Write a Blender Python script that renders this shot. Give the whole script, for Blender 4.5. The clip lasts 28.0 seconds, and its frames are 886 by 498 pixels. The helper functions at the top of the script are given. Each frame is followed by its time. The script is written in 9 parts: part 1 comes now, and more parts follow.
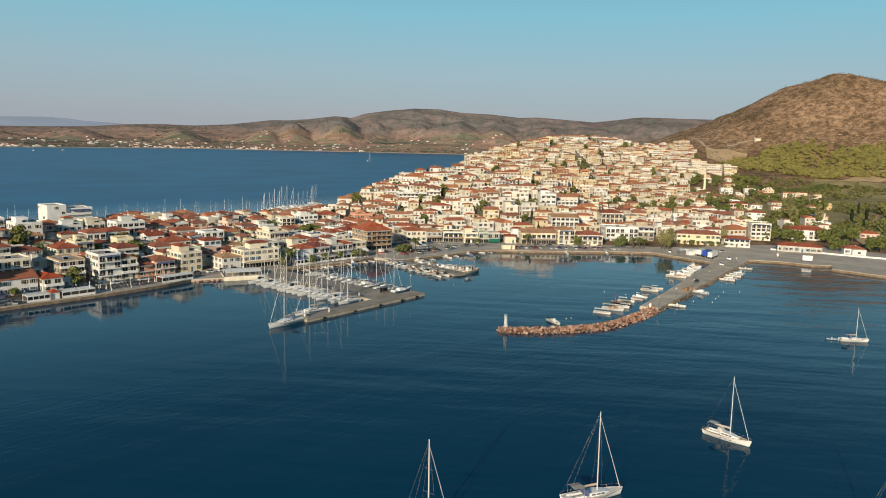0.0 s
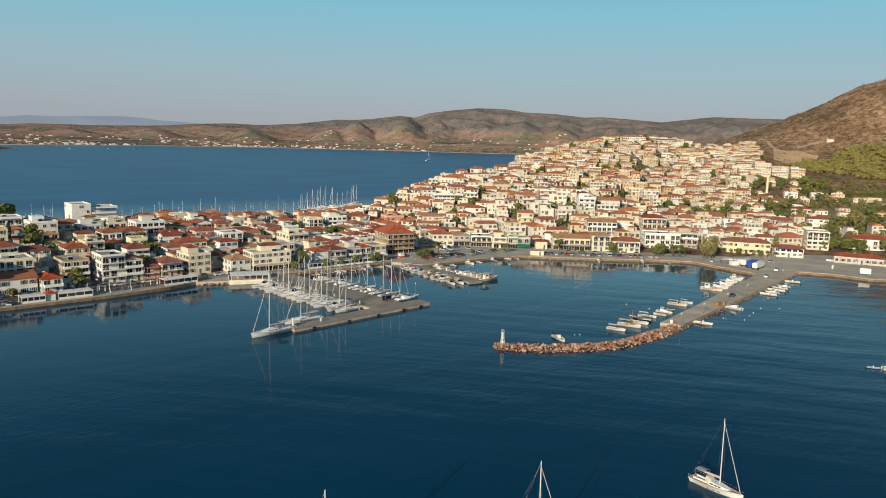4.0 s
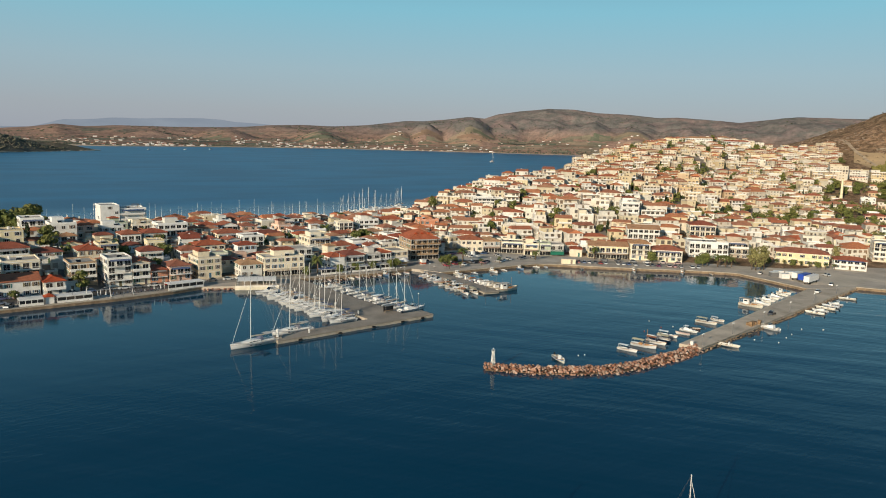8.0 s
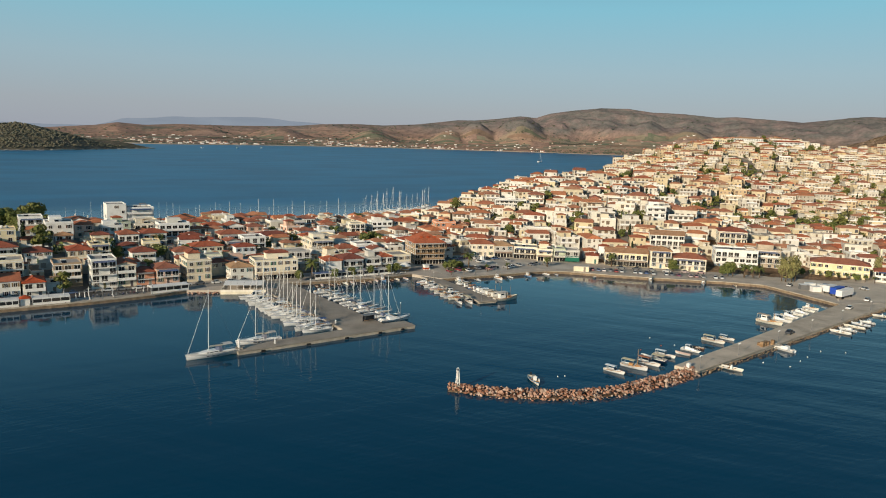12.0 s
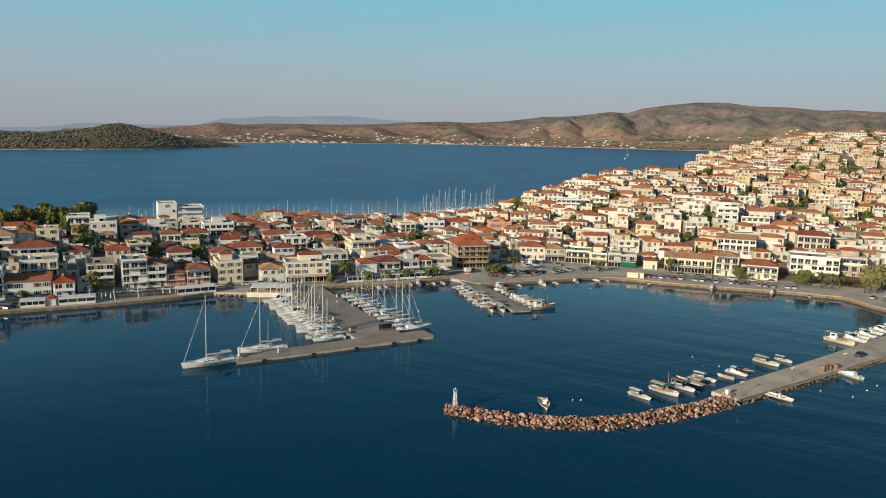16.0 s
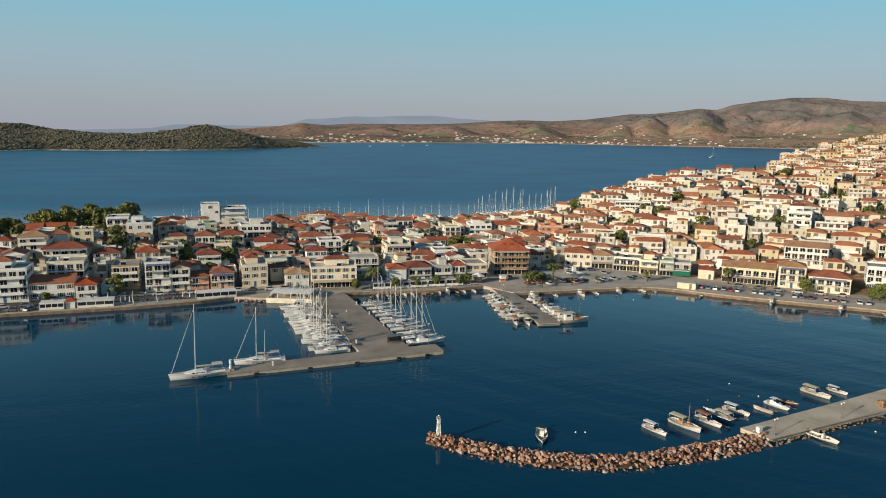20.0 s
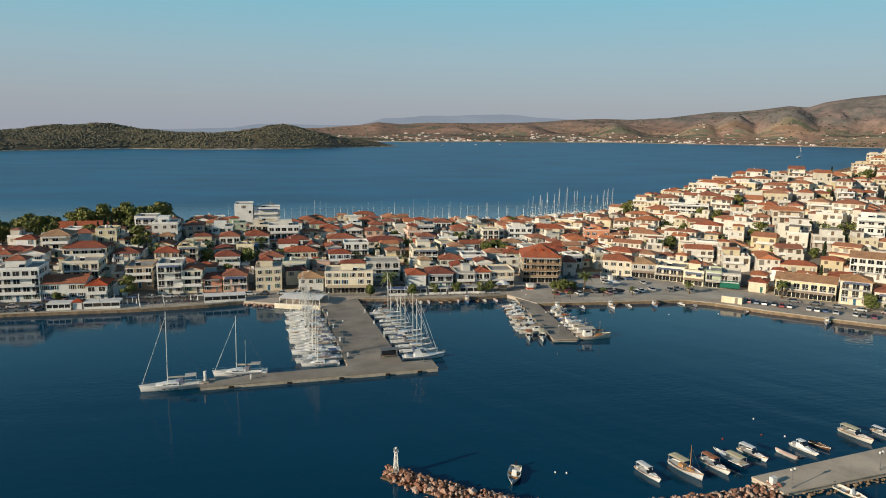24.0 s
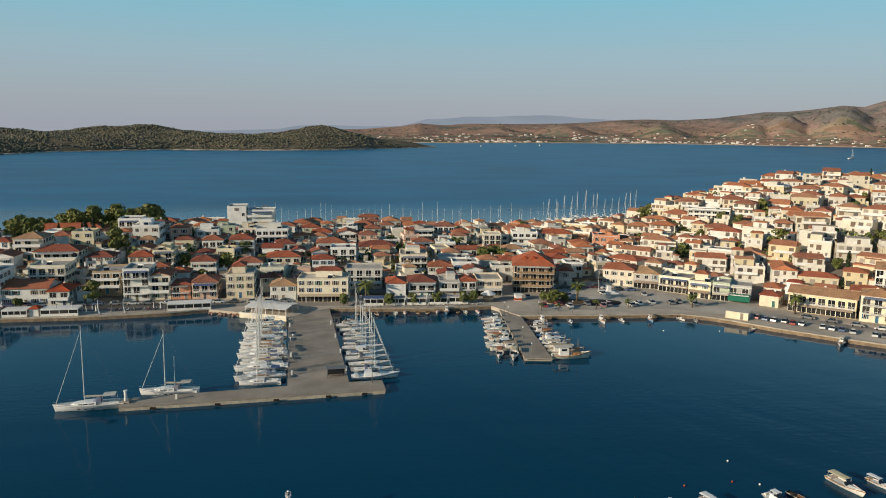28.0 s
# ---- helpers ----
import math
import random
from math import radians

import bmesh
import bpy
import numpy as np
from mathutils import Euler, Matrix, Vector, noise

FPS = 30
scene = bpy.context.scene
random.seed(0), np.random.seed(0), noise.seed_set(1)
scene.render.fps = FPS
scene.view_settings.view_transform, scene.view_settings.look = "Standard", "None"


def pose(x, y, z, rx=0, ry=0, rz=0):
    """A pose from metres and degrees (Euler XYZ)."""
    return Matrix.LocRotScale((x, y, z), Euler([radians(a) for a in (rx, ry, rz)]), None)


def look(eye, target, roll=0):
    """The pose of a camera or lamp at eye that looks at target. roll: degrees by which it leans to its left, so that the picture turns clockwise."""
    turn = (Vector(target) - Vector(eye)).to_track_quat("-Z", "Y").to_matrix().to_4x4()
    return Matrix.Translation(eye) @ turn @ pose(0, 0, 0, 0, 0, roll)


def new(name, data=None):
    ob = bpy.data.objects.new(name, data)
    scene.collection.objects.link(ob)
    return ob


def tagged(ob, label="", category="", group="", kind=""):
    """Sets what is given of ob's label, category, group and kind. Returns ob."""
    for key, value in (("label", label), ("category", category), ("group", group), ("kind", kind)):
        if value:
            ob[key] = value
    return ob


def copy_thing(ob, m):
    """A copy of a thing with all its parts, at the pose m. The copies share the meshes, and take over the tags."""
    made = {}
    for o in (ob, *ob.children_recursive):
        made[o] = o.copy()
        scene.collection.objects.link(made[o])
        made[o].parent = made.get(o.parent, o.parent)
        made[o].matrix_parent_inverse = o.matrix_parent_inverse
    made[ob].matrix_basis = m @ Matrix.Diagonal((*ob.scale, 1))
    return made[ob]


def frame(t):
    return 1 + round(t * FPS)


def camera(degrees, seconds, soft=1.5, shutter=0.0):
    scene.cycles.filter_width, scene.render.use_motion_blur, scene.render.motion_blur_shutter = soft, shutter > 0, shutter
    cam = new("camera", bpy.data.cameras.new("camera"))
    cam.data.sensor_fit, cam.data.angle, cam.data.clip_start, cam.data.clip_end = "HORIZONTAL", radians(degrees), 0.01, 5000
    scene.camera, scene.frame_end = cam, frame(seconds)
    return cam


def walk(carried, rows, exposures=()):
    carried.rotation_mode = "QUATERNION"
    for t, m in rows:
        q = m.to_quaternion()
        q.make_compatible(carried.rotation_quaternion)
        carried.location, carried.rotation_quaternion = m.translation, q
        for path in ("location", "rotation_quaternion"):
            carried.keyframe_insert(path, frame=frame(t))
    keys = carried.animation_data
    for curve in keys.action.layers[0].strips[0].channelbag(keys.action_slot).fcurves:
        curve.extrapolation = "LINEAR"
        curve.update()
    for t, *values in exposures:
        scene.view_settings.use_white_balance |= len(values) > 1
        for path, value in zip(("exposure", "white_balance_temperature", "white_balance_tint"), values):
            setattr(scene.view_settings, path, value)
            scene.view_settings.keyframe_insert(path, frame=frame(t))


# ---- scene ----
cam = camera(63.5, 28.0, 1.0)
PATH = [
    (0, (-188.013, -22.224, 60.072), (-186.584, -20.856, 59.78), 1.4),
    (0.5, (-184.959, -22.594, 60.131), (-183.542, -21.213, 59.838), 1.4),
    (1, (-181.565, -23.004, 60.197), (-180.161, -21.611, 59.904), 1.5),
    (1.5, (-178.18, -23.428, 60.286), (-176.79, -22.02, 59.992), 1.5),
    (2, (-174.789, -23.867, 60.402), (-173.415, -22.444, 60.109), 1.6),
    (2.5, (-171.354, -24.31, 60.534), (-169.997, -22.871, 60.24), 1.6),
    (3, (-167.846, -24.731, 60.666), (-166.506, -23.276, 60.372), 1.6),
    (3.5, (-164.265, -25.115, 60.793), (-162.946, -23.641, 60.497), 1.6),
    (5.5, (-149.617, -26.439, 61.267), (-148.374, -24.9, 60.969), 1.6),
    (6, (-146.02, -26.692, 61.364), (-144.798, -25.137, 61.065), 1.6),
    (6.5, (-142.455, -26.907, 61.468), (-141.254, -25.336, 61.168), 1.6),
    (7, (-138.912, -27.11, 61.586), (-137.73, -25.525, 61.286), 1.6),
    (7.5, (-135.377, -27.307, 61.715), (-134.215, -25.708, 61.415), 1.6),
    (8, (-131.841, -27.47, 61.855), (-130.697, -25.856, 61.555), 1.6),
    (8.5, (-128.303, -27.556, 62.002), (-127.179, -25.93, 61.701), 1.7),
    (9, (-124.752, -27.567, 62.141), (-123.647, -25.928, 61.84), 1.7),
    (9.5, (-121.173, -27.542, 62.263), (-120.085, -25.891, 61.961), 1.7),
    (10, (-117.576, -27.495, 62.368), (-116.504, -25.833, 62.065), 1.8),
    (10.5, (-113.991, -27.402, 62.459), (-112.934, -25.731, 62.156), 1.8),
    (11, (-110.441, -27.24, 62.543), (-109.396, -25.562, 62.24), 1.8),
    (11.5, (-106.924, -27.018, 62.625), (-105.89, -25.334, 62.32), 1.8),
    (12, (-103.419, -26.749, 62.702), (-102.399, -25.056, 62.396), 1.8),
    (12.5, (-99.926, -26.404, 62.777), (-98.924, -24.701, 62.469), 1.8),
    (14.5, (-86.192, -24.254, 63.076), (-85.3, -22.492, 62.761), 1.5),
    (15, (-82.873, -23.584, 63.117), (-82.01, -21.808, 62.8), 1.4),
    (15.5, (-79.598, -22.873, 63.148), (-78.766, -21.083, 62.83), 1.3),
    (16, (-76.341, -22.121, 63.187), (-75.542, -20.316, 62.867), 1.3),
    (16.5, (-73.101, -21.296, 63.24), (-72.335, -19.476, 62.919), 1.2),
    (17, (-69.892, -20.395, 63.301), (-69.156, -18.563, 62.979), 1.2),
    (17.5, (-66.71, -19.455, 63.366), (-65.999, -17.613, 63.044), 1.1),
    (18, (-63.552, -18.502, 63.436), (-62.865, -16.652, 63.113), 1.1),
    (18.5, (-60.409, -17.535, 63.512), (-59.745, -15.676, 63.188), 1.1),
    (19, (-57.273, -16.538, 63.588), (-56.636, -14.671, 63.263), 1.0),
    (19.5, (-54.144, -15.498, 63.657), (-53.535, -13.621, 63.33), 1.0),
    (20, (-51.014, -14.41, 63.706), (-50.429, -12.525, 63.379), 0.9),
    (20.5, (-47.851, -13.276, 63.736), (-47.29, -11.385, 63.408), 0.9),
    (21, (-44.644, -12.098, 63.753), (-44.11, -10.199, 63.425), 0.9),
    (21.5, (-41.418, -10.869, 63.767), (-40.912, -8.962, 63.438), 0.8),
    (22, (-38.2, -9.578, 63.781), (-37.723, -7.665, 63.452), 0.8),
    (22.5, (-35.003, -8.206, 63.793), (-34.554, -6.286, 63.463), 0.8),
    (24.5, (-22.337, -2.075, 63.78), (-21.977, -0.136, 63.447), 0.8),
    (25, (-19.126, -0.386, 63.754), (-18.782, 1.556, 63.421), 0.8),
    (25.5, (-15.907, 1.374, 63.719), (-15.588, 3.32, 63.386), 0.8),
    (26, (-12.681, 3.173, 63.675), (-12.383, 5.122, 63.341), 0.8),
    (26.5, (-9.435, 4.993, 63.613), (-9.153, 6.945, 63.279), 0.8),
    (27, (-6.155, 6.824, 63.527), (-5.883, 8.777, 63.194), 0.8),
    (27.5, (-2.84, 8.661, 63.406), (-2.576, 10.615, 63.074), 0.7),
    (28, (0.498, 10.497, 63.255), (0.754, 12.452, 62.924), 0.7),
]
walk(cam, [(t, look(eye, target, roll)) for t, eye, target, roll in PATH])

# ---------------------------------------------------------------- world, sun, exposure
SUN_AZ, SUN_EL = radians(247), radians(17)
world = bpy.data.worlds.new("sky")
scene.world = world
world.use_nodes = True
wn, wl = world.node_tree.nodes, world.node_tree.links
sky = wn.new("ShaderNodeTexSky")
sky.sky_type = "NISHITA"
sky.sun_disc = False
sky.sun_elevation, sky.sun_rotation = SUN_EL, SUN_AZ
sky.altitude, sky.air_density, sky.dust_density, sky.ozone_density = 60, 1.0, 1.2, 2.0
geo = wn.new("ShaderNodeTexCoord")
sep = wn.new("ShaderNodeSeparateXYZ")
ramp = wn.new("ShaderNodeValToRGB")
wl.new(geo.outputs["Generated"], sep.inputs[0])
wl.new(sep.outputs["Z"], ramp.inputs[0])
# evening haze: greyish mauve at the horizon, clear pale teal above
SKY_RAMP = [(0.0, (0.365, 0.395, 0.462)), (0.035, (0.365, 0.412, 0.468)), (0.09, (0.335, 0.474, 0.548)), (0.17, (0.225, 0.525, 0.64)), (0.36, (0.07, 0.20, 0.33)), (1.0, (0.015, 0.055, 0.12))]
for k, (at, col) in enumerate(SKY_RAMP):
    e = ramp.color_ramp.elements[k] if k < 2 else ramp.color_ramp.elements.new(at)
    e.position, e.color = at, (*col, 1)
air = wn.new("ShaderNodeBackground")
both = wn.new("ShaderNodeMixShader")
both.inputs[0].default_value = 0.86
wl.new(sky.outputs[0], wn["Background"].inputs[0])
wn["Background"].inputs[1].default_value = 0.10
wl.new(ramp.outputs[0], air.inputs[0])
air.inputs[1].default_value = 1.0
wl.new(wn["Background"].outputs[0], both.inputs[1])
wl.new(air.outputs[0], both.inputs[2])
wl.new(both.outputs[0], wn["World Output"].inputs[0])
sun = new("sun", bpy.data.lights.new("sun", "SUN"))
sun.data.energy, sun.data.angle, sun.data.color = 4.9, radians(0.5), (1.0, 0.855, 0.64)
sun.matrix_world = look((math.sin(SUN_AZ) * 900, math.cos(SUN_AZ) * 900, 900 * math.tan(SUN_EL)), (0, 0, 0))
scene.view_settings.exposure = 0.0

# ---------------------------------------------------------------- materials
def nodes_of(name, rough=0.8, metal=0.0, spec=0.3):
    m = bpy.data.materials.new(name)
    m.use_nodes = True
    nt = m.node_tree
    b = nt.nodes["Principled BSDF"]
    b.inputs["Roughness"].default_value = rough
    b.inputs["Metallic"].default_value = metal
    b.inputs["Specular IOR Level"].default_value = spec
    return m, nt, b


def noise_tex(nt, scale, detail=4.0, rough=0.6, stretch=None, space="Object"):
    tc = nt.nodes.new("ShaderNodeTexCoord")
    n = nt.nodes.new("ShaderNodeTexNoise")
    n.inputs["Scale"].default_value, n.inputs["Detail"].default_value, n.inputs["Roughness"].default_value = scale, detail, rough
    if stretch:
        mp = nt.nodes.new("ShaderNodeMapping")
        mp.inputs["Scale"].default_value = stretch
        nt.links.new(tc.outputs[space], mp.inputs[0])
        nt.links.new(mp.outputs[0], n.inputs["Vector"])
    else:
        nt.links.new(tc.outputs[space], n.inputs["Vector"])
    return n


def ramp_of(nt, fac, stops):
    r = nt.nodes.new("ShaderNodeValToRGB")
    for k, (at, col) in enumerate(stops):
        e = r.color_ramp.elements[k] if k < 2 else r.color_ramp.elements.new(at)
        e.position, e.color = at, (*col, 1)
    nt.links.new(fac, r.inputs[0])
    return r.outputs[0]


def blend(nt, mode, fac, a, b):
    x = nt.nodes.new("ShaderNodeMix")
    x.data_type, x.blend_type = "RGBA", mode
    if isinstance(fac, float):
        x.inputs["Factor"].default_value = fac
    else:
        nt.links.new(fac, x.inputs["Factor"])
    nt.links.new(a, x.inputs["A"])
    nt.links.new(b, x.inputs["B"])
    return x.outputs["Result"]


def bump(nt, b, height, strength=0.4, dist=0.05):
    n = nt.nodes.new("ShaderNodeBump")
    n.inputs["Strength"].default_value, n.inputs["Distance"].default_value = strength, dist
    nt.links.new(height, n.inputs["Height"])
    nt.links.new(n.outputs[0], b.inputs["Normal"])


def surface(name, colours, scale=0.6, fine=9.0, rough=0.85, metal=0.0, spec=0.25, random_by="object", bumpy=0.3, bdist=0.03, space="Object", stain=0.35):
    """Base colours picked by chance per object (or per island), with stains at a large and grain at a small scale."""
    m, nt, b = nodes_of(name, rough, metal, spec)
    if len(colours) > 1:
        if random_by == "object":
            src = nt.nodes.new("ShaderNodeObjectInfo").outputs["Random"]
        elif random_by == "island":
            src = nt.nodes.new("ShaderNodeNewGeometry").outputs["Random Per Island"]
        else:
            src = noise_tex(nt, random_by, 5, 0.6, space=space).outputs["Fac"]
        stops = [(k / max(1, len(colours) - 1), c) for k, c in enumerate(colours)]
        if not isinstance(random_by, str):
            stops = [(0.32 + 0.36 * p, c) for p, c in stops]
        base = ramp_of(nt, src, stops)
    else:
        rgb = nt.nodes.new("ShaderNodeRGB")
        rgb.outputs[0].default_value = (*colours[0], 1)
        base = rgb.outputs[0]
    big = noise_tex(nt, scale, 5, 0.65, space=space).outputs["Fac"]
    lo, hi = 1 - stain, 1 + stain * 0.3
    base = blend(nt, "MULTIPLY", 1.0, base, ramp_of(nt, big, [(0.3, (lo, lo, lo)), (0.62, (hi, hi, hi))]))
    grain = noise_tex(nt, fine, 3, 0.7, space=space).outputs["Fac"]
    base = blend(nt, "MULTIPLY", 1.0, base, ramp_of(nt, grain, [(0.25, (0.86, 0.86, 0.86)), (0.75, (1.08, 1.08, 1.08))]))
    nt.links.new(base, b.inputs["Base Color"])
    if bumpy:
        bump(nt, b, grain, bumpy, bdist)
    return m


def plain(name, col, rough=0.5, metal=0.0, spec=0.4, vary=0.12, scale=3.0):
    return surface(name, [col], scale, scale * 8, rough, metal, spec, bumpy=0.08, bdist=0.01, stain=vary)


M = {}
M["white"] = surface("white_stucco", [(0.76, 0.75, 0.71), (0.82, 0.82, 0.80), (0.68, 0.66, 0.60), (0.84, 0.84, 0.82)], 0.35, 6, stain=0.16)
M["cream"] = surface("cream_stucco", [(0.76, 0.66, 0.48), (0.80, 0.72, 0.56), (0.70, 0.60, 0.44), (0.82, 0.76, 0.64)], 0.35, 6, stain=0.18)
M["yellow"] = surface("ochre_stucco", [(0.78, 0.67, 0.42), (0.80, 0.71, 0.50), (0.76, 0.62, 0.38)], 0.35, 6, stain=0.16)
M["pink"] = surface("pink_stucco", [(0.72, 0.46, 0.34), (0.76, 0.55, 0.44), (0.66, 0.30, 0.18)], 0.35, 6, stain=0.16)
M["grey"] = surface("grey_render", [(0.46, 0.44, 0.41), (0.56, 0.54, 0.50), (0.38, 0.36, 0.33)], 0.35, 6, stain=0.22)
M["stone"] = surface("stone_wall", [(0.40, 0.32, 0.24), (0.48, 0.40, 0.31)], 0.5, 3, bumpy=0.7, bdist=0.06, stain=0.3)
M["trim"] = surface("white_trim", [(0.82, 0.80, 0.77), (0.74, 0.72, 0.68)], 0.6, 8, stain=0.1)
M["slab"] = surface("roof_slab", [(0.46, 0.42, 0.37), (0.58, 0.54, 0.48), (0.36, 0.33, 0.30)], 0.25, 4, stain=0.35)


def tile_material(name, cols):
    m, nt, b = nodes_of(name, 0.8, 0, 0.25)
    base = ramp_of(nt, nt.nodes.new("ShaderNodeObjectInfo").outputs["Random"], [(k / (len(cols) - 1), c) for k, c in enumerate(cols)])
    patch = noise_tex(nt, 0.5, 5, 0.7).outputs["Fac"]
    base = blend(nt, "MULTIPLY", 1.0, base, ramp_of(nt, patch, [(0.28, (0.62, 0.60, 0.60)), (0.66, (1.12, 1.10, 1.06))]))
    grain = noise_tex(nt, 5, 3, 0.8).outputs["Fac"]
    base = blend(nt, "MULTIPLY", 1.0, base, ramp_of(nt, grain, [(0.25, (0.72, 0.70, 0.70)), (0.75, (1.14, 1.14, 1.12))]))
    nt.links.new(base, b.inputs["Base Color"])
    tc = nt.nodes.new("ShaderNodeTexCoord")
    w = nt.nodes.new("ShaderNodeTexWave")
    w.inputs["Scale"].default_value, w.inputs["Distortion"].default_value = 1.3, 0.6
    w.bands_direction = "Z"
    nt.links.new(tc.outputs["Object"], w.inputs["Vector"])
    bump(nt, b, w.outputs["Fac"], 0.5, 0.08)
    return m


M["tile"] = tile_material("roof_tile", [(0.42, 0.115, 0.06), (0.31, 0.085, 0.052), (0.45, 0.165, 0.09), (0.25, 0.085, 0.06), (0.47, 0.135, 0.065), (0.35, 0.15, 0.10)])
M["tile_pale"] = tile_material("pale_roof_tile", [(0.52, 0.30, 0.16), (0.46, 0.27, 0.16), (0.56, 0.36, 0.20)])
M["tile_red"] = tile_material("red_roof_tile", [(0.47, 0.085, 0.03), (0.52, 0.11, 0.04)])
M["glass"], nt, b = nodes_of("window_glass", 0.2, 0, 0.3)
nt.links.new(ramp_of(nt, nt.nodes.new("ShaderNodeObjectInfo").outputs["Random"], [(0.0, (0.012, 0.014, 0.016)), (0.6, (0.03, 0.03, 0.03)), (1.0, (0.07, 0.06, 0.05))]), b.inputs["Base Color"])
M["shutter"] = surface("shutter_paint", [(0.16, 0.09, 0.05), (0.05, 0.14, 0.24), (0.06, 0.16, 0.09), (0.24, 0.15, 0.08), (0.30, 0.28, 0.25)], 2, 14)
M["concrete"] = surface("quay_concrete", [(0.29, 0.25, 0.205), (0.37, 0.32, 0.265)], 0.12, 2.5, random_by=0.05, stain=0.3)
M["quay_wall"] = surface("quay_wall_stone", [(0.20, 0.145, 0.09), (0.28, 0.20, 0.13), (0.15, 0.11, 0.07)], 0.5, 3, random_by=0.4, bumpy=0.6, bdist=0.06, stain=0.45)
M["edge_stone"] = surface("quay_edge_stone", [(0.44, 0.38, 0.30), (0.52, 0.45, 0.36), (0.36, 0.31, 0.25)], 0.4, 3, stain=0.35)
M["asphalt"] = surface("asphalt", [(0.27, 0.245, 0.215), (0.36, 0.325, 0.285)], 0.08, 3, random_by=0.04, stain=0.25)
M["darker_asphalt"] = surface("dark_road_asphalt", [(0.075, 0.07, 0.066), (0.12, 0.112, 0.105)], 0.1, 3, random_by=0.05, stain=0.3)
M["square"] = surface("square_surface", [(0.42, 0.375, 0.32), (0.51, 0.46, 0.395)], 0.08, 3, random_by=0.04, stain=0.25)
M["paving"] = surface("paving", [(0.45, 0.385, 0.315), (0.55, 0.475, 0.395)], 0.1, 3, random_by=0.06, stain=0.25)
M["rock"] = surface("boulder_rock", [(0.42, 0.215, 0.14), (0.53, 0.36, 0.28), (0.30, 0.14, 0.09), (0.46, 0.26, 0.18), (0.58, 0.46, 0.38), (0.20, 0.095, 0.06), (0.38, 0.185, 0.12)], 0.9, 5, rough=0.9, bumpy=0.8, bdist=0.08, stain=0.3)
M["wet_rock"] = surface("wet_rock", [(0.12, 0.08, 0.05), (0.17, 0.11, 0.07)], 0.9, 5, rough=0.5, bumpy=0.6, bdist=0.06, stain=0.4)
M["gel"] = surface("boat_gelcoat", [(0.84, 0.82, 0.78), (0.80, 0.79, 0.77), (0.86, 0.85, 0.83)], 0.8, 10, rough=0.28, spec=0.5, bumpy=0.03, stain=0.08)
M["boat_deck"] = surface("boat_deck", [(0.66, 0.62, 0.55), (0.74, 0.72, 0.68), (0.46, 0.31, 0.18)], 1.2, 12, rough=0.6, stain=0.12)
M["boat_paint"] = surface("boat_paint", [(0.80, 0.79, 0.75), (0.76, 0.75, 0.72), (0.78, 0.72, 0.58), (0.80, 0.80, 0.78), (0.12, 0.24, 0.42), (0.80, 0.79, 0.76), (0.74, 0.70, 0.60), (0.72, 0.68, 0.58)], 1.2, 10, rough=0.4, spec=0.4, stain=0.18)
M["boat_wood"] = surface("varnished_wood", [(0.34, 0.17, 0.07), (0.42, 0.23, 0.10)], 1.5, 14, rough=0.45, stain=0.25)
M["canvas"] = surface("canvas_cover", [(0.05, 0.09, 0.20), (0.62, 0.58, 0.50), (0.07, 0.12, 0.26), (0.30, 0.28, 0.26), (0.70, 0.68, 0.64)], 2, 20, stain=0.15)
M["tan_canvas"] = surface("tan_canvas", [(0.46, 0.36, 0.24), (0.62, 0.56, 0.46), (0.34, 0.22, 0.14), (0.70, 0.68, 0.64)], 2, 20, stain=0.2)
M["sail"] = surface("furled_sail", [(0.74, 0.72, 0.68)], 2, 20, stain=0.15)
M["alu"] = plain("mast_aluminium", (0.74, 0.73, 0.70), 0.4, 0.15, 0.5)
M["steel"] = plain("painted_steel", (0.20, 0.20, 0.20), 0.5, 0.3)
M["dark_glass"] = plain("tinted_glass", (0.015, 0.02, 0.028), 0.08, 0, 0.6, 0.05)
M["rubber"] = plain("rubber", (0.02, 0.02, 0.02), 0.8, 0, 0.2)
M["white_paint"] = plain("white_paint", (0.80, 0.78, 0.74), 0.5)
M["car_paint"] = surface("car_paint", [(0.62, 0.62, 0.62), (0.76, 0.76, 0.75), (0.05, 0.05, 0.055), (0.30, 0.31, 0.33), (0.10, 0.16, 0.30), (0.36, 0.04, 0.03), (0.74, 0.74, 0.73), (0.14, 0.14, 0.15)], 2, 20, rough=0.25, metal=0.2, spec=0.6, bumpy=0.0, stain=0.06)
M["blue_paint"] = plain("blue_paint", (0.02, 0.07, 0.42), 0.4)
M["green_canvas"] = plain("green_canvas", (0.01, 0.14, 0.09), 0.8)
M["wood"] = surface("weathered_wood", [(0.28, 0.17, 0.09), (0.36, 0.24, 0.14)], 1.5, 14, stain=0.3)
M["bark"] = surface("bark", [(0.12, 0.08, 0.05), (0.18, 0.13, 0.09)], 3, 20, bumpy=0.8, stain=0.3)


def leaf_material(name, cols, by="island"):
    m = surface(name, cols, 0.35, 4, rough=0.6, spec=0.25, random_by=by, bumpy=0, stain=0.35)
    m.node_tree.nodes["Principled BSDF"].inputs["Subsurface Weight"].default_value = 0.0
    return m


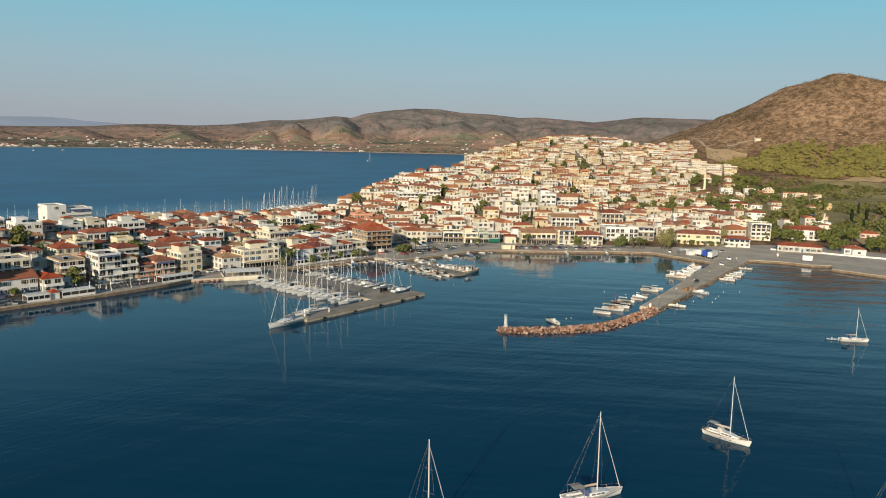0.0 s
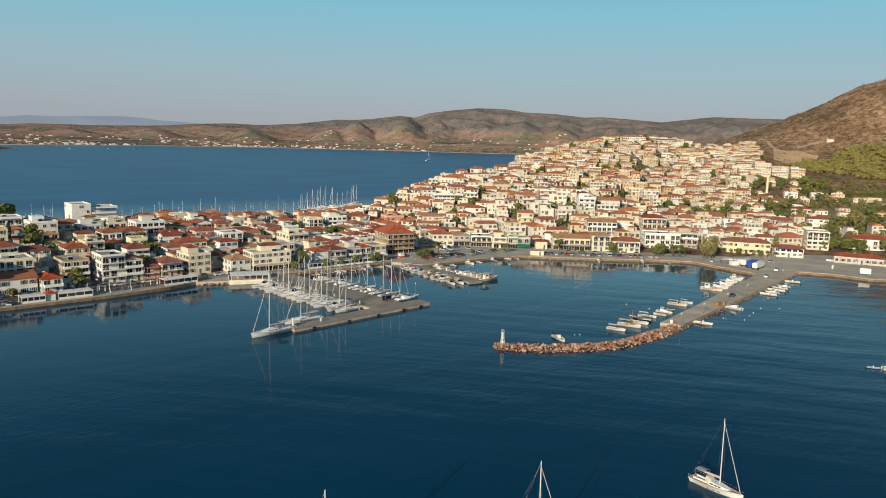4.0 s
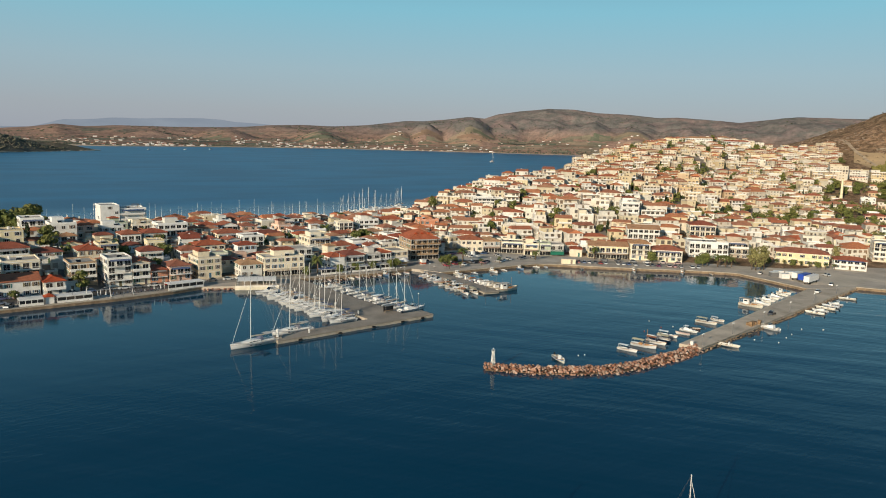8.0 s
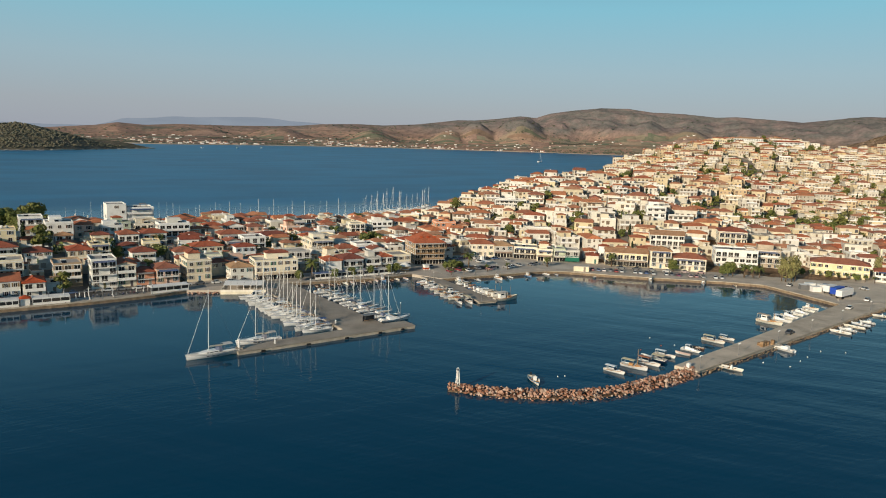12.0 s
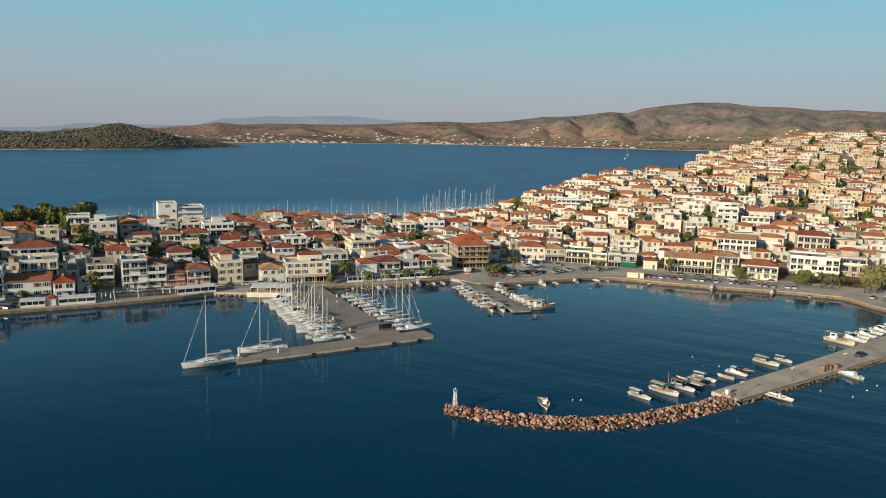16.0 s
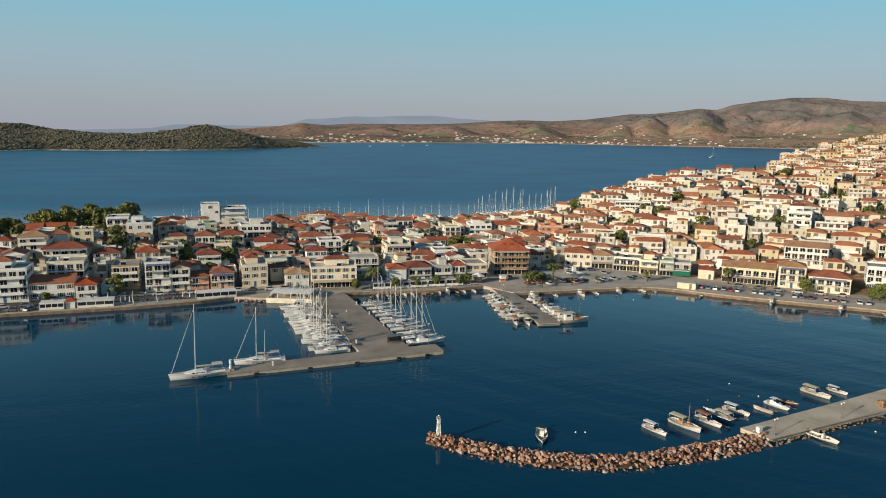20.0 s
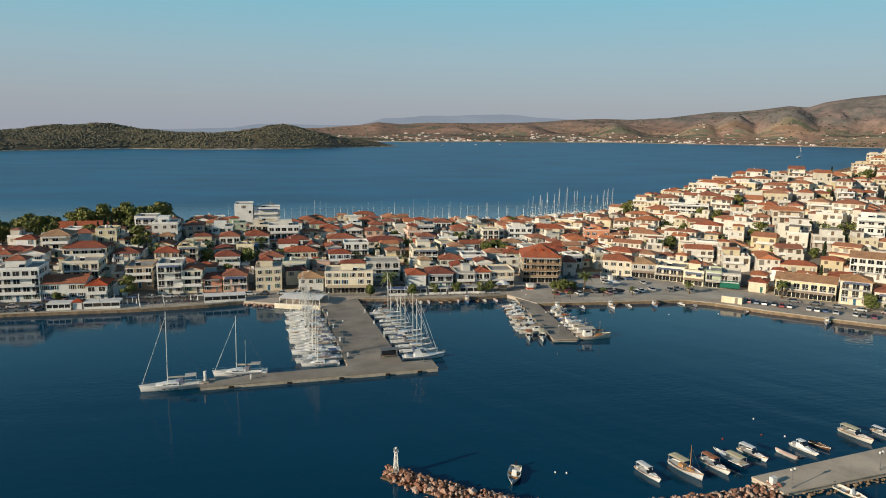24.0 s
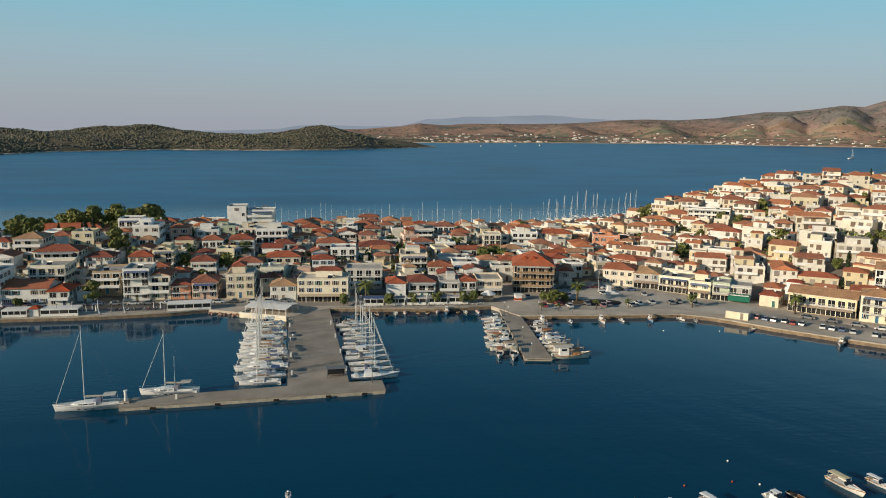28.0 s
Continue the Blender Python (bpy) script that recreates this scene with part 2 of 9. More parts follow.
M["leaf"] = leaf_material("broad_leaves", [(0.12, 0.145, 0.038), (0.18, 0.20, 0.055), (0.075, 0.10, 0.03), (0.22, 0.215, 0.065)])
M["pine"] = leaf_material("pine_needles", [(0.15, 0.165, 0.045), (0.22, 0.215, 0.06), (0.09, 0.115, 0.034)])
M["cypress"] = leaf_material("cypress_leaves", [(0.020, 0.038, 0.016), (0.035, 0.055, 0.020)])
M["palm"] = leaf_material("palm_fronds", [(0.10, 0.13, 0.035), (0.16, 0.17, 0.05), (0.06, 0.09, 0.03)])
M["euca"] = leaf_material("eucalyptus_leaves", [(0.22, 0.21, 0.08), (0.30, 0.27, 0.11), (0.16, 0.16, 0.06)])
M["olive"] = leaf_material("olive_leaves", [(0.16, 0.16, 0.055), (0.24, 0.22, 0.08), (0.11, 0.12, 0.042), (0.19, 0.18, 0.055)])


def ground_material():
    """Dry hillside: ochre soil and grass, with scrub in patches."""
    m, nt, b = nodes_of("dry_ground", 0.95, 0, 0.1)
    a = ramp_of(nt, noise_tex(nt, 0.012, 8, 0.62).outputs["Fac"], [(0.30, (0.20, 0.155, 0.095)), (0.44, (0.29, 0.195, 0.125)), (0.60, (0.40, 0.27, 0.18)), (0.75, (0.35, 0.215, 0.14))])
    s = ramp_of(nt, noise_tex(nt, 0.09, 8, 0.82).outputs["Fac"], [(0.41, (0.36, 0.34, 0.31)), (0.49, (0.68, 0.65, 0.62)), (0.57, (1.18, 1.13, 1.08))])
    a = blend(nt, "MULTIPLY", 1.0, a, s)
    f = noise_tex(nt, 0.9, 4, 0.7).outputs["Fac"]
    a = blend(nt, "MULTIPLY", 1.0, a, ramp_of(nt, f, [(0.3, (0.78, 0.78, 0.76)), (0.7, (1.12, 1.12, 1.1))]))
    nt.links.new(a, b.inputs["Base Color"])
    bump(nt, b, noise_tex(nt, 0.25, 6, 0.7).outputs["Fac"], 0.8, 1.2)
    return m


M["ground"] = ground_material()


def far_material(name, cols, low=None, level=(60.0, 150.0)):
    """Scrub miles away; low: the ploughed earth and dry grass of the ground that lies below the level given. The hills'
    colours come with haze greyed in.
    """
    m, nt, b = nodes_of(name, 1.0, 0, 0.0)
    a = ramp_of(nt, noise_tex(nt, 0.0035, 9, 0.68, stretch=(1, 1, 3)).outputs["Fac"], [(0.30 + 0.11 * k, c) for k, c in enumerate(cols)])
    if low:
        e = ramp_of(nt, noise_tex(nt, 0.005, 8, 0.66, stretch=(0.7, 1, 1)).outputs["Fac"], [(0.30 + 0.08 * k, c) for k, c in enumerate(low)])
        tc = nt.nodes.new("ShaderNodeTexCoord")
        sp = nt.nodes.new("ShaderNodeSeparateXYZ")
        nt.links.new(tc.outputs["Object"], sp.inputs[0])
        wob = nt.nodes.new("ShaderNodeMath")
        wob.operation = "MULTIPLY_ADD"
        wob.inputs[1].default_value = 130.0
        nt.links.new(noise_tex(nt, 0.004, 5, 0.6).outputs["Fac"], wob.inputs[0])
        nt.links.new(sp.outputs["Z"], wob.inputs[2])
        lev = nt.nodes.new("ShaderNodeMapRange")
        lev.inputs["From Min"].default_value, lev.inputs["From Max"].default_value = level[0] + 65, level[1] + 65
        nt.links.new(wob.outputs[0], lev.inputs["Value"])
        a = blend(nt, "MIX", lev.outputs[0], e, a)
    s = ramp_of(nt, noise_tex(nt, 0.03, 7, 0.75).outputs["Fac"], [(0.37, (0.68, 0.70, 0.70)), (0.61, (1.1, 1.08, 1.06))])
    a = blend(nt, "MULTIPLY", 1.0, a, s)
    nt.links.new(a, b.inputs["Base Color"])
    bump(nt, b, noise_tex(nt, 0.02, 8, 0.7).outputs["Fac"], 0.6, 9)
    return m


# mauve-grey and bluish tones: haze of distance put into the base colours
M["far"] = far_material("hazed_far_hillside", [(0.175, 0.165, 0.158), (0.25, 0.195, 0.185), (0.17, 0.165, 0.155), (0.28, 0.21, 0.195), (0.21, 0.182, 0.172)],
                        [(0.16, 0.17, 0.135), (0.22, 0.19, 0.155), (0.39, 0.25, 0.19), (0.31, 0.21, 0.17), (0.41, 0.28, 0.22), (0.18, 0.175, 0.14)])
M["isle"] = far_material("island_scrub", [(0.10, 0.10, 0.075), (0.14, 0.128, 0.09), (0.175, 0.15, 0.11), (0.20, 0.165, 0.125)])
M["sand"] = surface("beach_sand", [(0.46, 0.34, 0.24), (0.54, 0.42, 0.31)], 0.02, 0.4, random_by=0.01, stain=0.2)
# far mountains emit a pale blue: air in front of them put in as glow
M["farthest"], nt, b = nodes_of("glowing_haze_backdrop", 1.0, 0, 0.0)
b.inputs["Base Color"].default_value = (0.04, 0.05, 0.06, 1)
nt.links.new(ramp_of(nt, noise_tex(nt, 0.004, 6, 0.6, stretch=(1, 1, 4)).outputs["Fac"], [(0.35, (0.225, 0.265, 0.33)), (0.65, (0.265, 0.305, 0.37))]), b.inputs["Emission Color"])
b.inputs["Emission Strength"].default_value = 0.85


def water_material():
    """Sheltered and glassy in the harbour, ruffled by the breeze out in the bay and in streaks."""
    m, nt, b = nodes_of("sea_water", 0.07, 0, 0.5)
    b.inputs["IOR"].default_value = 1.333
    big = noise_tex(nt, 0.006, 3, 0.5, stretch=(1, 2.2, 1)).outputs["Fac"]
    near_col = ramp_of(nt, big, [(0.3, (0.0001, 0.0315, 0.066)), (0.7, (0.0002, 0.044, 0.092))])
    # bay base blued and brightened: its body colour plus mirrored sky
    bay_sky_col = ramp_of(nt, big, [(0.38, (0.0010, 0.074, 0.175)), (0.6, (0.0025, 0.116, 0.255))])
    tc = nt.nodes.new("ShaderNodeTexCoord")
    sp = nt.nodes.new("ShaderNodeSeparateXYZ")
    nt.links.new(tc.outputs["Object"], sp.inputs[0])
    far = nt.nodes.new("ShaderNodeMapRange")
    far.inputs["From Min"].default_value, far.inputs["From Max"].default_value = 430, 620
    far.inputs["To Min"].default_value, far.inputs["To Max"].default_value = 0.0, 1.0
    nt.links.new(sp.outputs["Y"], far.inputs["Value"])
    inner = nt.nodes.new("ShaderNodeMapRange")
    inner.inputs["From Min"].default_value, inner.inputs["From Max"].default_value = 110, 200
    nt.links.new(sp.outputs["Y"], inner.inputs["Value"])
    # inner harbour base brightened too, in place of sky it would mirror
    pool_sky_col = ramp_of(nt, big, [(0.3, (0.0003, 0.040, 0.084)), (0.7, (0.0006, 0.053, 0.106))])
    near_col = blend(nt, "MIX", inner.outputs[0], near_col, pool_sky_col)
    nt.links.new(blend(nt, "MIX", far.outputs[0], near_col, bay_sky_col), b.inputs["Base Color"])
    # between the mole and the long quay reflections are set stronger and less blue
    pocket_x = nt.nodes.new("ShaderNodeMapRange")
    pocket_x.inputs["From Min"].default_value, pocket_x.inputs["From Max"].default_value = 50, 130
    nt.links.new(sp.outputs["X"], pocket_x.inputs["Value"])
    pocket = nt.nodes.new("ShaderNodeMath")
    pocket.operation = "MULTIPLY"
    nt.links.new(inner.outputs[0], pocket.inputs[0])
    nt.links.new(pocket_x.outputs[0], pocket.inputs[1])
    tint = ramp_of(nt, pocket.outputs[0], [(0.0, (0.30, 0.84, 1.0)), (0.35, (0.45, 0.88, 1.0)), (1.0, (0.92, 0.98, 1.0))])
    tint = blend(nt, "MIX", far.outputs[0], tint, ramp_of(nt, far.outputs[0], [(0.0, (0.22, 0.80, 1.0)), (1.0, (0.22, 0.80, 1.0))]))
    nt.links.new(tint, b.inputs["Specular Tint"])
    gloss = nt.nodes.new("ShaderNodeMapRange")
    gloss.inputs["To Min"].default_value, gloss.inputs["To Max"].default_value = 0.28, 0.19
    nt.links.new(far.outputs[0], gloss.inputs["Value"])
    shine = nt.nodes.new("ShaderNodeMapRange")
    shine.inputs["To Min"].default_value, shine.inputs["To Max"].default_value = 0.28, 0.56
    nt.links.new(pocket.outputs[0], shine.inputs["Value"])
    nt.links.new(shine.outputs[0], gloss.inputs["To Min"])
    nt.links.new(gloss.outputs[0], b.inputs["Specular IOR Level"])
    rough = nt.nodes.new("ShaderNodeMapRange")
    rough.inputs["To Min"].default_value, rough.inputs["To Max"].default_value = 0.06, 0.34
    nt.links.new(far.outputs[0], rough.inputs["Value"])
    nt.links.new(rough.outputs[0], b.inputs["Roughness"])
    w1 = noise_tex(nt, 0.55, 3, 0.5, stretch=(0.6, 1.4, 1)).outputs["Fac"]
    w2 = noise_tex(nt, 0.05, 4, 0.5, stretch=(0.3, 1.6, 1)).outputs["Fac"]
    calm = ramp_of(nt, noise_tex(nt, 0.014, 3, 0.55, stretch=(0.35, 1.4, 1)).outputs["Fac"], [(0.35, (0.40, 0.40, 0.40)), (0.65, (0.9, 0.9, 0.9))])
    calm = blend(nt, "ADD", 1.0, calm, far.outputs[0])
    sm = blend(nt, "MULTIPLY", 1.0, w1, calm)
    b1 = nt.nodes.new("ShaderNodeBump")
    b1.inputs["Distance"].default_value = 0.12
    still1 = nt.nodes.new("ShaderNodeMapRange")
    still1.inputs["From Min"].default_value, still1.inputs["From Max"].default_value = 110, 200
    still1.inputs["To Min"].default_value, still1.inputs["To Max"].default_value = 0.55, 0.24
    nt.links.new(sp.outputs["Y"], still1.inputs["Value"])
    nt.links.new(still1.outputs[0], b1.inputs["Strength"])
    nt.links.new(sm, b1.inputs["Height"])
    b2 = nt.nodes.new("ShaderNodeBump")
    b2.inputs["Distance"].default_value = 0.5
    still2 = nt.nodes.new("ShaderNodeMapRange")
    still2.inputs["From Min"].default_value, still2.inputs["From Max"].default_value = 110, 200
    still2.inputs["To Min"].default_value, still2.inputs["To Max"].default_value = 0.34, 0.07
    nt.links.new(sp.outputs["Y"], still2.inputs["Value"])
    nt.links.new(still2.outputs[0], b2.inputs["Strength"])
    nt.links.new(w2, b2.inputs["Height"])
    nt.links.new(b1.outputs[0], b2.inputs["Normal"])
    turn = nt.nodes.new("ShaderNodeMapping")
    turn.inputs["Rotation"].default_value = (0, 0, radians(53))
    span = nt.nodes.new("ShaderNodeMapping")
    span.inputs["Scale"].default_value = (0.22, 1.0, 1.0)
    swell = nt.nodes.new("ShaderNodeTexNoise")
    swell.inputs["Scale"].default_value, swell.inputs["Detail"].default_value, swell.inputs["Roughness"].default_value = 0.085, 3.0, 0.45
    nt.links.new(tc.outputs["Object"], turn.inputs[0])
    nt.links.new(turn.outputs[0], span.inputs[0])
    nt.links.new(span.outputs[0], swell.inputs["Vector"])
    # the harbour behind the mole lies calmer than the open roadstead
    calm_bay = nt.nodes.new("ShaderNodeMapRange")
    calm_bay.inputs["From Min"].default_value, calm_bay.inputs["From Max"].default_value = 95, 190
    calm_bay.inputs["To Min"].default_value, calm_bay.inputs["To Max"].default_value = 0.44, 0.07
    nt.links.new(sp.outputs["Y"], calm_bay.inputs["Value"])
    b3 = nt.nodes.new("ShaderNodeBump")
    b3.inputs["Distance"].default_value = 0.8
    nt.links.new(calm_bay.outputs[0], b3.inputs["Strength"])
    nt.links.new(swell.outputs["Fac"], b3.inputs["Height"])
    nt.links.new(b2.outputs[0], b3.inputs["Normal"])
    nt.links.new(b3.outputs[0], b.inputs["Normal"])
    return m


M["water"] = water_material()


# ---------------------------------------------------------------- mesh helpers
def mesh_of(name, verts, faces, mat, smooth=False):
    me = bpy.data.meshes.new(name)
    me.from_pydata(verts, [], faces)
    me.materials.append(mat)
    if smooth:
        me.polygons.foreach_set("use_smooth", [True] * len(me.polygons))
    me.update()
    return me


def part(name, me, parent, m=None, label=""):
    """A mesh as one object under a thing or under a part."""
    ob = new(name, me)
    ob.parent = parent
    if m is not None:
        ob.matrix_basis = m
    return tagged(ob, label)


def root(name, m, label, category, group="", kind=""):
    ob = new(name)
    ob.empty_display_size = 0.5
    ob.matrix_basis = m
    return tagged(ob, label, category, group, kind)


class Build:
    """Collects vertices and faces of one mesh."""

    def __init__(self):
        self.v, self.f = [], []

    def add(self, verts, faces):
        n = len(self.v)
        self.v.extend(verts)
        self.f.extend([tuple(i + n for i in f) for f in faces])
        return self

    def box(self, x0, y0, z0, x1, y1, z1, top=None):
        """top: by how much the upper face is drawn in on x and y."""
        a, c = top or (0, 0)
        return self.add([(x0, y0, z0), (x1, y0, z0), (x1, y1, z0), (x0, y1, z0), (x0 + a, y0 + c, z1), (x1 - a, y0 + c, z1), (x1 - a, y1 - c, z1), (x0 + a, y1 - c, z1)],
                        [(3, 2, 1, 0), (4, 5, 6, 7), (0, 1, 5, 4), (1, 2, 6, 5), (2, 3, 7, 6), (3, 0, 4, 7)])

    def rod(self, p, q, r0, r1=None, n=6):
        r1 = r0 if r1 is None else r1
        p, q = Vector(p), Vector(q)
        d = (q - p).normalized()
        a = d.orthogonal().normalized()
        c = d.cross(a)
        ring = lambda o, r: [tuple(o + r * (math.cos(k * math.tau / n) * a + math.sin(k * math.tau / n) * c)) for k in range(n)]
        return self.add(ring(p, r0) + ring(q, r1), [(k, (k + 1) % n, n + (k + 1) % n, n + k) for k in range(n)] + [tuple(range(n))[::-1], tuple(range(n, 2 * n))])

    def prism(self, pts, z0, z1):
        n = len(pts)
        return self.add([(x, y, z0) for x, y in pts] + [(x, y, z1) for x, y in pts], [(k, (k + 1) % n, n + (k + 1) % n, n + k) for k in range(n)] + [tuple(range(n))[::-1], tuple(range(n, 2 * n))])

    def loft(self, rings, close=False, cap=True):
        n = len(rings[0])
        base = len(self.v)
        for r in rings:
            self.v.extend(r)
        for i in range(len(rings) - 1):
            for k in range(n if close else n - 1):
                a, c = base + i * n + k, base + i * n + (k + 1) % n
                self.f.append((a, c, c + n, a + n))
        if cap:
            self.f.append(tuple(base + k for k in range(n))[::-1])
            self.f.append(tuple(base + (len(rings) - 1) * n + k for k in range(n)))
        return self

    def mesh(self, name, mat, smooth=False):
        return mesh_of(name, self.v, self.f, mat, smooth)


def blob(rng, seed_radius=1.0, rough=0.25, rings=4, seg=7):
    """An uneven lump: verts and faces."""
    v = [(0, 0, -seed_radius)]
    for i in range(1, rings):
        th = math.pi * i / rings
        for k in range(seg):
            r = seed_radius * (1 + rng.uniform(-rough, rough))
            ph = math.tau * (k + 0.5 * (i % 2)) / seg
            v.append((r * math.sin(th) * math.cos(ph), r * math.sin(th) * math.sin(ph), -r * math.cos(th)))
    v.append((0, 0, seed_radius))
    f = [(0, 1 + (k + 1) % seg, 1 + k) for k in range(seg)]
    for i in range(rings - 2):
        for k in range(seg):
            a, c = 1 + i * seg + k, 1 + i * seg + (k + 1) % seg
            f.append((a, c, c + seg, a + seg))
    last = len(v) - 1
    f += [(last, last - seg + k, last - seg + (k + 1) % seg) for k in range(seg)]
    return v, f


# ---------------------------------------------------------------- the land
HILLS = [(760, 610, 170, 120, 61.2), (930, 570, 140, 110, 6.4), (560, 590, 120, 100, 26.6), (380, 450, 110, 80, 24.6), (260, 420, 90, 70, 19.8), (235, 300, 60, 60, 20.2),
         (-90, 360, 70, 60, 9.7), (-140, 300, 50, 60, 7), (740, 420, 130, 90, 22.8), (10, 400, 60, 50, 5.5), (480, 400, 90, 70, 12.8), (640, 330, 150, 120, 1.6)]
COAST = [(-900, 210), (-300, 238), (-118, 250), (-82, 251), (-60, 254), (-48, 257.5), (-36, 252), (-21, 244), (-7, 256), (30, 252), (50, 254.5), (57, 240), (113, 237.5), (123, 231.5), (136, 217.8),
         (151, 204.3), (176, 184), (187, 171.5), (184.5, 154.7), (181, 133.5), (206, 124.6), (215, 110), (216, 96), (223, 87), (211, 84), (210, 60), (240, -60), (320, -400), (2600, -400),
         (2600, 1500), (1500, 1250), (1000, 860), (700, 740), (480, 690), (330, 590), (220, 510), (150, 474), (60, 462), (-60, 452), (-180, 430), (-400, 380), (-900, 330)]
COAST_A = np.array(COAST, float)


def coast_gap(x, y):
    """Metres inside (+) or outside (-) of the coast, for arrays."""
    x, y = np.asarray(x, float), np.asarray(y, float)
    best, inside = np.full(x.shape, 1e9), np.zeros(x.shape, bool)
    for (ax, ay), (bx, by) in zip(COAST_A, np.roll(COAST_A, -1, 0)):
        dx, dy = bx - ax, by - ay
        t = np.clip(((x - ax) * dx + (y - ay) * dy) / (dx * dx + dy * dy), 0, 1)
        best = np.minimum(best, np.hypot(x - ax - t * dx, y - ay - t * dy))
        inside ^= ((ay > y) != (by > y)) & (x < dx * (y - ay) / (dy if dy else 1e-9) + ax)
    return np.where(inside, best, -best)


def rough_noise(x, y, scale, seed=0.0):
    """Cheap smooth unevenness from sines, for arrays."""
    x, y = x / scale + seed, y / scale - seed
    return (np.sin(x * 1.7 + np.sin(y * 1.3)) + np.sin(y * 2.1 + 1.7 * np.sin(x * 0.9)) + 0.5 * np.sin(3.7 * x + 2.9 * y) + 0.5 * np.sin(5.1 * y - 4.3 * x)) / 3


def land(x, y):
    x, y = np.asarray(x, float), np.asarray(y, float)
    z = np.full(x.shape, 1.25)
    for cx, cy, sx, sy, hgt in HILLS:
        z = z + hgt * np.exp(-(((x - cx) / sx) ** 2) - ((y - cy) / sy) ** 2)
    # the bare hill inland, with its spurs
    d = np.hypot((x - 1225) / 1.15, (y - 365))
    hill = (60 * np.exp(-((d / 200) ** 2)) + 120 * np.exp(-((d / 400) ** 2))) * np.clip((x - 780) / 400, 0, 1)
    hill = hill * (1 + 0.06 * rough_noise(x, y, 90)) + np.clip(hill, 0, 40) / 40 * 3 * rough_noise(x, y, 30, 2.0)
    z = z + hill + np.clip((x - 300) / 900, 0, 1) * 9 * np.clip((y - 60) / 100, 0, 1)
    gap = coast_gap(x, y)
    return 1.25 + (z - 1.25) * np.clip((gap - 15 - 9 * np.clip((100 - x) / 60, 0, 1) - 23 * np.clip(1.3 - abs(x - 122) / 70, 0, 1)) / 27, 0, 1) ** 1.2


def land_z(x, y):
    return float(land(np.array([x]), np.array([y]))[0])


def grid_mesh(name, xs, ys, zfun, mat, smooth=True):
    gx, gy = np.meshgrid(xs, ys)
    gz = zfun(gx, gy)
    nx, ny = len(xs), len(ys)
    co = np.stack([gx, gy, gz], -1).reshape(-1, 3)
    i = (np.arange(ny - 1)[:, None] * nx + np.arange(nx - 1)[None]).ravel()
    quads = np.stack([i, i + 1, i + nx + 1, i + nx], 1)
    me = bpy.data.meshes.new(name)
    me.vertices.add(len(co))
    me.vertices.foreach_set("co", co.ravel())
    me.loops.add(quads.size)
    me.loops.foreach_set("vertex_index", quads.ravel())
    me.polygons.add(len(quads))
    me.polygons.foreach_set("loop_start", np.arange(len(quads)) * 4)
    me.polygons.foreach_set("use_smooth", np.full(len(quads), smooth))
    me.materials.append(mat)
    me.update()
    me.validate()
    return me


def ground_z(x, y):
    gap = coast_gap(x, y)
    return np.where(gap > 9, land(x, y) - 0.12, np.where(gap > 3, -0.5, -5.0))


xs = np.unique(np.concatenate([np.arange(-900, -200, 25), np.arange(-200, 1000, 7), np.arange(1000, 2601, 20)]))
ys = np.unique(np.concatenate([np.arange(-400, 40, 25), np.arange(40, 760, 7), np.arange(760, 1500, 20)]))
tagged(new("ground", grid_mesh("ground", xs.astype(float), ys.astype(float), ground_z, M["ground"])), "dry ochre hillside and low town ground with scrub", "ground", kind="structure")

# the sea, to the horizon
wx = np.array([-5200, -2500, -1200, -600, -300, -100, 100, 300, 600, 1200, 2500, 5200], float)
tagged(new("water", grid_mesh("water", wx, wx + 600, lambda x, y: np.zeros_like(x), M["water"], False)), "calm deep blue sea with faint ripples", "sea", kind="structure")


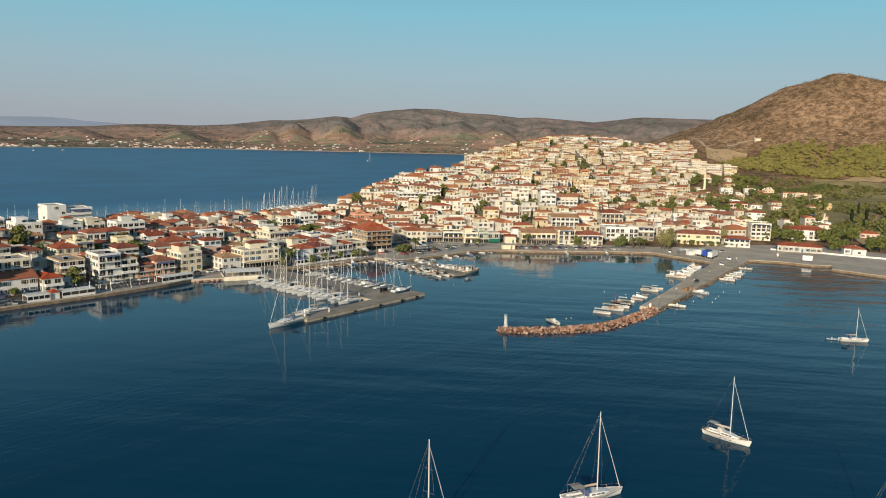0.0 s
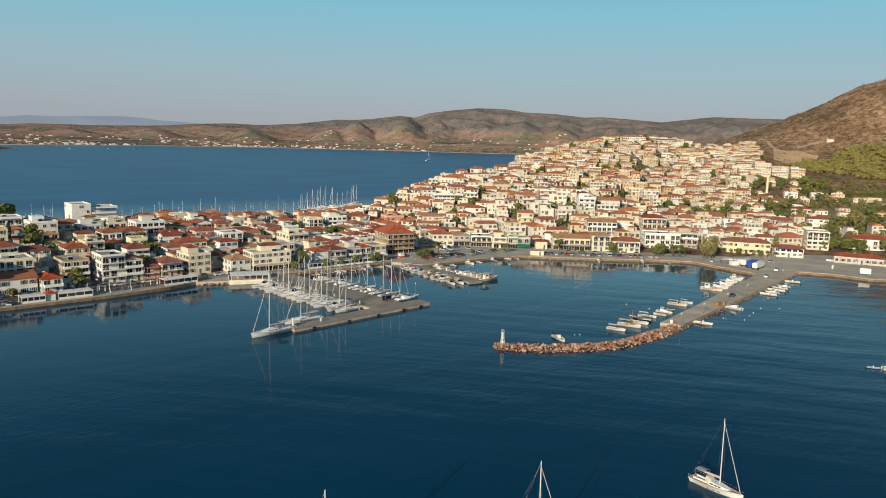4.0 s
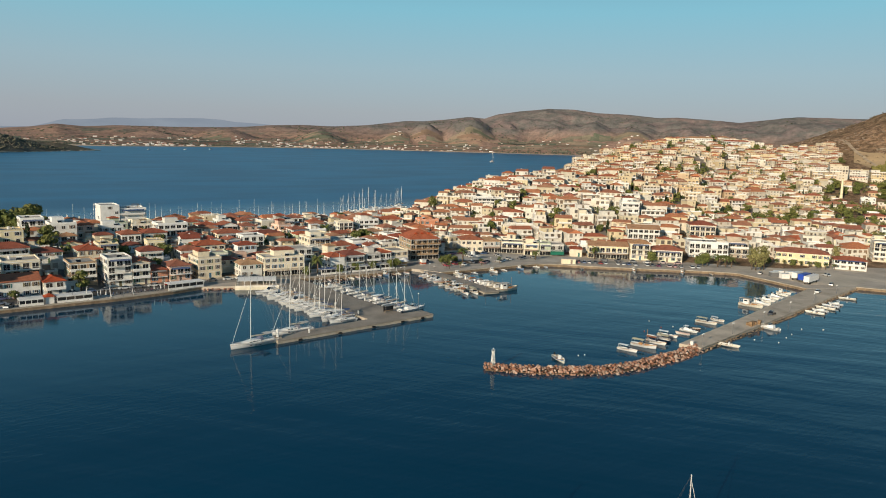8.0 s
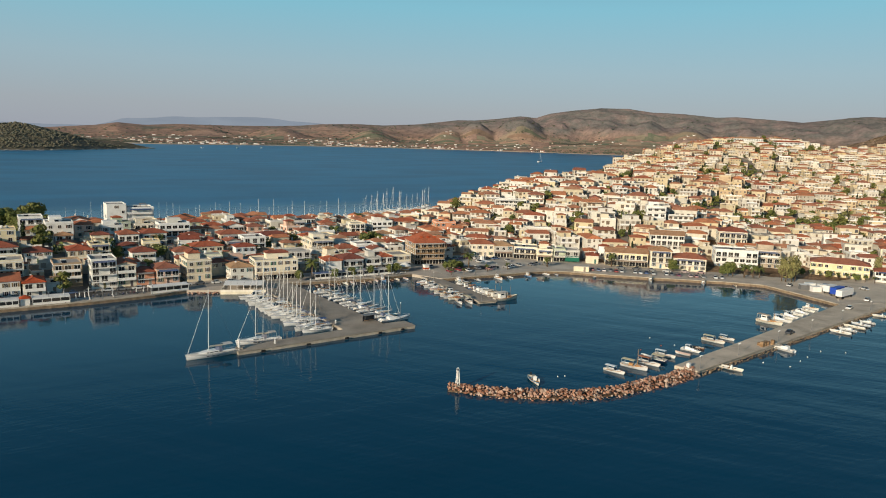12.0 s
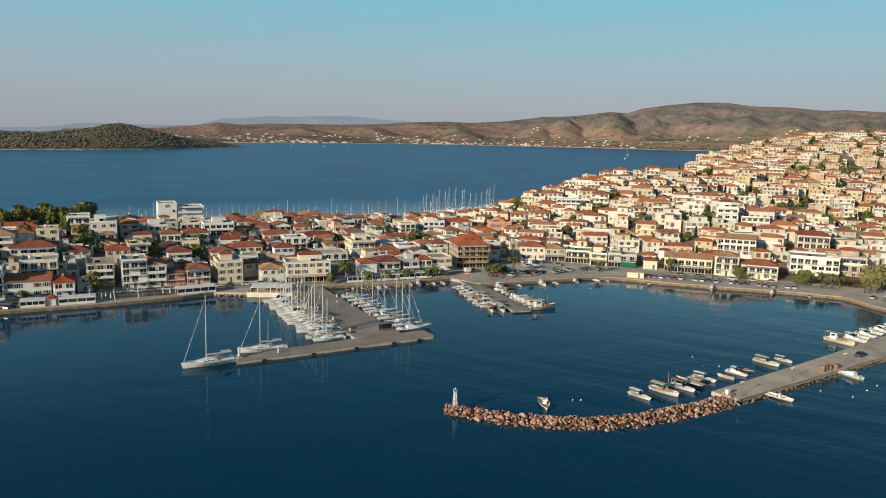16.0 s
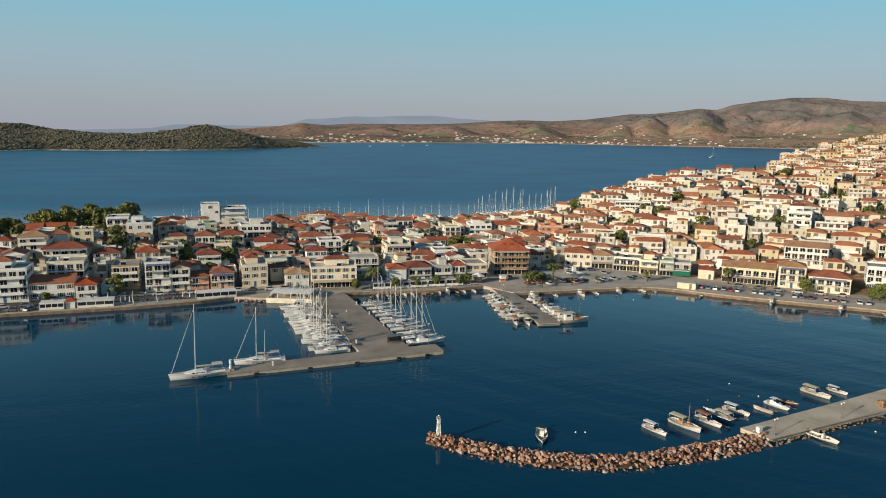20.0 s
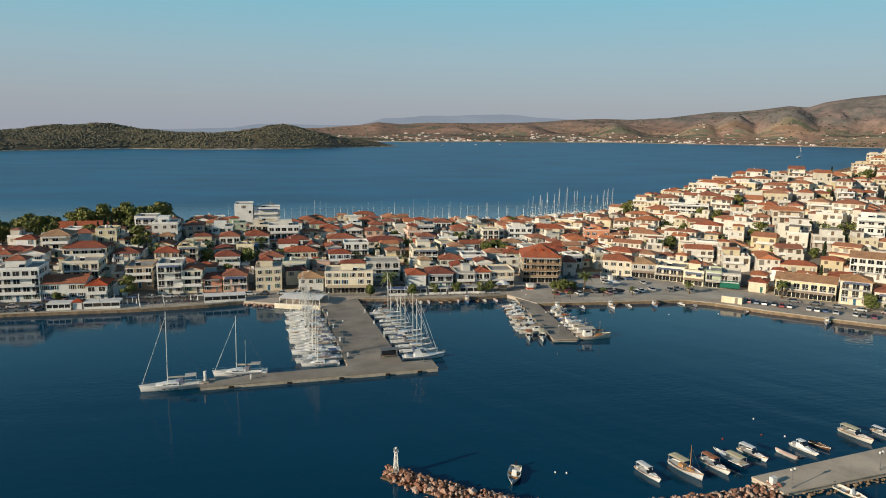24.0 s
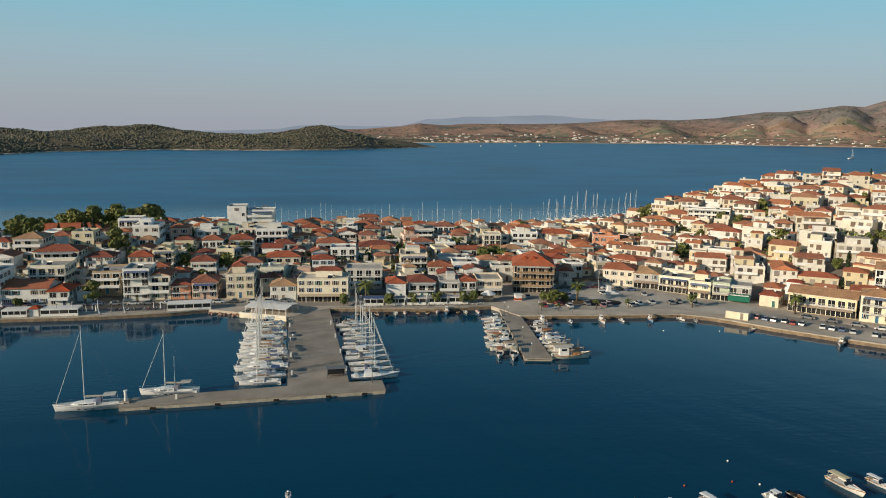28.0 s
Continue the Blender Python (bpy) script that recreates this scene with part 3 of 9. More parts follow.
# ---------------------------------------------------------------- distance: hills over the bay, island
def far_range(name, skyline, shore, far_r, mat, label, step=0.35, uneven=1.0, ridges=1.0, spurs=()):
    """Hills in a sweep of bearings (degrees) as seen from the harbour: skyline gives bearing and height angle, shore bearing and range."""
    az = np.arange(skyline[0][0], skyline[-1][0] + step, step)
    el = np.interp(az, *np.array(skyline).T)
    sh = np.interp(az, *np.array(shore).T)
    k = np.linspace(0, 1, 64)
    A, K = np.meshgrid(np.radians(az), k)
    R = sh[None] + (far_r - sh[None]) * K
    top = 62 + far_r * np.tan(np.radians(el))
    X, Y = -80 + R * np.sin(A), R * np.cos(A)
    if spurs:
        # gently rising farmland first, then the ridges
        rise = 0.36 * np.clip(K / 0.45, 0, 1) ** 1.15 + 0.64 * np.clip((K - 0.42) / 0.56, 0, 1) ** 1.2
        win = np.clip((K - 0.22) / 0.3, 0, 1) * np.sin(np.pi * np.clip(K, 0, 1)) ** 0.7
        bumps = win * (0.17 * rough_noise(X, Y, 300, 2.0) + 0.12 * rough_noise(X, Y, 120, 1.0) + 0.05 * rough_noise(X, Y, 50, 4.0))
        Z = top[None] * np.clip(rise + bumps, 0.0, 1.0) + 2.0
        for a0, r0, sa, sr, hgt in spurs:
            cone = hgt * np.exp(-(((np.degrees(A) - a0) / sa) ** 2) - ((R - r0) / sr) ** 2) * (1 + 0.08 * rough_noise(X, Y, 70, 1.5))
            Z = np.maximum(Z, cone)
    else:
        rise = np.clip(K / 0.98, 0, 1) ** 1.35
        bumps = 0.22 * rough_noise(X, Y, 160, 1.0) * np.sin(np.pi * np.clip(K, 0, 1)) + 0.12 * rough_noise(X, Y, 60, 4.0) * np.sin(np.pi * K)
        Z = top[None] * np.clip(rise + ridges * bumps, 0.0, 1.0) + 2.0 + uneven * 3 * rough_noise(X, Y, 40, 3.0) * rise
    Z[0] = -3
    Z[1] = 2.5
    nx, ny = A.shape[1], A.shape[0]
    v = np.stack([X, Y, Z], -1).reshape(-1, 3).tolist()
    f = [(j * nx + i, j * nx + i + 1, (j + 1) * nx + i + 1, (j + 1) * nx + i) for j in range(ny - 1) for i in range(nx - 1)]
    tagged(new("backdrop_hills", mesh_of(name, v, f, mat, True)), label, "hills", kind="structure")
    return X, Y, Z


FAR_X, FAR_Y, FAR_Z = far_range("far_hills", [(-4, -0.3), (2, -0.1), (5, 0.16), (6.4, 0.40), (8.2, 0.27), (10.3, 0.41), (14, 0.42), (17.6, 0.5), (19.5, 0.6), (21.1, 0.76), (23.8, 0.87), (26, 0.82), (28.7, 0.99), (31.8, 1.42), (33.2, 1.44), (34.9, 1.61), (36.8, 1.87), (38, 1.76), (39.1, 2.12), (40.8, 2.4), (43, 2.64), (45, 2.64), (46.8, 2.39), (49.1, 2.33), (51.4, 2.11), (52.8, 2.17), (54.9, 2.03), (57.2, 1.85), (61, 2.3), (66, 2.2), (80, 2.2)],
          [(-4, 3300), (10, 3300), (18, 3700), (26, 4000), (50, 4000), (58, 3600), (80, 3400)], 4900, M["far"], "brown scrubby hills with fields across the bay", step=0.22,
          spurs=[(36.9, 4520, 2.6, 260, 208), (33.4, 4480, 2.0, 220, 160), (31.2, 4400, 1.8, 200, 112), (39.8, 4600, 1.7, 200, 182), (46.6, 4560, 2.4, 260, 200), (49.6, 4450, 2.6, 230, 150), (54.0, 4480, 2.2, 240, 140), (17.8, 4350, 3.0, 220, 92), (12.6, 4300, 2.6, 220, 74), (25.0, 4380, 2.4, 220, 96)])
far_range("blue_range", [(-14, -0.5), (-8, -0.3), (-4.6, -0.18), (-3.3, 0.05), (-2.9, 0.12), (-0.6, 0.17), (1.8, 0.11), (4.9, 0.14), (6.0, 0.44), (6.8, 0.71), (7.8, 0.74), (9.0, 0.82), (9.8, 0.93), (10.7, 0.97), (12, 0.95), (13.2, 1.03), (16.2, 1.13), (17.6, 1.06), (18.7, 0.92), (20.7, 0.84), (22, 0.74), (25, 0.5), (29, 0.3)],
          [(-14, 4800), (29, 4800)], 4960, M["farthest"], "pale blue mountains, haze put in as a faint glow", uneven=0.3, ridges=0.4)

# fields on the plain behind the beach
frng = random.Random(31)
fields = Build()
for _ in range(460):
    i, j = frng.randrange(0, FAR_X.shape[1] - 16), 2 + int(24 * frng.random() ** 1.1)
    wi, wj = frng.randrange(4, 15), frng.randrange(1, 4)
    lift = 1.2 + 0.8 * frng.random()
    q = [[(float(FAR_X[j + b, i + a]), float(FAR_Y[j + b, i + a]), float(FAR_Z[j + b, i + a]) + lift) for a in range(wi + 1)] for b in range(wj + 1)]
    fields.loft(q, cap=False)
M["far_fields"] = surface("far_fields", [(0.38, 0.235, 0.165), (0.28, 0.235, 0.165), (0.13, 0.15, 0.10), (0.36, 0.26, 0.185), (0.18, 0.18, 0.125), (0.33, 0.20, 0.14), (0.11, 0.13, 0.085), (0.41, 0.27, 0.19)], 0.01, 0.08, random_by="island", stain=0.25, bumpy=0)
tagged(new("far_fields", fields.mesh("far_fields", M["far_fields"])), "ploughed and green fields behind the far beach", "fields", kind="stuff")

rows = [[(FAR_X[0, k] * q - 80 * (q - 1), FAR_Y[0, k] * q, z) for q, z in ((0.992, -1.0), (0.994, 1.6), (1.0, 3.2), (1.008, 3.6))] for k in range(FAR_X.shape[1])]
tagged(new("beach", Build().loft(rows, close=False, cap=False).mesh("beach", M["sand"])), "pale sandy beach along the far shore", "beach", kind="structure")
rng = random.Random(15)
shapes = [blob(rng, 1.0, 0.35, 3, 5) for _ in range(6)]
grove, hamlet, hroof = Build(), Build(), Build()
nj, ni = FAR_X.shape
for _ in range(6500):
    i, j = rng.uniform(0, ni - 1.01), 1 + (nj - 6) * rng.random() ** 2.2
    i0, j0 = int(i), int(j)
    x, y, z = [float(a[j0, i0] * (1 - (i - i0)) * (1 - (j - j0)) + a[j0, i0 + 1] * (i - i0) * (1 - (j - j0)) + a[j0 + 1, i0] * (1 - (i - i0)) * (j - j0) + a[j0 + 1, i0 + 1] * (i - i0) * (j - j0)) for a in (FAR_X, FAR_Y, FAR_Z)]
    if math.sin(x / 130) + math.sin(y / 90 + x / 200) + rng.uniform(-1.2, 1.2) > 0.2:
        v, f = shapes[rng.randrange(6)]
        s = rng.uniform(2.0, 5.5)
        grove.add([(x + s * 1.7 * a, y + s * c, z + 1 + s * 0.7 * e) for a, c, e in v], f)
    elif rng.random() < (0.30 if i < ni * 0.42 else 0.12) and j < 26:
        w, d, h = rng.uniform(7, 16), rng.uniform(7, 10), rng.choice((3, 4, 6))
        hamlet.box(x - w / 2, y - d / 2, z - 6, x + w / 2, y + d / 2, z + h)
        if rng.random() < 0.5:
            hroof.box(x - w / 2 - 0.5, y - d / 2 - 0.5, z + h, x + w / 2 + 0.5, y + d / 2 + 0.5, z + h + 2.2, (w * 0.3, d * 0.45))
hamlet_mat = surface("far_stucco", [(0.78, 0.74, 0.68), (0.82, 0.80, 0.76), (0.70, 0.60, 0.48)], 0.05, 0.5, random_by="island", stain=0.1)
tagged(new("far_hamlets", hamlet.mesh("far_hamlets", hamlet_mat)), "scattered white farmhouses on the far shore", "houses", kind="stuff")
tagged(new("far_hamlet_roofs", hroof.mesh("far_hamlet_roofs", M["tile"])), "red roofs of the far farmhouses", "roofs", kind="stuff")
tagged(new("far_groves", grove.mesh("far_groves", leaf_material("far_leaves", [(0.095, 0.11, 0.075), (0.13, 0.13, 0.09), (0.07, 0.085, 0.065)]))), "olive groves and hedges on the far shore", "woods", kind="stuff")
ISLE = np.array([(-1500, 1350), (-1000, 1480), (-700, 1580), (-665, 1780), (-575, 1870), (-470, 1985), (-280, 1985), (-180, 2010), (-30, 2090), (150, 2300), (300, 2480), (120, 2640), (-150, 2700), (-600, 2800), (-1500, 2700)], float)


def isle_gap(x, y):
    best, inside = np.full(x.shape, 1e9), np.zeros(x.shape, bool)
    for (ax, ay), (bx, by) in zip(ISLE, np.roll(ISLE, -1, 0)):
        dx, dy = bx - ax, by - ay
        t = np.clip(((x - ax) * dx + (y - ay) * dy) / (dx * dx + dy * dy), 0, 1)
        best = np.minimum(best, np.hypot(x - ax - t * dx, y - ay - t * dy))
        inside ^= ((ay > y) != (by > y)) & (x < dx * (y - ay) / (dy if dy else 1e-9) + ax)
    return np.where(inside, best, -best)


def isle_z(x, y):
    gap = isle_gap(x, y)
    z = 44 * (1 - np.exp(-np.clip(gap, 0, None) / 150)) * (1 + 0.26 * rough_noise(x, y, 150, 0.7)) + 5 * rough_noise(x, y, 45) * np.clip(gap / 80, 0, 1)
    z = z + 26 * np.exp(-(((x + 90) / 140) ** 2) - ((y - 2330) / 150) ** 2) + 20 * np.exp(-(((x + 640) / 130) ** 2) - ((y - 2300) / 130) ** 2) - 14 * np.exp(-(((x + 930) / 90) ** 2) - ((y - 1900) / 400) ** 2)
    return np.where(gap > -6, np.where(gap > 0, z + 0.6, -0.4), -4)


tagged(new("island", grid_mesh("island", np.arange(-1500, 330, 16.0), np.arange(1340, 2820, 16.0), isle_z, M["isle"])), "low scrub-covered island in the bay", "island", kind="structure")
rng = random.Random(5)
bd = Build()
shapes = [blob(rng, 1.0, 0.3, 3, 5) for _ in range(6)]
pts = np.array([(rng.uniform(-1100, 200), rng.uniform(1550, 2500)) for _ in range(30000)])
gaps, hz = isle_gap(pts[:, 0], pts[:, 1]), isle_z(pts[:, 0], pts[:, 1])
dens = rough_noise(pts[:, 0], pts[:, 1], 110, 5.0)
for (x, y), g, z, dn in zip(pts, gaps, hz, dens):
    if g > 12 and dn + rng.uniform(-0.5, 0.5) > -0.42 and y < 2380:
        v, f = shapes[rng.randrange(6)]
        s = rng.uniform(1.6, 3.3)
        bd.add([(x + s * 1.3 * a, y + s * 1.3 * c, z + 1 + s * 0.85 * e) for a, c, e in v], f)
tagged(new("island_woods", bd.mesh("island_woods", leaf_material("island_leaves", [(0.105, 0.105, 0.066), (0.165, 0.15, 0.095), (0.08, 0.082, 0.056), (0.15, 0.128, 0.088), (0.13, 0.124, 0.076)]))), "pine scrub over the island", "woods", kind="stuff")

# pale rocky shoreline of the island
shore_rows = []
for (ax, ay), (bx, by) in zip(ISLE[2:10], ISLE[3:11]):
    n = int(math.hypot(bx - ax, by - ay) / 9)
    for k in range(n):
        x, y = ax + (bx - ax) * k / n, ay + (by - ay) * k / n
        l = math.hypot(bx - ax, by - ay)
        ox, oy = (by - ay) / l, -(bx - ax) / l
        hgt, wd = rng.uniform(0.8, 3.4), rng.uniform(2, 7)
        shore_rows.append([(x + ox * wd, y + oy * wd, -0.6), (x + ox * wd * 0.4, y + oy * wd * 0.4, hgt * 0.7), (x - ox * 8, y - oy * 8, hgt), (x - ox * 16, y - oy * 16, 0.5)])
tagged(new("island_shore", Build().loft(shore_rows, cap=False).mesh("island_shore", M["edge_stone"])), "pale rocky shoreline of the island", "shore", kind="structure")

# ---------------------------------------------------------------- quays, roads, piers
QZ = 1.25
M["mole_top"] = surface("mole_concrete", [(0.50, 0.42, 0.33), (0.60, 0.505, 0.40)], 0.12, 2.5, random_by=0.05, stain=0.3)
SHORE = COAST[1:27]
INLAND = [(262, -60), (300, 60), (300, 120), (268, 150), (246, 178), (216, 206), (176, 232), (152, 252), (130, 268), (106, 292), (60, 292), (40, 274), (-120, 274), (-300, 262)]
quay_me = Build().prism((SHORE + INLAND)[::-1], -3.0, QZ).mesh("quay", M["paving"])
quay = tagged(new("quay", quay_me), "paved concrete waterfront quay along the harbour", "quay", kind="structure")


def offset_line(pts, d):
    """The line shifted by d metres to its left."""
    out = []
    for k, (x, y) in enumerate(pts):
        ax, ay = pts[max(0, k - 1)]
        bx, by = pts[min(len(pts) - 1, k + 1)]
        n = math.hypot(bx - ax, by - ay)
        out.append((x - (by - ay) / n * d, y + (bx - ax) / n * d))
    return out


def ribbon(name, pts, d0, d1, z0, z1, mat):
    a, c = offset_line(pts, d0), offset_line(pts, d1)
    bd = Build()
    rings = [[(p[0], p[1], z0), (p[0], p[1], z1), (q[0], q[1], z1), (q[0], q[1], z0)] for p, q in zip(a, c)]
    bd.loft(rings, close=True)
    return bd.mesh(name, mat)


def smooth_line(pts, step=6.0):
    out = []
    for (ax, ay), (bx, by) in zip(pts, pts[1:]):
        n = max(1, int(math.hypot(bx - ax, by - ay) / step))
        out += [(ax + (bx - ax) * k / n, ay + (by - ay) * k / n) for k in range(n)]
    return out + [pts[-1]]


for k, seg in enumerate((COAST[1:6], COAST[8:11], COAST[11:20], COAST[20:27])):
    tagged(new("kerb", ribbon("quay_edge", smooth_line(seg), -0.16, 0.9, QZ - 0.22, QZ + 0.14, M["edge_stone"])), "worn stone edge of the quay", "kerb", kind="structure")
    tagged(new("wall_quay", ribbon("wall_quay", smooth_line(seg), -0.08, 0.8, -2.5, QZ - 0.22, M["quay_wall"])), "brown stained stone wall below the quay edge", "quay wall", kind="structure")
ROAD = [(-300, 251), (-118, 262.5), (-82, 263), (-50, 264.5), (-20, 263), (0, 262), (40, 262), (62, 264), (95, 262), (122, 252), (140, 236), (158, 220), (176, 205), (200, 184), (220, 165), (232, 140), (236, 110), (240, 60), (256, -40)]
M["dusty"] = surface("dusty_concrete", [(0.50, 0.425, 0.335), (0.60, 0.52, 0.42)], 0.08, 3, random_by=0.05, stain=0.22)
tagged(new("road", ribbon("road", smooth_line(ROAD[:14]), -3.2, 3.2, QZ - 0.2, QZ + 0.012, M["asphalt"])), "grey asphalt waterfront road", "road", kind="structure")
tagged(new("road", ribbon("shore_road", smooth_line(ROAD[13:]), -3.2, 3.2, QZ - 0.2, QZ + 0.012, M["dusty"])), "dusty pale shore road beyond the mole", "road", kind="structure")
tagged(new("road", Build().prism([(-300, 246), (-118, 256.8), (-60, 259.8), (-50, 262.5), (-50, 267.5), (-118, 266.8), (-300, 256)], QZ - 0.2, QZ + 0.018).mesh("quayside_road", M["darker_asphalt"])), "darker asphalt road along the quay", "road", kind="structure")
tagged(new("car_park", Build().prism([(64, 246), (112, 245), (128, 236), (148, 243), (134, 258), (126, 268), (116, 280), (104, 288), (66, 288), (62, 268)], QZ - 0.2, QZ + 0.02).mesh("car_park", M["square"])), "asphalt car park on the waterfront square", "car park", kind="structure")
tagged(new("yard", Build().prism([(190, 140), (208, 126), (232, 130), (236, 150), (222, 176), (204, 180), (199, 164)], QZ - 0.2, QZ + 0.008).mesh("yard", M["dusty"])), "dusty pale yard at the root of the mole", "yard", kind="structure")


def jetty(name, outline, top, mat, label, category, edge=0.5):
    ob = root(name, pose(0, 0, 0), label, category)
    part("deck", Build().prism(outline, top - 0.3, top).mesh(name + "_deck", mat), ob)
    cx, cy = sum(p[0] for p in outline) / len(outline), sum(p[1] for p in outline) / len(outline)
    inset = [(cx + (x - cx) * 0.995, cy + (y - cy) * 0.97) for x, y in outline]
    part("wall", Build().prism(inset, -3.0, top - 0.3).mesh(name + "_wall", M["edge_stone"]), ob, None, "stained stone pier wall")
    return ob


STEM = [(-20.2, 246), (-14.9, 178), (-0.2, 181.8), (-7.2, 258)]
BAR = [(-51.4, 170.2), (8.6, 175.4), (8.0, 182.0), (-14.6, 180.2), (-51.2, 175.4)]
pier = jetty("pier", BAR, 1.15, M["concrete"], "weathered concrete cross-arm of the harbour pier", "pier")
stem = jetty("pier", STEM, 1.13, M["concrete"], "wide weathered concrete pier leading out from the quay", "pier")
fpier = jetty("fishing_pier", [(48.0, 196.2), (55.6, 195.0), (57.6, 242), (52.4, 255)], 1.0, M["concrete"], "narrow concrete fishing pier with worn deck", "pier")
mole = jetty("mole", [(54.5, 106.4), (56.5, 100.0), (104.2, 107.6), (157.2, 116.4), (206.5, 124.4), (192, 138), (181, 133.3), (137.4, 123.8), (91.8, 113.9)], 1.2, M["mole_top"], "long concrete mole with a driveway on top", "mole")


# ---------------------------------------------------------------- breakwater, harbour light
rng = random.Random(11)
ROCKS = []


def angular_rock(rng):
    """A broken block: the hull of a few points scattered on a lump."""
    bm = bmesh.new()
    for _ in range(13):
        d = Vector((rng.gauss(0, 1), rng.gauss(0, 1), rng.gauss(0, 1))).normalized() * rng.uniform(0.82, 1.12)
        bm.verts.new((d.x * 1.18, d.y * 0.95, d.z * 0.8))
    bmesh.ops.convex_hull(bm, input=bm.verts)
    bmesh.ops.delete(bm, geom=[v for v in bm.verts if not v.link_faces], context="VERTS")
    bm.verts.index_update()
    out = [tuple(v.co) for v in bm.verts], [tuple(v.index for v in f.verts) for f in bm.faces]
    bm.free()
    return out


SHAPES = [angular_rock(rng) for _ in range(14)]
for v, f in SHAPES[:8]:
    ROCKS.append(mesh_of("boulder", v, f, M["rock"]))
SPINE = [(-11.3, 120.7), (-9.2, 118.9), (-4.9, 114.9), (-0.4, 110.9), (4.4, 107.5), (9.3, 104.6), (14.5, 102.5), (20.1, 100.8), (26.3, 99.9), (33.7, 100.1), (41.8, 100.5), (50.2, 101.0), (57.0, 102.6)]
breakwater = root("breakwater", pose(0, 0, 0), "curved rubble breakwater of reddish-brown boulders", "breakwater")
line = smooth_line(SPINE, 0.8)
side = offset_line(line, 1.0)
rest = Build()
made = 0
for k, ((x, y), (sx, sy)) in enumerate(zip(line, side)):
    nx_, ny_ = sx - x, sy - y
    half = 2.75 if 4 < k < len(line) - 3 else 1.2 + 0.35 * min(k, 5)
    for row, off in enumerate((-1.06, -0.83, -0.6, -0.37, -0.14, 0.1, 0.34, 0.58, 0.82, 1.06)):
        o = off * half + rng.uniform(-0.35, 0.35)
        hgt = 1.2 * (1 - abs(off) ** 1.6) + rng.uniform(-0.35, 0.4)
        s = rng.uniform(0.26, 0.5) + 0.34 * rng.random() ** 4
        px, py = x + nx_ * o + rng.uniform(-0.3, 0.3), y + ny_ * o + rng.uniform(-0.3, 0.3)
        m = pose(px, py, hgt, rng.uniform(0, 40), rng.uniform(0, 40), rng.uniform(0, 360)) @ Matrix.Diagonal((s, s, s, 1))
        if row < 4 and made < 300:
            part("boulder", ROCKS[rng.randrange(len(ROCKS))], breakwater, m)
            made += 1
        else:
            v, f = SHAPES[rng.randrange(len(SHAPES))]
            rest.add([tuple(m @ Vector(q)) for q in v], f)
tagged(part("rubble", mesh_of("rubble", rest.v, rest.f, surface("rubble_rock", [(0.42, 0.215, 0.14), (0.53, 0.36, 0.28), (0.30, 0.14, 0.09), (0.46, 0.26, 0.18), (0.58, 0.46, 0.38), (0.20, 0.095, 0.06), (0.38, 0.185, 0.12)], 0.9, 5, rough=0.9, bumpy=0.8, bdist=0.08, stain=0.4, random_by="island")), breakwater), kind="stuff")
core = [(p[0], p[1]) for p in line]
part("core", ribbon("core", core, -2.2, 2.2, -3.0, 0.35, M["wet_rock"]), breakwater, None, "dark wet rubble core")

light = root("harbour_light", pose(-9.8, 119.4, 0.95), "slim white lattice harbour light on the breakwater tip", "lighthouse")
part("base", Build().prism([(0.8 * math.cos(a * math.tau / 8), 0.8 * math.sin(a * math.tau / 8)) for a in range(8)], -1.2, 0.35).mesh("light_base", M["concrete"]), light)
LEG = lambda sx, sy, q: (sx * (0.40 - 0.18 * q), sy * (0.40 - 0.18 * q), 0.35 + 3.55 * q)
for sx, sy in ((-1, -1), (1, -1), (1, 1), (-1, 1)):
    part("leg", Build().rod(LEG(sx, sy, 0), LEG(sx, sy, 1), 0.085, 0.065, 5).mesh("light_leg", M["white_paint"]), light)
for k in range(3):
    q0, q1 = k / 3, (k + 1) / 3
    for (ax, ay), (bx, by) in (((-1, -1), (1, -1)), ((1, -1), (1, 1)), ((1, 1), (-1, 1)), ((-1, 1), (-1, -1))):
        for p0, p1 in ((LEG(ax, ay, q0), LEG(bx, by, q1)), (LEG(bx, by, q0), LEG(ax, ay, q1)), (LEG(ax, ay, q1), LEG(bx, by, q1))):
            part("brace", Build().rod(p0, p1, 0.045, n=4).mesh("light_brace", M["white_paint"]), light)
part("shaft", Build().rod((0, 0, 0.35), (0, 0, 3.9), 0.16, 0.13, 8).mesh("light_shaft", M["white_paint"]), light)
part("gallery", Build().prism([(0.5 * math.cos(a * math.tau / 8), 0.5 * math.sin(a * math.tau / 8)) for a in range(8)], 3.9, 4.02).mesh("light_gallery", M["white_paint"]), light)
bd = Build()
for a in range(8):
    c, s = 0.46 * math.cos(a * math.tau / 8), 0.46 * math.sin(a * math.tau / 8)
    c2, s2 = 0.46 * math.cos((a + 1) * math.tau / 8), 0.46 * math.sin((a + 1) * math.tau / 8)
    bd.rod((c, s, 4.02), (c, s, 4.55), 0.025, n=4)
    bd.rod((c, s, 4.55), (c2, s2, 4.55), 0.025, n=4)
part("railing", bd.mesh("light_railing", M["white_paint"]), light)
part("lantern", Build().rod((0, 0, 4.02), (0, 0, 4.65), 0.16, 0.16, 8).mesh("lantern", M["dark_glass"]), light)
part("cap", Build().rod((0, 0, 4.65), (0, 0, 4.9), 0.24, 0.05, 8).mesh("light_cap", M["white_paint"]), light)


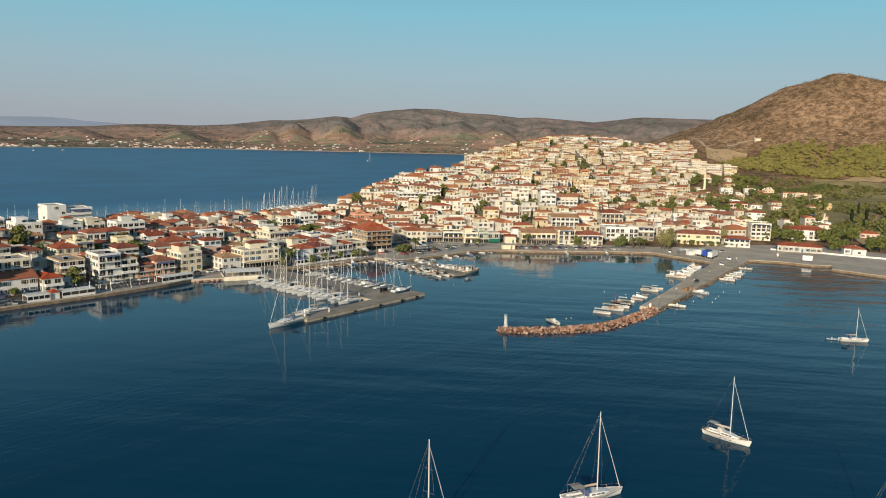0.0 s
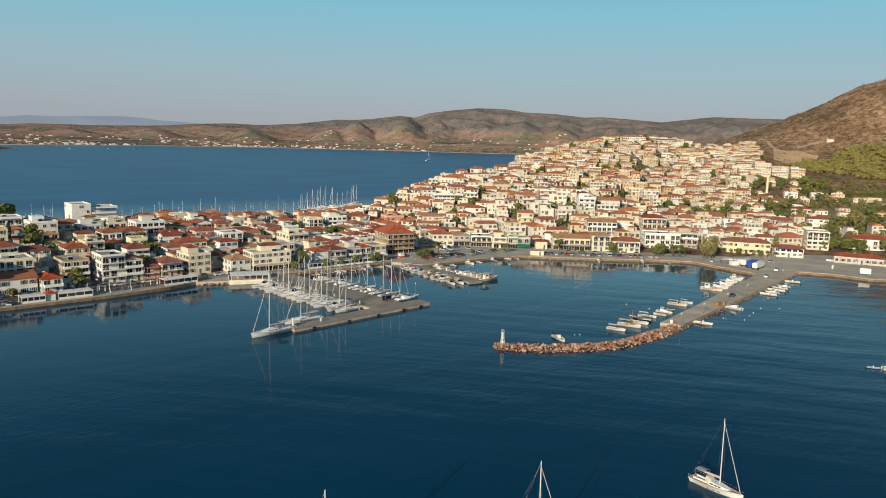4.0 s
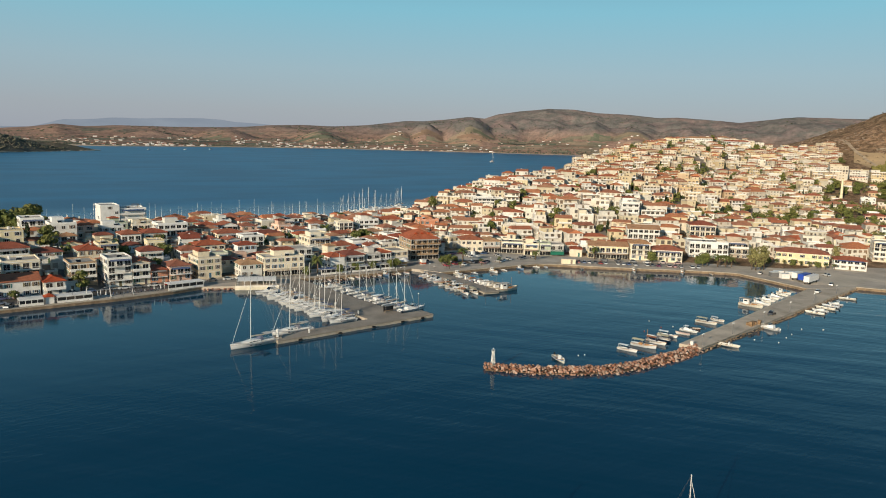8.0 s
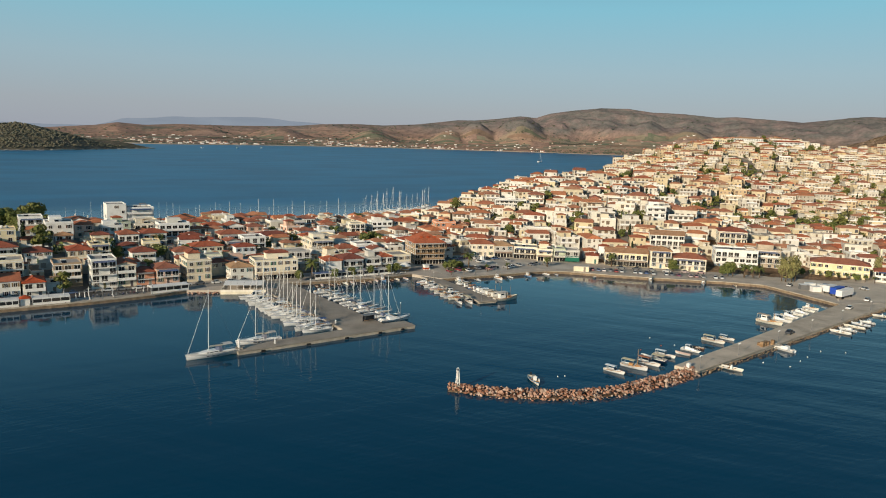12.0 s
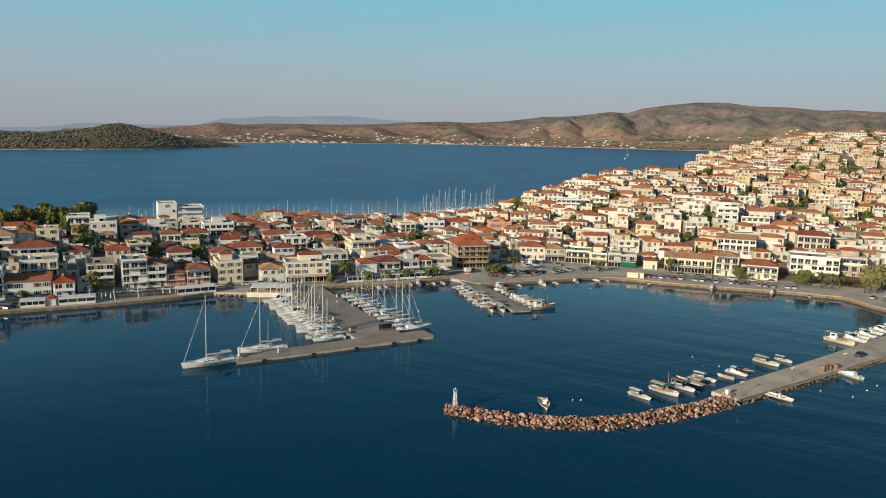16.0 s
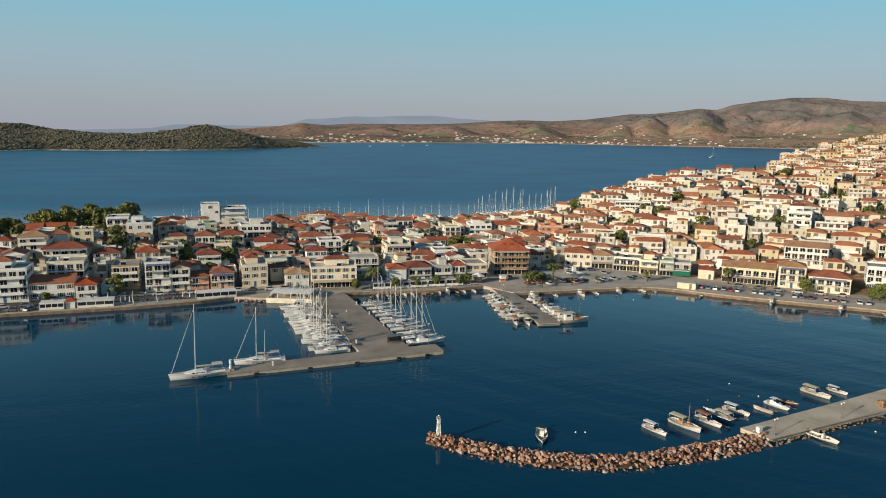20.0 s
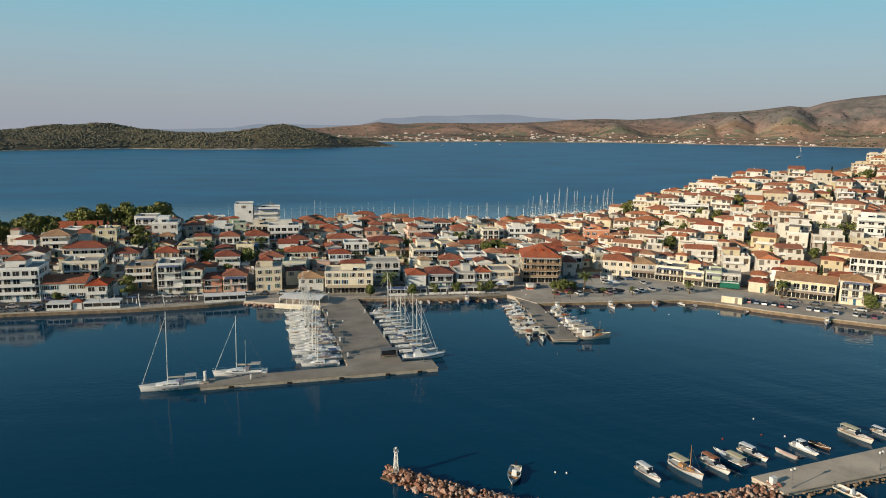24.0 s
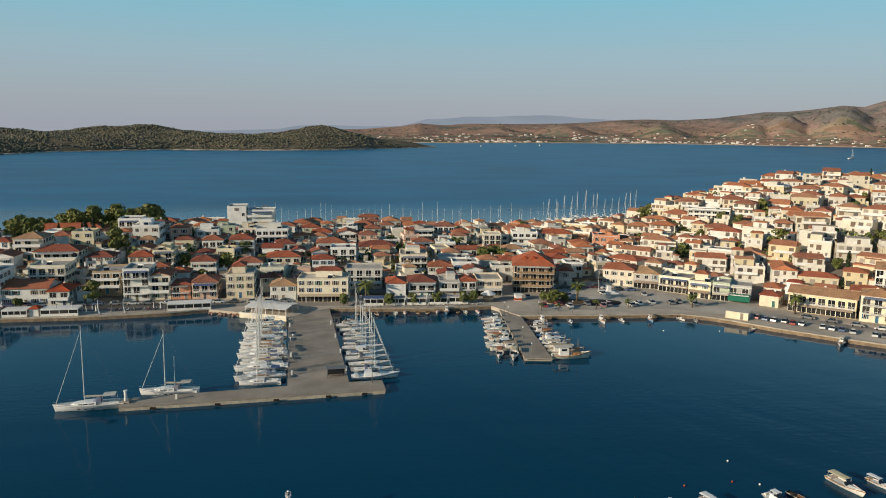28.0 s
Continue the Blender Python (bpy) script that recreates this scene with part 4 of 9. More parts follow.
# ---------------------------------------------------------------- trees
def leaf_cloud(rng, bd, centre, radius, count, size, flat=1.0):
    cx, cy, cz = centre
    for _ in range(count):
        while True:
            p = Vector((rng.uniform(-1, 1), rng.uniform(-1, 1), rng.uniform(-1, 1)))
            if 0.25 < p.length < 1:
                break
        p = p.normalized() * (p.length ** 0.4)
        o = Vector((cx + p.x * radius, cy + p.y * radius, cz + p.z * radius * flat))
        n = (p + Vector((rng.uniform(-1, 1), rng.uniform(-1, 1), rng.uniform(-0.4, 1.2))) * 0.7).normalized()
        a = n.orthogonal().normalized()
        c = n.cross(a)
        s = size * rng.uniform(0.6, 1.3)
        t = rng.uniform(0, math.tau)
        u, w = a * math.cos(t) + c * math.sin(t), c * math.cos(t) - a * math.sin(t)
        bd.add([tuple(o - u * s - w * s * 0.5), tuple(o + u * s * 0.3 - w * s * 0.8 + n * s * 0.2), tuple(o + u * s + w * s * 0.3), tuple(o - u * s * 0.2 + w * s * 0.8 + n * s * 0.25)], [(0, 1, 2, 3)])


def tree_meshes(kind, seed):
    """Trunk with limbs, and crown, of a tree of its natural size standing at the origin."""
    rng = random.Random(seed)
    tr, cr = Build(), Build()
    if kind == "broad":
        tr.rod((0, 0, -0.6), (0.1, 0, 2.0), 0.24, 0.17, 7)
        for k in range(11):
            a = rng.uniform(0, math.tau)
            r, h = rng.uniform(0.6, 2.1), rng.uniform(2.2, 5.2)
            tr.rod((0.1, 0, rng.uniform(1.5, 2.2)), (r * math.cos(a), r * math.sin(a), h), 0.10, 0.03, 5)
            leaf_cloud(rng, cr, (r * math.cos(a), r * math.sin(a), h), rng.uniform(1.1, 1.7), 75, 0.40, 0.85)
        mat = M["leaf"]
    elif kind == "pine":
        tr.rod((0, 0, -0.6), (0.3, 0.1, 7.0), 0.28, 0.12, 7)
        for k in range(13):
            a, h = rng.uniform(0, math.tau), rng.uniform(2.8, 8.2)
            r = rng.uniform(0.5, 2.7) * (1.15 - (h - 3.6) / 9)
            tr.rod((0.2, 0.05, h - 1.2), (r * math.cos(a), r * math.sin(a), h), 0.08, 0.03, 5)
            leaf_cloud(rng, cr, (r * math.cos(a), r * math.sin(a), h), rng.uniform(1.1, 1.8), 70, 0.42, 0.6)
        mat = M["pine"]
    elif kind == "cypress":
        tr.rod((0, 0, -0.6), (0, 0, 7.5), 0.2, 0.05, 6)
        for k in range(16):
            h = 0.9 + 8.2 * k / 16
            r = 0.85 * math.sin(math.pi * min(1, (k + 1.5) / 17)) ** 0.6
            leaf_cloud(rng, cr, (rng.uniform(-0.12, 0.12), rng.uniform(-0.12, 0.12), h), r, 42, 0.26, 1.0)
        mat = M["cypress"]
    elif kind == "eucalypt":
        for dx in (-1.2, 1.3):
            tr.rod((dx * 0.6, 0, -0.6), (dx, 0.2, 6.5), 0.26, 0.10, 7)
            for k in range(10):
                a, h = rng.uniform(0, math.tau), rng.uniform(2.6, 9.8)
                r = rng.uniform(0.2, 1.6)
                tr.rod((dx, 0.1, max(1.5, h - 1.5)), (dx + r * math.cos(a), r * math.sin(a), h), 0.07, 0.02, 5)
                leaf_cloud(rng, cr, (dx + r * math.cos(a), r * math.sin(a), h), rng.uniform(0.8, 1.4), 60, 0.30, 1.2)
        mat = M["euca"]
    elif kind == "olive":
        tr.rod((0, 0, -0.6), (0.1, 0, 1.3), 0.22, 0.15, 6)
        for k in range(6):
            a = rng.uniform(0, math.tau)
            r, h = rng.uniform(0.4, 1.3), rng.uniform(1.8, 3.2)
            tr.rod((0.1, 0, 1.1), (r * math.cos(a), r * math.sin(a), h), 0.07, 0.02, 4)
            leaf_cloud(rng, cr, (r * math.cos(a), r * math.sin(a), h), rng.uniform(0.7, 1.1), 40, 0.3, 0.8)
        mat = M["olive"]
    else:  # palm
        tr.rod((0, 0, -0.5), (0.15, 0.05, 4.6), 0.30, 0.22, 8)
        for k in range(30):
            a, up = rng.uniform(0, math.tau), rng.uniform(-0.35, 1.1)
            c, s = math.cos(a), math.sin(a)
            L, prev = rng.uniform(2.0, 2.8), None
            for j in range(6):
                q = j / 5
                r, h = L * q * math.cos(up * (1 - q)), 4.7 + L * (math.sin(up) * q - 0.62 * q * q)
                w = 0.36 * math.sin(math.pi * min(1, q * 0.85 + 0.12))
                now = [(0.15 + r * c - w * s, 0.05 + r * s + w * c, h - w * 0.6), (0.15 + r * c, 0.05 + r * s, h), (0.15 + r * c + w * s, 0.05 + r * s - w * c, h - w * 0.6)]
                if prev:
                    cr.add(prev + now, [(0, 1, 4, 3), (1, 2, 5, 4)])
                prev = now
        mat = M["palm"]
    return tr.mesh(kind + "_trunk", M["bark"], True), cr.mesh(kind + "_crown", mat)


TREE_WORDS = {"broad": ("tree", "leafy green tree with a rounded uneven crown", "tree"), "pine": ("pine_tree", "dark green pine with layered boughs", "tree"), "cypress": ("cypress", "tall narrow dark cypress", "tree"),
              "eucalypt": ("eucalyptus", "tall grey-green eucalyptus with hanging foliage", "tree"), "olive": ("olive_tree", "low silvery green olive tree", "tree"), "palm": ("palm_tree", "date palm with arching fronds on a stout trunk", "palm")}
TREES = {k: [tree_meshes(k, 30 + j) for j in range(3 if k in ("broad", "pine", "olive", "palm") else 2)] for k in TREE_WORDS}
trng = random.Random(3)


def tree(kind, x, y, s=1.0, z=None, stretch=1.0):
    nm, lab, cat = TREE_WORDS[kind]
    z = land_z(x, y) if z is None else z
    ob = root(nm, pose(x, y, z, 0, 0, trng.uniform(0, 360)) @ Matrix.Diagonal((s, s, s * stretch, 1)), lab, cat, "trees of the town")
    a, c = TREES[kind][trng.randrange(len(TREES[kind]))]
    part("trunk", a, ob)
    part("crown", c, ob)
    return ob


# ---------------------------------------------------------------- boats
def hull_mesh(name, L, B, free, mat, fine=1.6, stern=0.75, sheer=0.35, draft=0.35, bowrake=0.5):
    """Lofted hull along +x, afloat at z = 0; the deck edge is left open for the deck."""
    bd, rings = Build(), []
    n = 11
    for k in range(n):
        q = k / (n - 1)
        x = -L / 2 + L * q
        half = B / 2 * (stern + (1 - stern) * min(1, q / 0.38) ** 0.8) * (1 - max(0, (q - 0.42) / 0.58) ** fine)
        half = max(half, 0.03)
        top = free * (1 + sheer * (max(0, q - 0.25) / 0.75) ** 2)
        bot = -draft * (1 - 0.55 * max(0, (q - 0.55) / 0.45))
        rk = bowrake * max(0, (q - 0.8) / 0.2) ** 1.5
        sec = []
        for j in range(7):
            a = math.pi * j / 6
            yy = -half * math.cos(a)
            zz = bot + (top - bot) * abs(math.cos(a)) ** 1.6
            sec.append((x + rk * (zz - bot) / (top - bot), yy * (1 - 0.12 * (1 - abs(math.cos(a)))), zz))
        rings.append(sec)
    bd.loft(rings, close=False, cap=False)
    bd.f.append(tuple(range(7)))
    return bd.mesh(name, mat, True), rings


def deck_mesh(name, rings, mat, drop=0.04):
    bd = Build()
    e = [[(r[0][0], r[0][1] * 0.98, r[0][2] - drop), (r[6][0], r[6][1] * 0.98, r[6][2] - drop)] for r in rings]
    bd.loft(e, close=False, cap=False)
    return bd.mesh(name, mat)


def strip_mesh(name, rings, z0, z1, mat, out=1.02):
    """A painted band or rubbing strake round the hull between two shares of its height."""
    bd = Build()
    for sgn in (0, 6):
        rr = []
        for r in rings:
            x, y, zt = r[sgn]
            rr.append([(x, y * out, zt * z0), (x, y * out, zt * z1)])
        bd.loft(rr, close=False, cap=False)
    return bd.mesh(name, mat)


def sailboat_kit(L, seed, mast=1.32, two=False):
    """Meshes of a sailing yacht of length L, bow to +x: name, mesh, label."""
    rng = random.Random(seed)
    B, free = L * 0.30, 0.097 * L
    hull, rings = hull_mesh("yacht_hull", L, B, free, M["gel"], fine=1.9, stern=0.78, sheer=0.28, draft=0.5)
    kit = [("hull", hull, ""), ("deck", deck_mesh("yacht_deck", rings, M["boat_deck"]), ""), ("stripe", strip_mesh("yacht_stripe", rings, 0.80, 0.87, M["canvas"], 1.015), "")]
    port = Build()
    for sgn in (0, 6):
        for r, q in zip(rings[4:7], rings[5:8]):
            a, c = Vector(r[sgn]).lerp(Vector(q[sgn]), 0.15), Vector(r[sgn]).lerp(Vector(q[sgn]), 0.6)
            port.add([(a.x, a.y * 1.0, a.z * 0.50), (c.x, c.y * 1.0, c.z * 0.50), (c.x, c.y * 1.02, c.z * 0.64), (a.x, a.y * 1.02, a.z * 0.64)], [(0, 1, 2, 3)])
    kit.append(("portlight", port.mesh("yacht_portlights", M["dark_glass"]), ""))
    cab = Build()
    cab.loft([[(x, -w, free * 1.0), (x, -w * 0.86, free + h), (x, w * 0.86, free + h), (x, w, free * 1.0)] for x, w, h in ((-0.10 * L, B * 0.33, 0.62), (0.05 * L, B * 0.32, 0.60), (0.2 * L, B * 0.24, 0.42), (0.29 * L, B * 0.12, 0.12))], close=True)
    kit.append(("cabin", cab.mesh("yacht_cabin", M["gel"]), ""))
    for sgn in (-1, 1):
        for x0, x1 in ((-0.07, 0.0), (0.02, 0.08), (0.10, 0.15)):
            kit.append(("cabin_window", Build().box(x0 * L, sgn * B * 0.315 - 0.03, free + 0.2, x1 * L, sgn * B * 0.315 + 0.03, free + 0.42).mesh("yacht_window", M["dark_glass"]), ""))
    cock = Build().box(-0.42 * L, -B * 0.24, free - 0.05, -0.13 * L, -B * 0.15, free + 0.28).box(-0.42 * L, B * 0.15, free - 0.05, -0.13 * L, B * 0.24, free + 0.28)
    kit.append(("cockpit_coaming", cock.mesh("yacht_coaming", M["gel"]), ""))
    hood = Build().loft([[(x, -w, free + 0.25), (x, -w * 0.8, free + h), (x, w * 0.8, free + h), (x, w, free + 0.25)] for x, w, h in ((-0.17 * L, B * 0.28, 1.35), (-0.11 * L, B * 0.28, 1.3), (-0.05 * L, B * 0.24, 0.62))], close=True)
    kit.append(("sprayhood", hood.mesh("yacht_hood", M["canvas"]), ""))
    bim = Build().loft([[(x, -B * 0.3, free + 1.95), (x, 0, free + 2.1), (x, B * 0.3, free + 1.95), (x, B * 0.3, free + 1.91), (x, 0, free + 2.06), (x, -B * 0.3, free + 1.91)] for x in (-0.38 * L, -0.2 * L)], close=True)
    for sx in (-0.38, -0.2):
        for sy in (-1, 1):
            bim.rod((sx * L, sy * B * 0.3, free), (sx * L, sy * B * 0.3, free + 1.93), 0.025, n=4)
    kit.append(("bimini", bim.mesh("yacht_bimini", M["canvas"]), ""))
    H, mx = L * mast, 0.08 * L
    kit.append(("mast", Build().rod((mx, 0, free), (mx - 0.012 * H, 0, H), 0.125, 0.085, 6).mesh("yacht_mast", M["alu"]), ""))
    kit.append(("boom", Build().rod((mx, 0, free + 1.55), (mx - 0.36 * L, 0, free + 1.5), 0.09, n=6).rod((mx - 0.2, 0, free + 1.75), (mx - 0.34 * L, 0, free + 1.68), 0.17, 0.11, 6).mesh("yacht_boom", M["tan_canvas"]), ""))
    kit.append(("furled_genoa", Build().rod((0.485 * L, 0, free * 1.3), (mx - 0.01 * H, 0, H * 0.94), 0.065, 0.035, 5).mesh("yacht_genoa", M["sail"]), ""))
    rig = Build()
    for q in (0.42, 0.68):
        w = B * (0.32 if q < 0.5 else 0.24)
        rig.rod((mx - 0.012 * H * q, -w, H * q), (mx - 0.012 * H * q, w, H * q), 0.03, n=4)
    for sgn in (-1, 1):
        rig.rod((mx - 0.02 * L, sgn * B * 0.46, free), (mx - 0.05, sgn * B * 0.32, H * 0.42), 0.012, n=3)
        rig.rod((mx - 0.05, sgn * B * 0.32, H * 0.42), (mx - 0.1, 0, H * 0.92), 0.012, n=3)
        rig.rod((-0.49 * L, sgn * B * 0.28, free), (mx - 0.16, 0, H * 0.99), 0.012, n=3)
    kit.append(("rigging", rig.mesh("yacht_rigging", M["steel"]), ""))
    rail = Build()
    for sgn in (-1, 1):
        pts = [(r[0][0], sgn * abs(r[0][1]) * 0.95, r[0][2]) for r in rings[::2]]
        for p, q in zip(pts, pts[1:]):
            rail.rod(p, (p[0], p[1], p[2] + 0.55), 0.012, n=3)
            rail.rod((p[0], p[1], p[2] + 0.55), (q[0], q[1], q[2] + 0.55), 0.009, n=3)
    kit.append(("guard_rail", rail.mesh("yacht_rail", M["alu"]), ""))
    if two:
        kit.append(("mizzen_mast", Build().rod((-0.09 * L, 0, free), (-0.10 * L, 0, H * 0.6), 0.09, 0.05, 6).mesh("mizzen", M["alu"]), ""))
    return kit


def motorboat_kit(L, seed):
    B, free = L * 0.32, 0.10 * L
    hull, rings = hull_mesh("cruiser_hull", L, B, free, M["gel"], fine=2.2, stern=0.9, sheer=0.35, draft=0.35, bowrake=0.9)
    kit = [("hull", hull, ""), ("deck", deck_mesh("cruiser_deck", rings, M["gel"]), ""), ("stripe", strip_mesh("cruiser_stripe", rings, 0.72, 0.82, M["canvas"], 1.015), "")]
    cab = Build().loft([[(x, -w, free), (x, -w * 0.8, free + h), (x, w * 0.8, free + h), (x, w, free)] for x, w, h in ((-0.22 * L, B * 0.40, 1.0), (0.02 * L, B * 0.40, 1.05), (0.14 * L, B * 0.36, 0.55), (0.36 * L, B * 0.16, 0.12))], close=True)
    kit.append(("cabin", cab.mesh("cruiser_cabin", M["gel"]), ""))
    scr = Build().loft([[(x, -w, free + z0), (x - 0.1, -w * 0.9, free + z1), (x - 0.1, w * 0.9, free + z1), (x, w, free + z0)] for x, w, z0, z1 in ((-0.05 * L, B * 0.37, 1.0, 1.45), (0.045 * L, B * 0.34, 0.98, 1.40), (0.12 * L, B * 0.30, 0.6, 0.68))], close=True)
    kit.append(("windscreen", scr.mesh("cruiser_screen", M["dark_glass"]), ""))
    top = Build().box(-0.24 * L, -B * 0.36, free + 1.75, 0.03 * L, B * 0.36, free + 1.83, (0.06, 0.06))
    for sx in (-0.22, 0.01):
        for sy in (-1, 1):
            top.rod((sx * L, sy * B * 0.34, free + 0.9), (sx * L, sy * B * 0.34, free + 1.78), 0.03, n=4)
    kit.append(("hard_top", top.mesh("cruiser_top", M["gel"]), ""))
    kit.append(("seat", Build().box(-0.44 * L, -B * 0.36, free - 0.02, -0.36 * L, B * 0.36, free + 0.42).mesh("cruiser_seat", M["boat_deck"]), ""))
    rail = Build()
    for sgn in (-1, 1):
        pts = [(r[0][0], sgn * abs(r[0][1]) * 0.94, r[0][2]) for r in rings[5:]]
        for p, q in zip(pts, pts[1:]):
            rail.rod(p, (p[0], p[1], p[2] + 0.55), 0.02, n=3)
            rail.rod((p[0], p[1], p[2] + 0.55), (q[0], q[1], q[2] + 0.55), 0.02, n=3)
    kit.append(("bow_rail", rail.mesh("cruiser_rail", M["alu"]), ""))
    return kit


def caique_kit(L, seed):
    B, free = L * 0.34, 0.115 * L
    hull, rings = hull_mesh("caique_hull", L, B, free, M["boat_paint"], fine=2.0, stern=0.55, sheer=0.55, draft=0.35, bowrake=0.35)
    kit = [("hull", hull, ""), ("deck", deck_mesh("caique_deck", rings, M["boat_deck"], 0.18), ""), ("strake", strip_mesh("caique_strake", rings, 0.90, 1.02, M["boat_wood"], 1.03), "")]
    kit.append(("wheelhouse", Build().box(-0.30 * L, -B * 0.22, free - 0.1, -0.06 * L, B * 0.22, free + 1.55, (0.06, 0.05)).mesh("caique_house", M["white_paint"]), ""))
    for sgn in (-1, 1):
        kit.append(("side_window", Build().box(-0.26 * L, sgn * B * 0.2 - 0.04, free + 0.85, -0.12 * L, sgn * B * 0.2 + 0.04, free + 1.3).mesh("caique_side_window", M["dark_glass"]), ""))
    kit.append(("front_window", Build().box(-0.075 * L, -B * 0.15, free + 0.85, -0.06 * L, B * 0.15, free + 1.3).mesh("caique_front_window", M["dark_glass"]), ""))
    aw = Build().box(-0.46 * L, -B * 0.32, free + 1.72, 0.02 * L, B * 0.32, free + 1.78, (0.05, 0.05))
    for sx in (-0.44, 0.0):
        for sy in (-1, 1):
            aw.rod((sx * L, sy * B * 0.30, free - 0.1), (sx * L, sy * B * 0.30, free + 1.74), 0.035, n=4)
    kit.append(("awning", aw.mesh("caique_awning", M["tan_canvas"]), ""))
    kit.append(("mast", Build().rod((0.2 * L, 0, free), (0.19 * L, 0, free + 0.42 * L), 0.06, 0.035, 5).mesh("caique_mast", M["boat_wood"]), ""))
    kit.append(("fishing_gear", Build().loft([[(x, -a, free - 0.1), (x, -a * 0.6, free + 0.35), (x, a * 0.6, free + 0.35), (x, a, free - 0.1)] for x, a in ((0.05 * L, 0.3), (0.12 * L, 0.55), (0.26 * L, 0.3))], close=True).mesh("caique_nets", M["boat_wood"]), ""))
    return kit


def dinghy_kit(L, seed):
    B, free = L * 0.36, 0.10 * L
    hull, rings = hull_mesh("dinghy_hull", L, B, free, M["boat_paint"], fine=2.3, stern=0.85, sheer=0.4, draft=0.18, bowrake=0.4)
    kit = [("hull", hull, ""), ("floor", deck_mesh("dinghy_floor", rings, M["boat_deck"], 0.28), ""), ("gunwale", strip_mesh("dinghy_gunwale", rings, 0.86, 1.04, M["boat_paint"], 1.03), "")]
    kit.append(("bench", Build().box(-0.12 * L, -B * 0.42, free - 0.2, -0.04 * L, B * 0.42, free - 0.06).box(0.14 * L, -B * 0.36, free - 0.2, 0.2 * L, B * 0.36, free - 0.06).mesh("dinghy_bench", M["boat_wood"]), ""))
    kit.append(("outboard", Build().box(-0.56 * L, -0.14, free - 0.05, -0.49 * L, 0.14, free + 0.5, (0.05, 0.04)).rod((-0.52 * L, 0, free), (-0.52 * L, 0, -0.3), 0.05, n=5).mesh("dinghy_motor", M["rubber"]), ""))
    kit.append(("console", Build().box(-0.02 * L, -0.35, free - 0.25, 0.07 * L, 0.35, free + 0.65, (0.1, 0.04)).mesh("dinghy_console", M["gel"]), ""))
    return kit


M["navy_hull"] = plain("navy_hull_paint", (0.015, 0.025, 0.06), 0.25, 0, 0.5)
M["cream_canvas"] = plain("cream_canvas", (0.62, 0.54, 0.36), 0.8)
M["rust_canvas"] = plain("rust_canvas", (0.40, 0.16, 0.08), 0.85)
M["dusty_cover"] = plain("dusty_boat_cover", (0.60, 0.44, 0.38), 0.85)
M["dark_wood"] = plain("dark_oiled_wood", (0.13, 0.065, 0.035), 0.5, vary=0.3)


def canopy_on(kit, L, B, free, x0, x1, h, mat):
    """A cambered canopy on thin posts."""
    roof = Build().loft([[(x, -w, free + h), (x, -w * 0.6, free + h + 0.13), (x, w * 0.6, free + h + 0.13), (x, w, free + h), (x, w * 0.6, free + h + 0.07), (x, -w * 0.6, free + h + 0.07)] for x, w in ((x0 * L, B * 0.42), (x1 * L, B * 0.38))], close=True)
    kit.append(("canopy", roof.mesh("boat_canopy", mat), ""))
    for sx in (x0 + 0.02, x1 - 0.02):
        for sy in (-1, 1):
            kit.append(("canopy_post", Build().rod((sx * L, sy * B * 0.38, free - 0.1), (sx * L, sy * B * 0.38, free + h + 0.03), 0.03, n=4).mesh("canopy_post", M["alu"]), ""))


def launch_kit(L, hull_mat, roof_mat, cabin=True, dark=False):
    """An open or half-decked launch with a canopy over its after half."""
    B, free = L * 0.33, 0.115 * L
    hull, rings = hull_mesh("launch_hull", L, B, free, hull_mat, fine=2.1, stern=0.8, sheer=0.4, draft=0.3, bowrake=0.6)
    kit = [("hull", hull, ""), ("deck", deck_mesh("launch_deck", rings, M["boat_deck"], 0.16), ""), ("gunwale", strip_mesh("launch_gunwale", rings, 0.9, 1.03, M["gel"] if dark else M["boat_wood"], 1.025), "")]
    kit.append(("foredeck", Build().loft([[(x, -w, free * z), (x, 0, free * z + 0.22), (x, w, free * z)] for x, w, z in ((0.08 * L, B * 0.44, 1.0), (0.28 * L, B * 0.31, 1.12), (0.45 * L, B * 0.08, 1.32))], cap=False).mesh("launch_foredeck", M["gel"]), ""))
    kit.append(("windscreen", Build().loft([[(x, -w, free + z), (x, w, free + z)] for x, w, z in ((0.12 * L, B * 0.36, 0.15), (0.04 * L, B * 0.34, 0.75))], cap=False).mesh("launch_screen", M["dark_glass"]), ""))
    if cabin:
        kit.append(("bench", Build().box(-0.42 * L, -B * 0.34, free - 0.18, -0.32 * L, B * 0.34, free + 0.25).mesh("launch_bench", M["boat_deck"]), ""))
    canopy_on(kit, L, B, free, -0.42, 0.08, 1.35, roof_mat)
    return kit


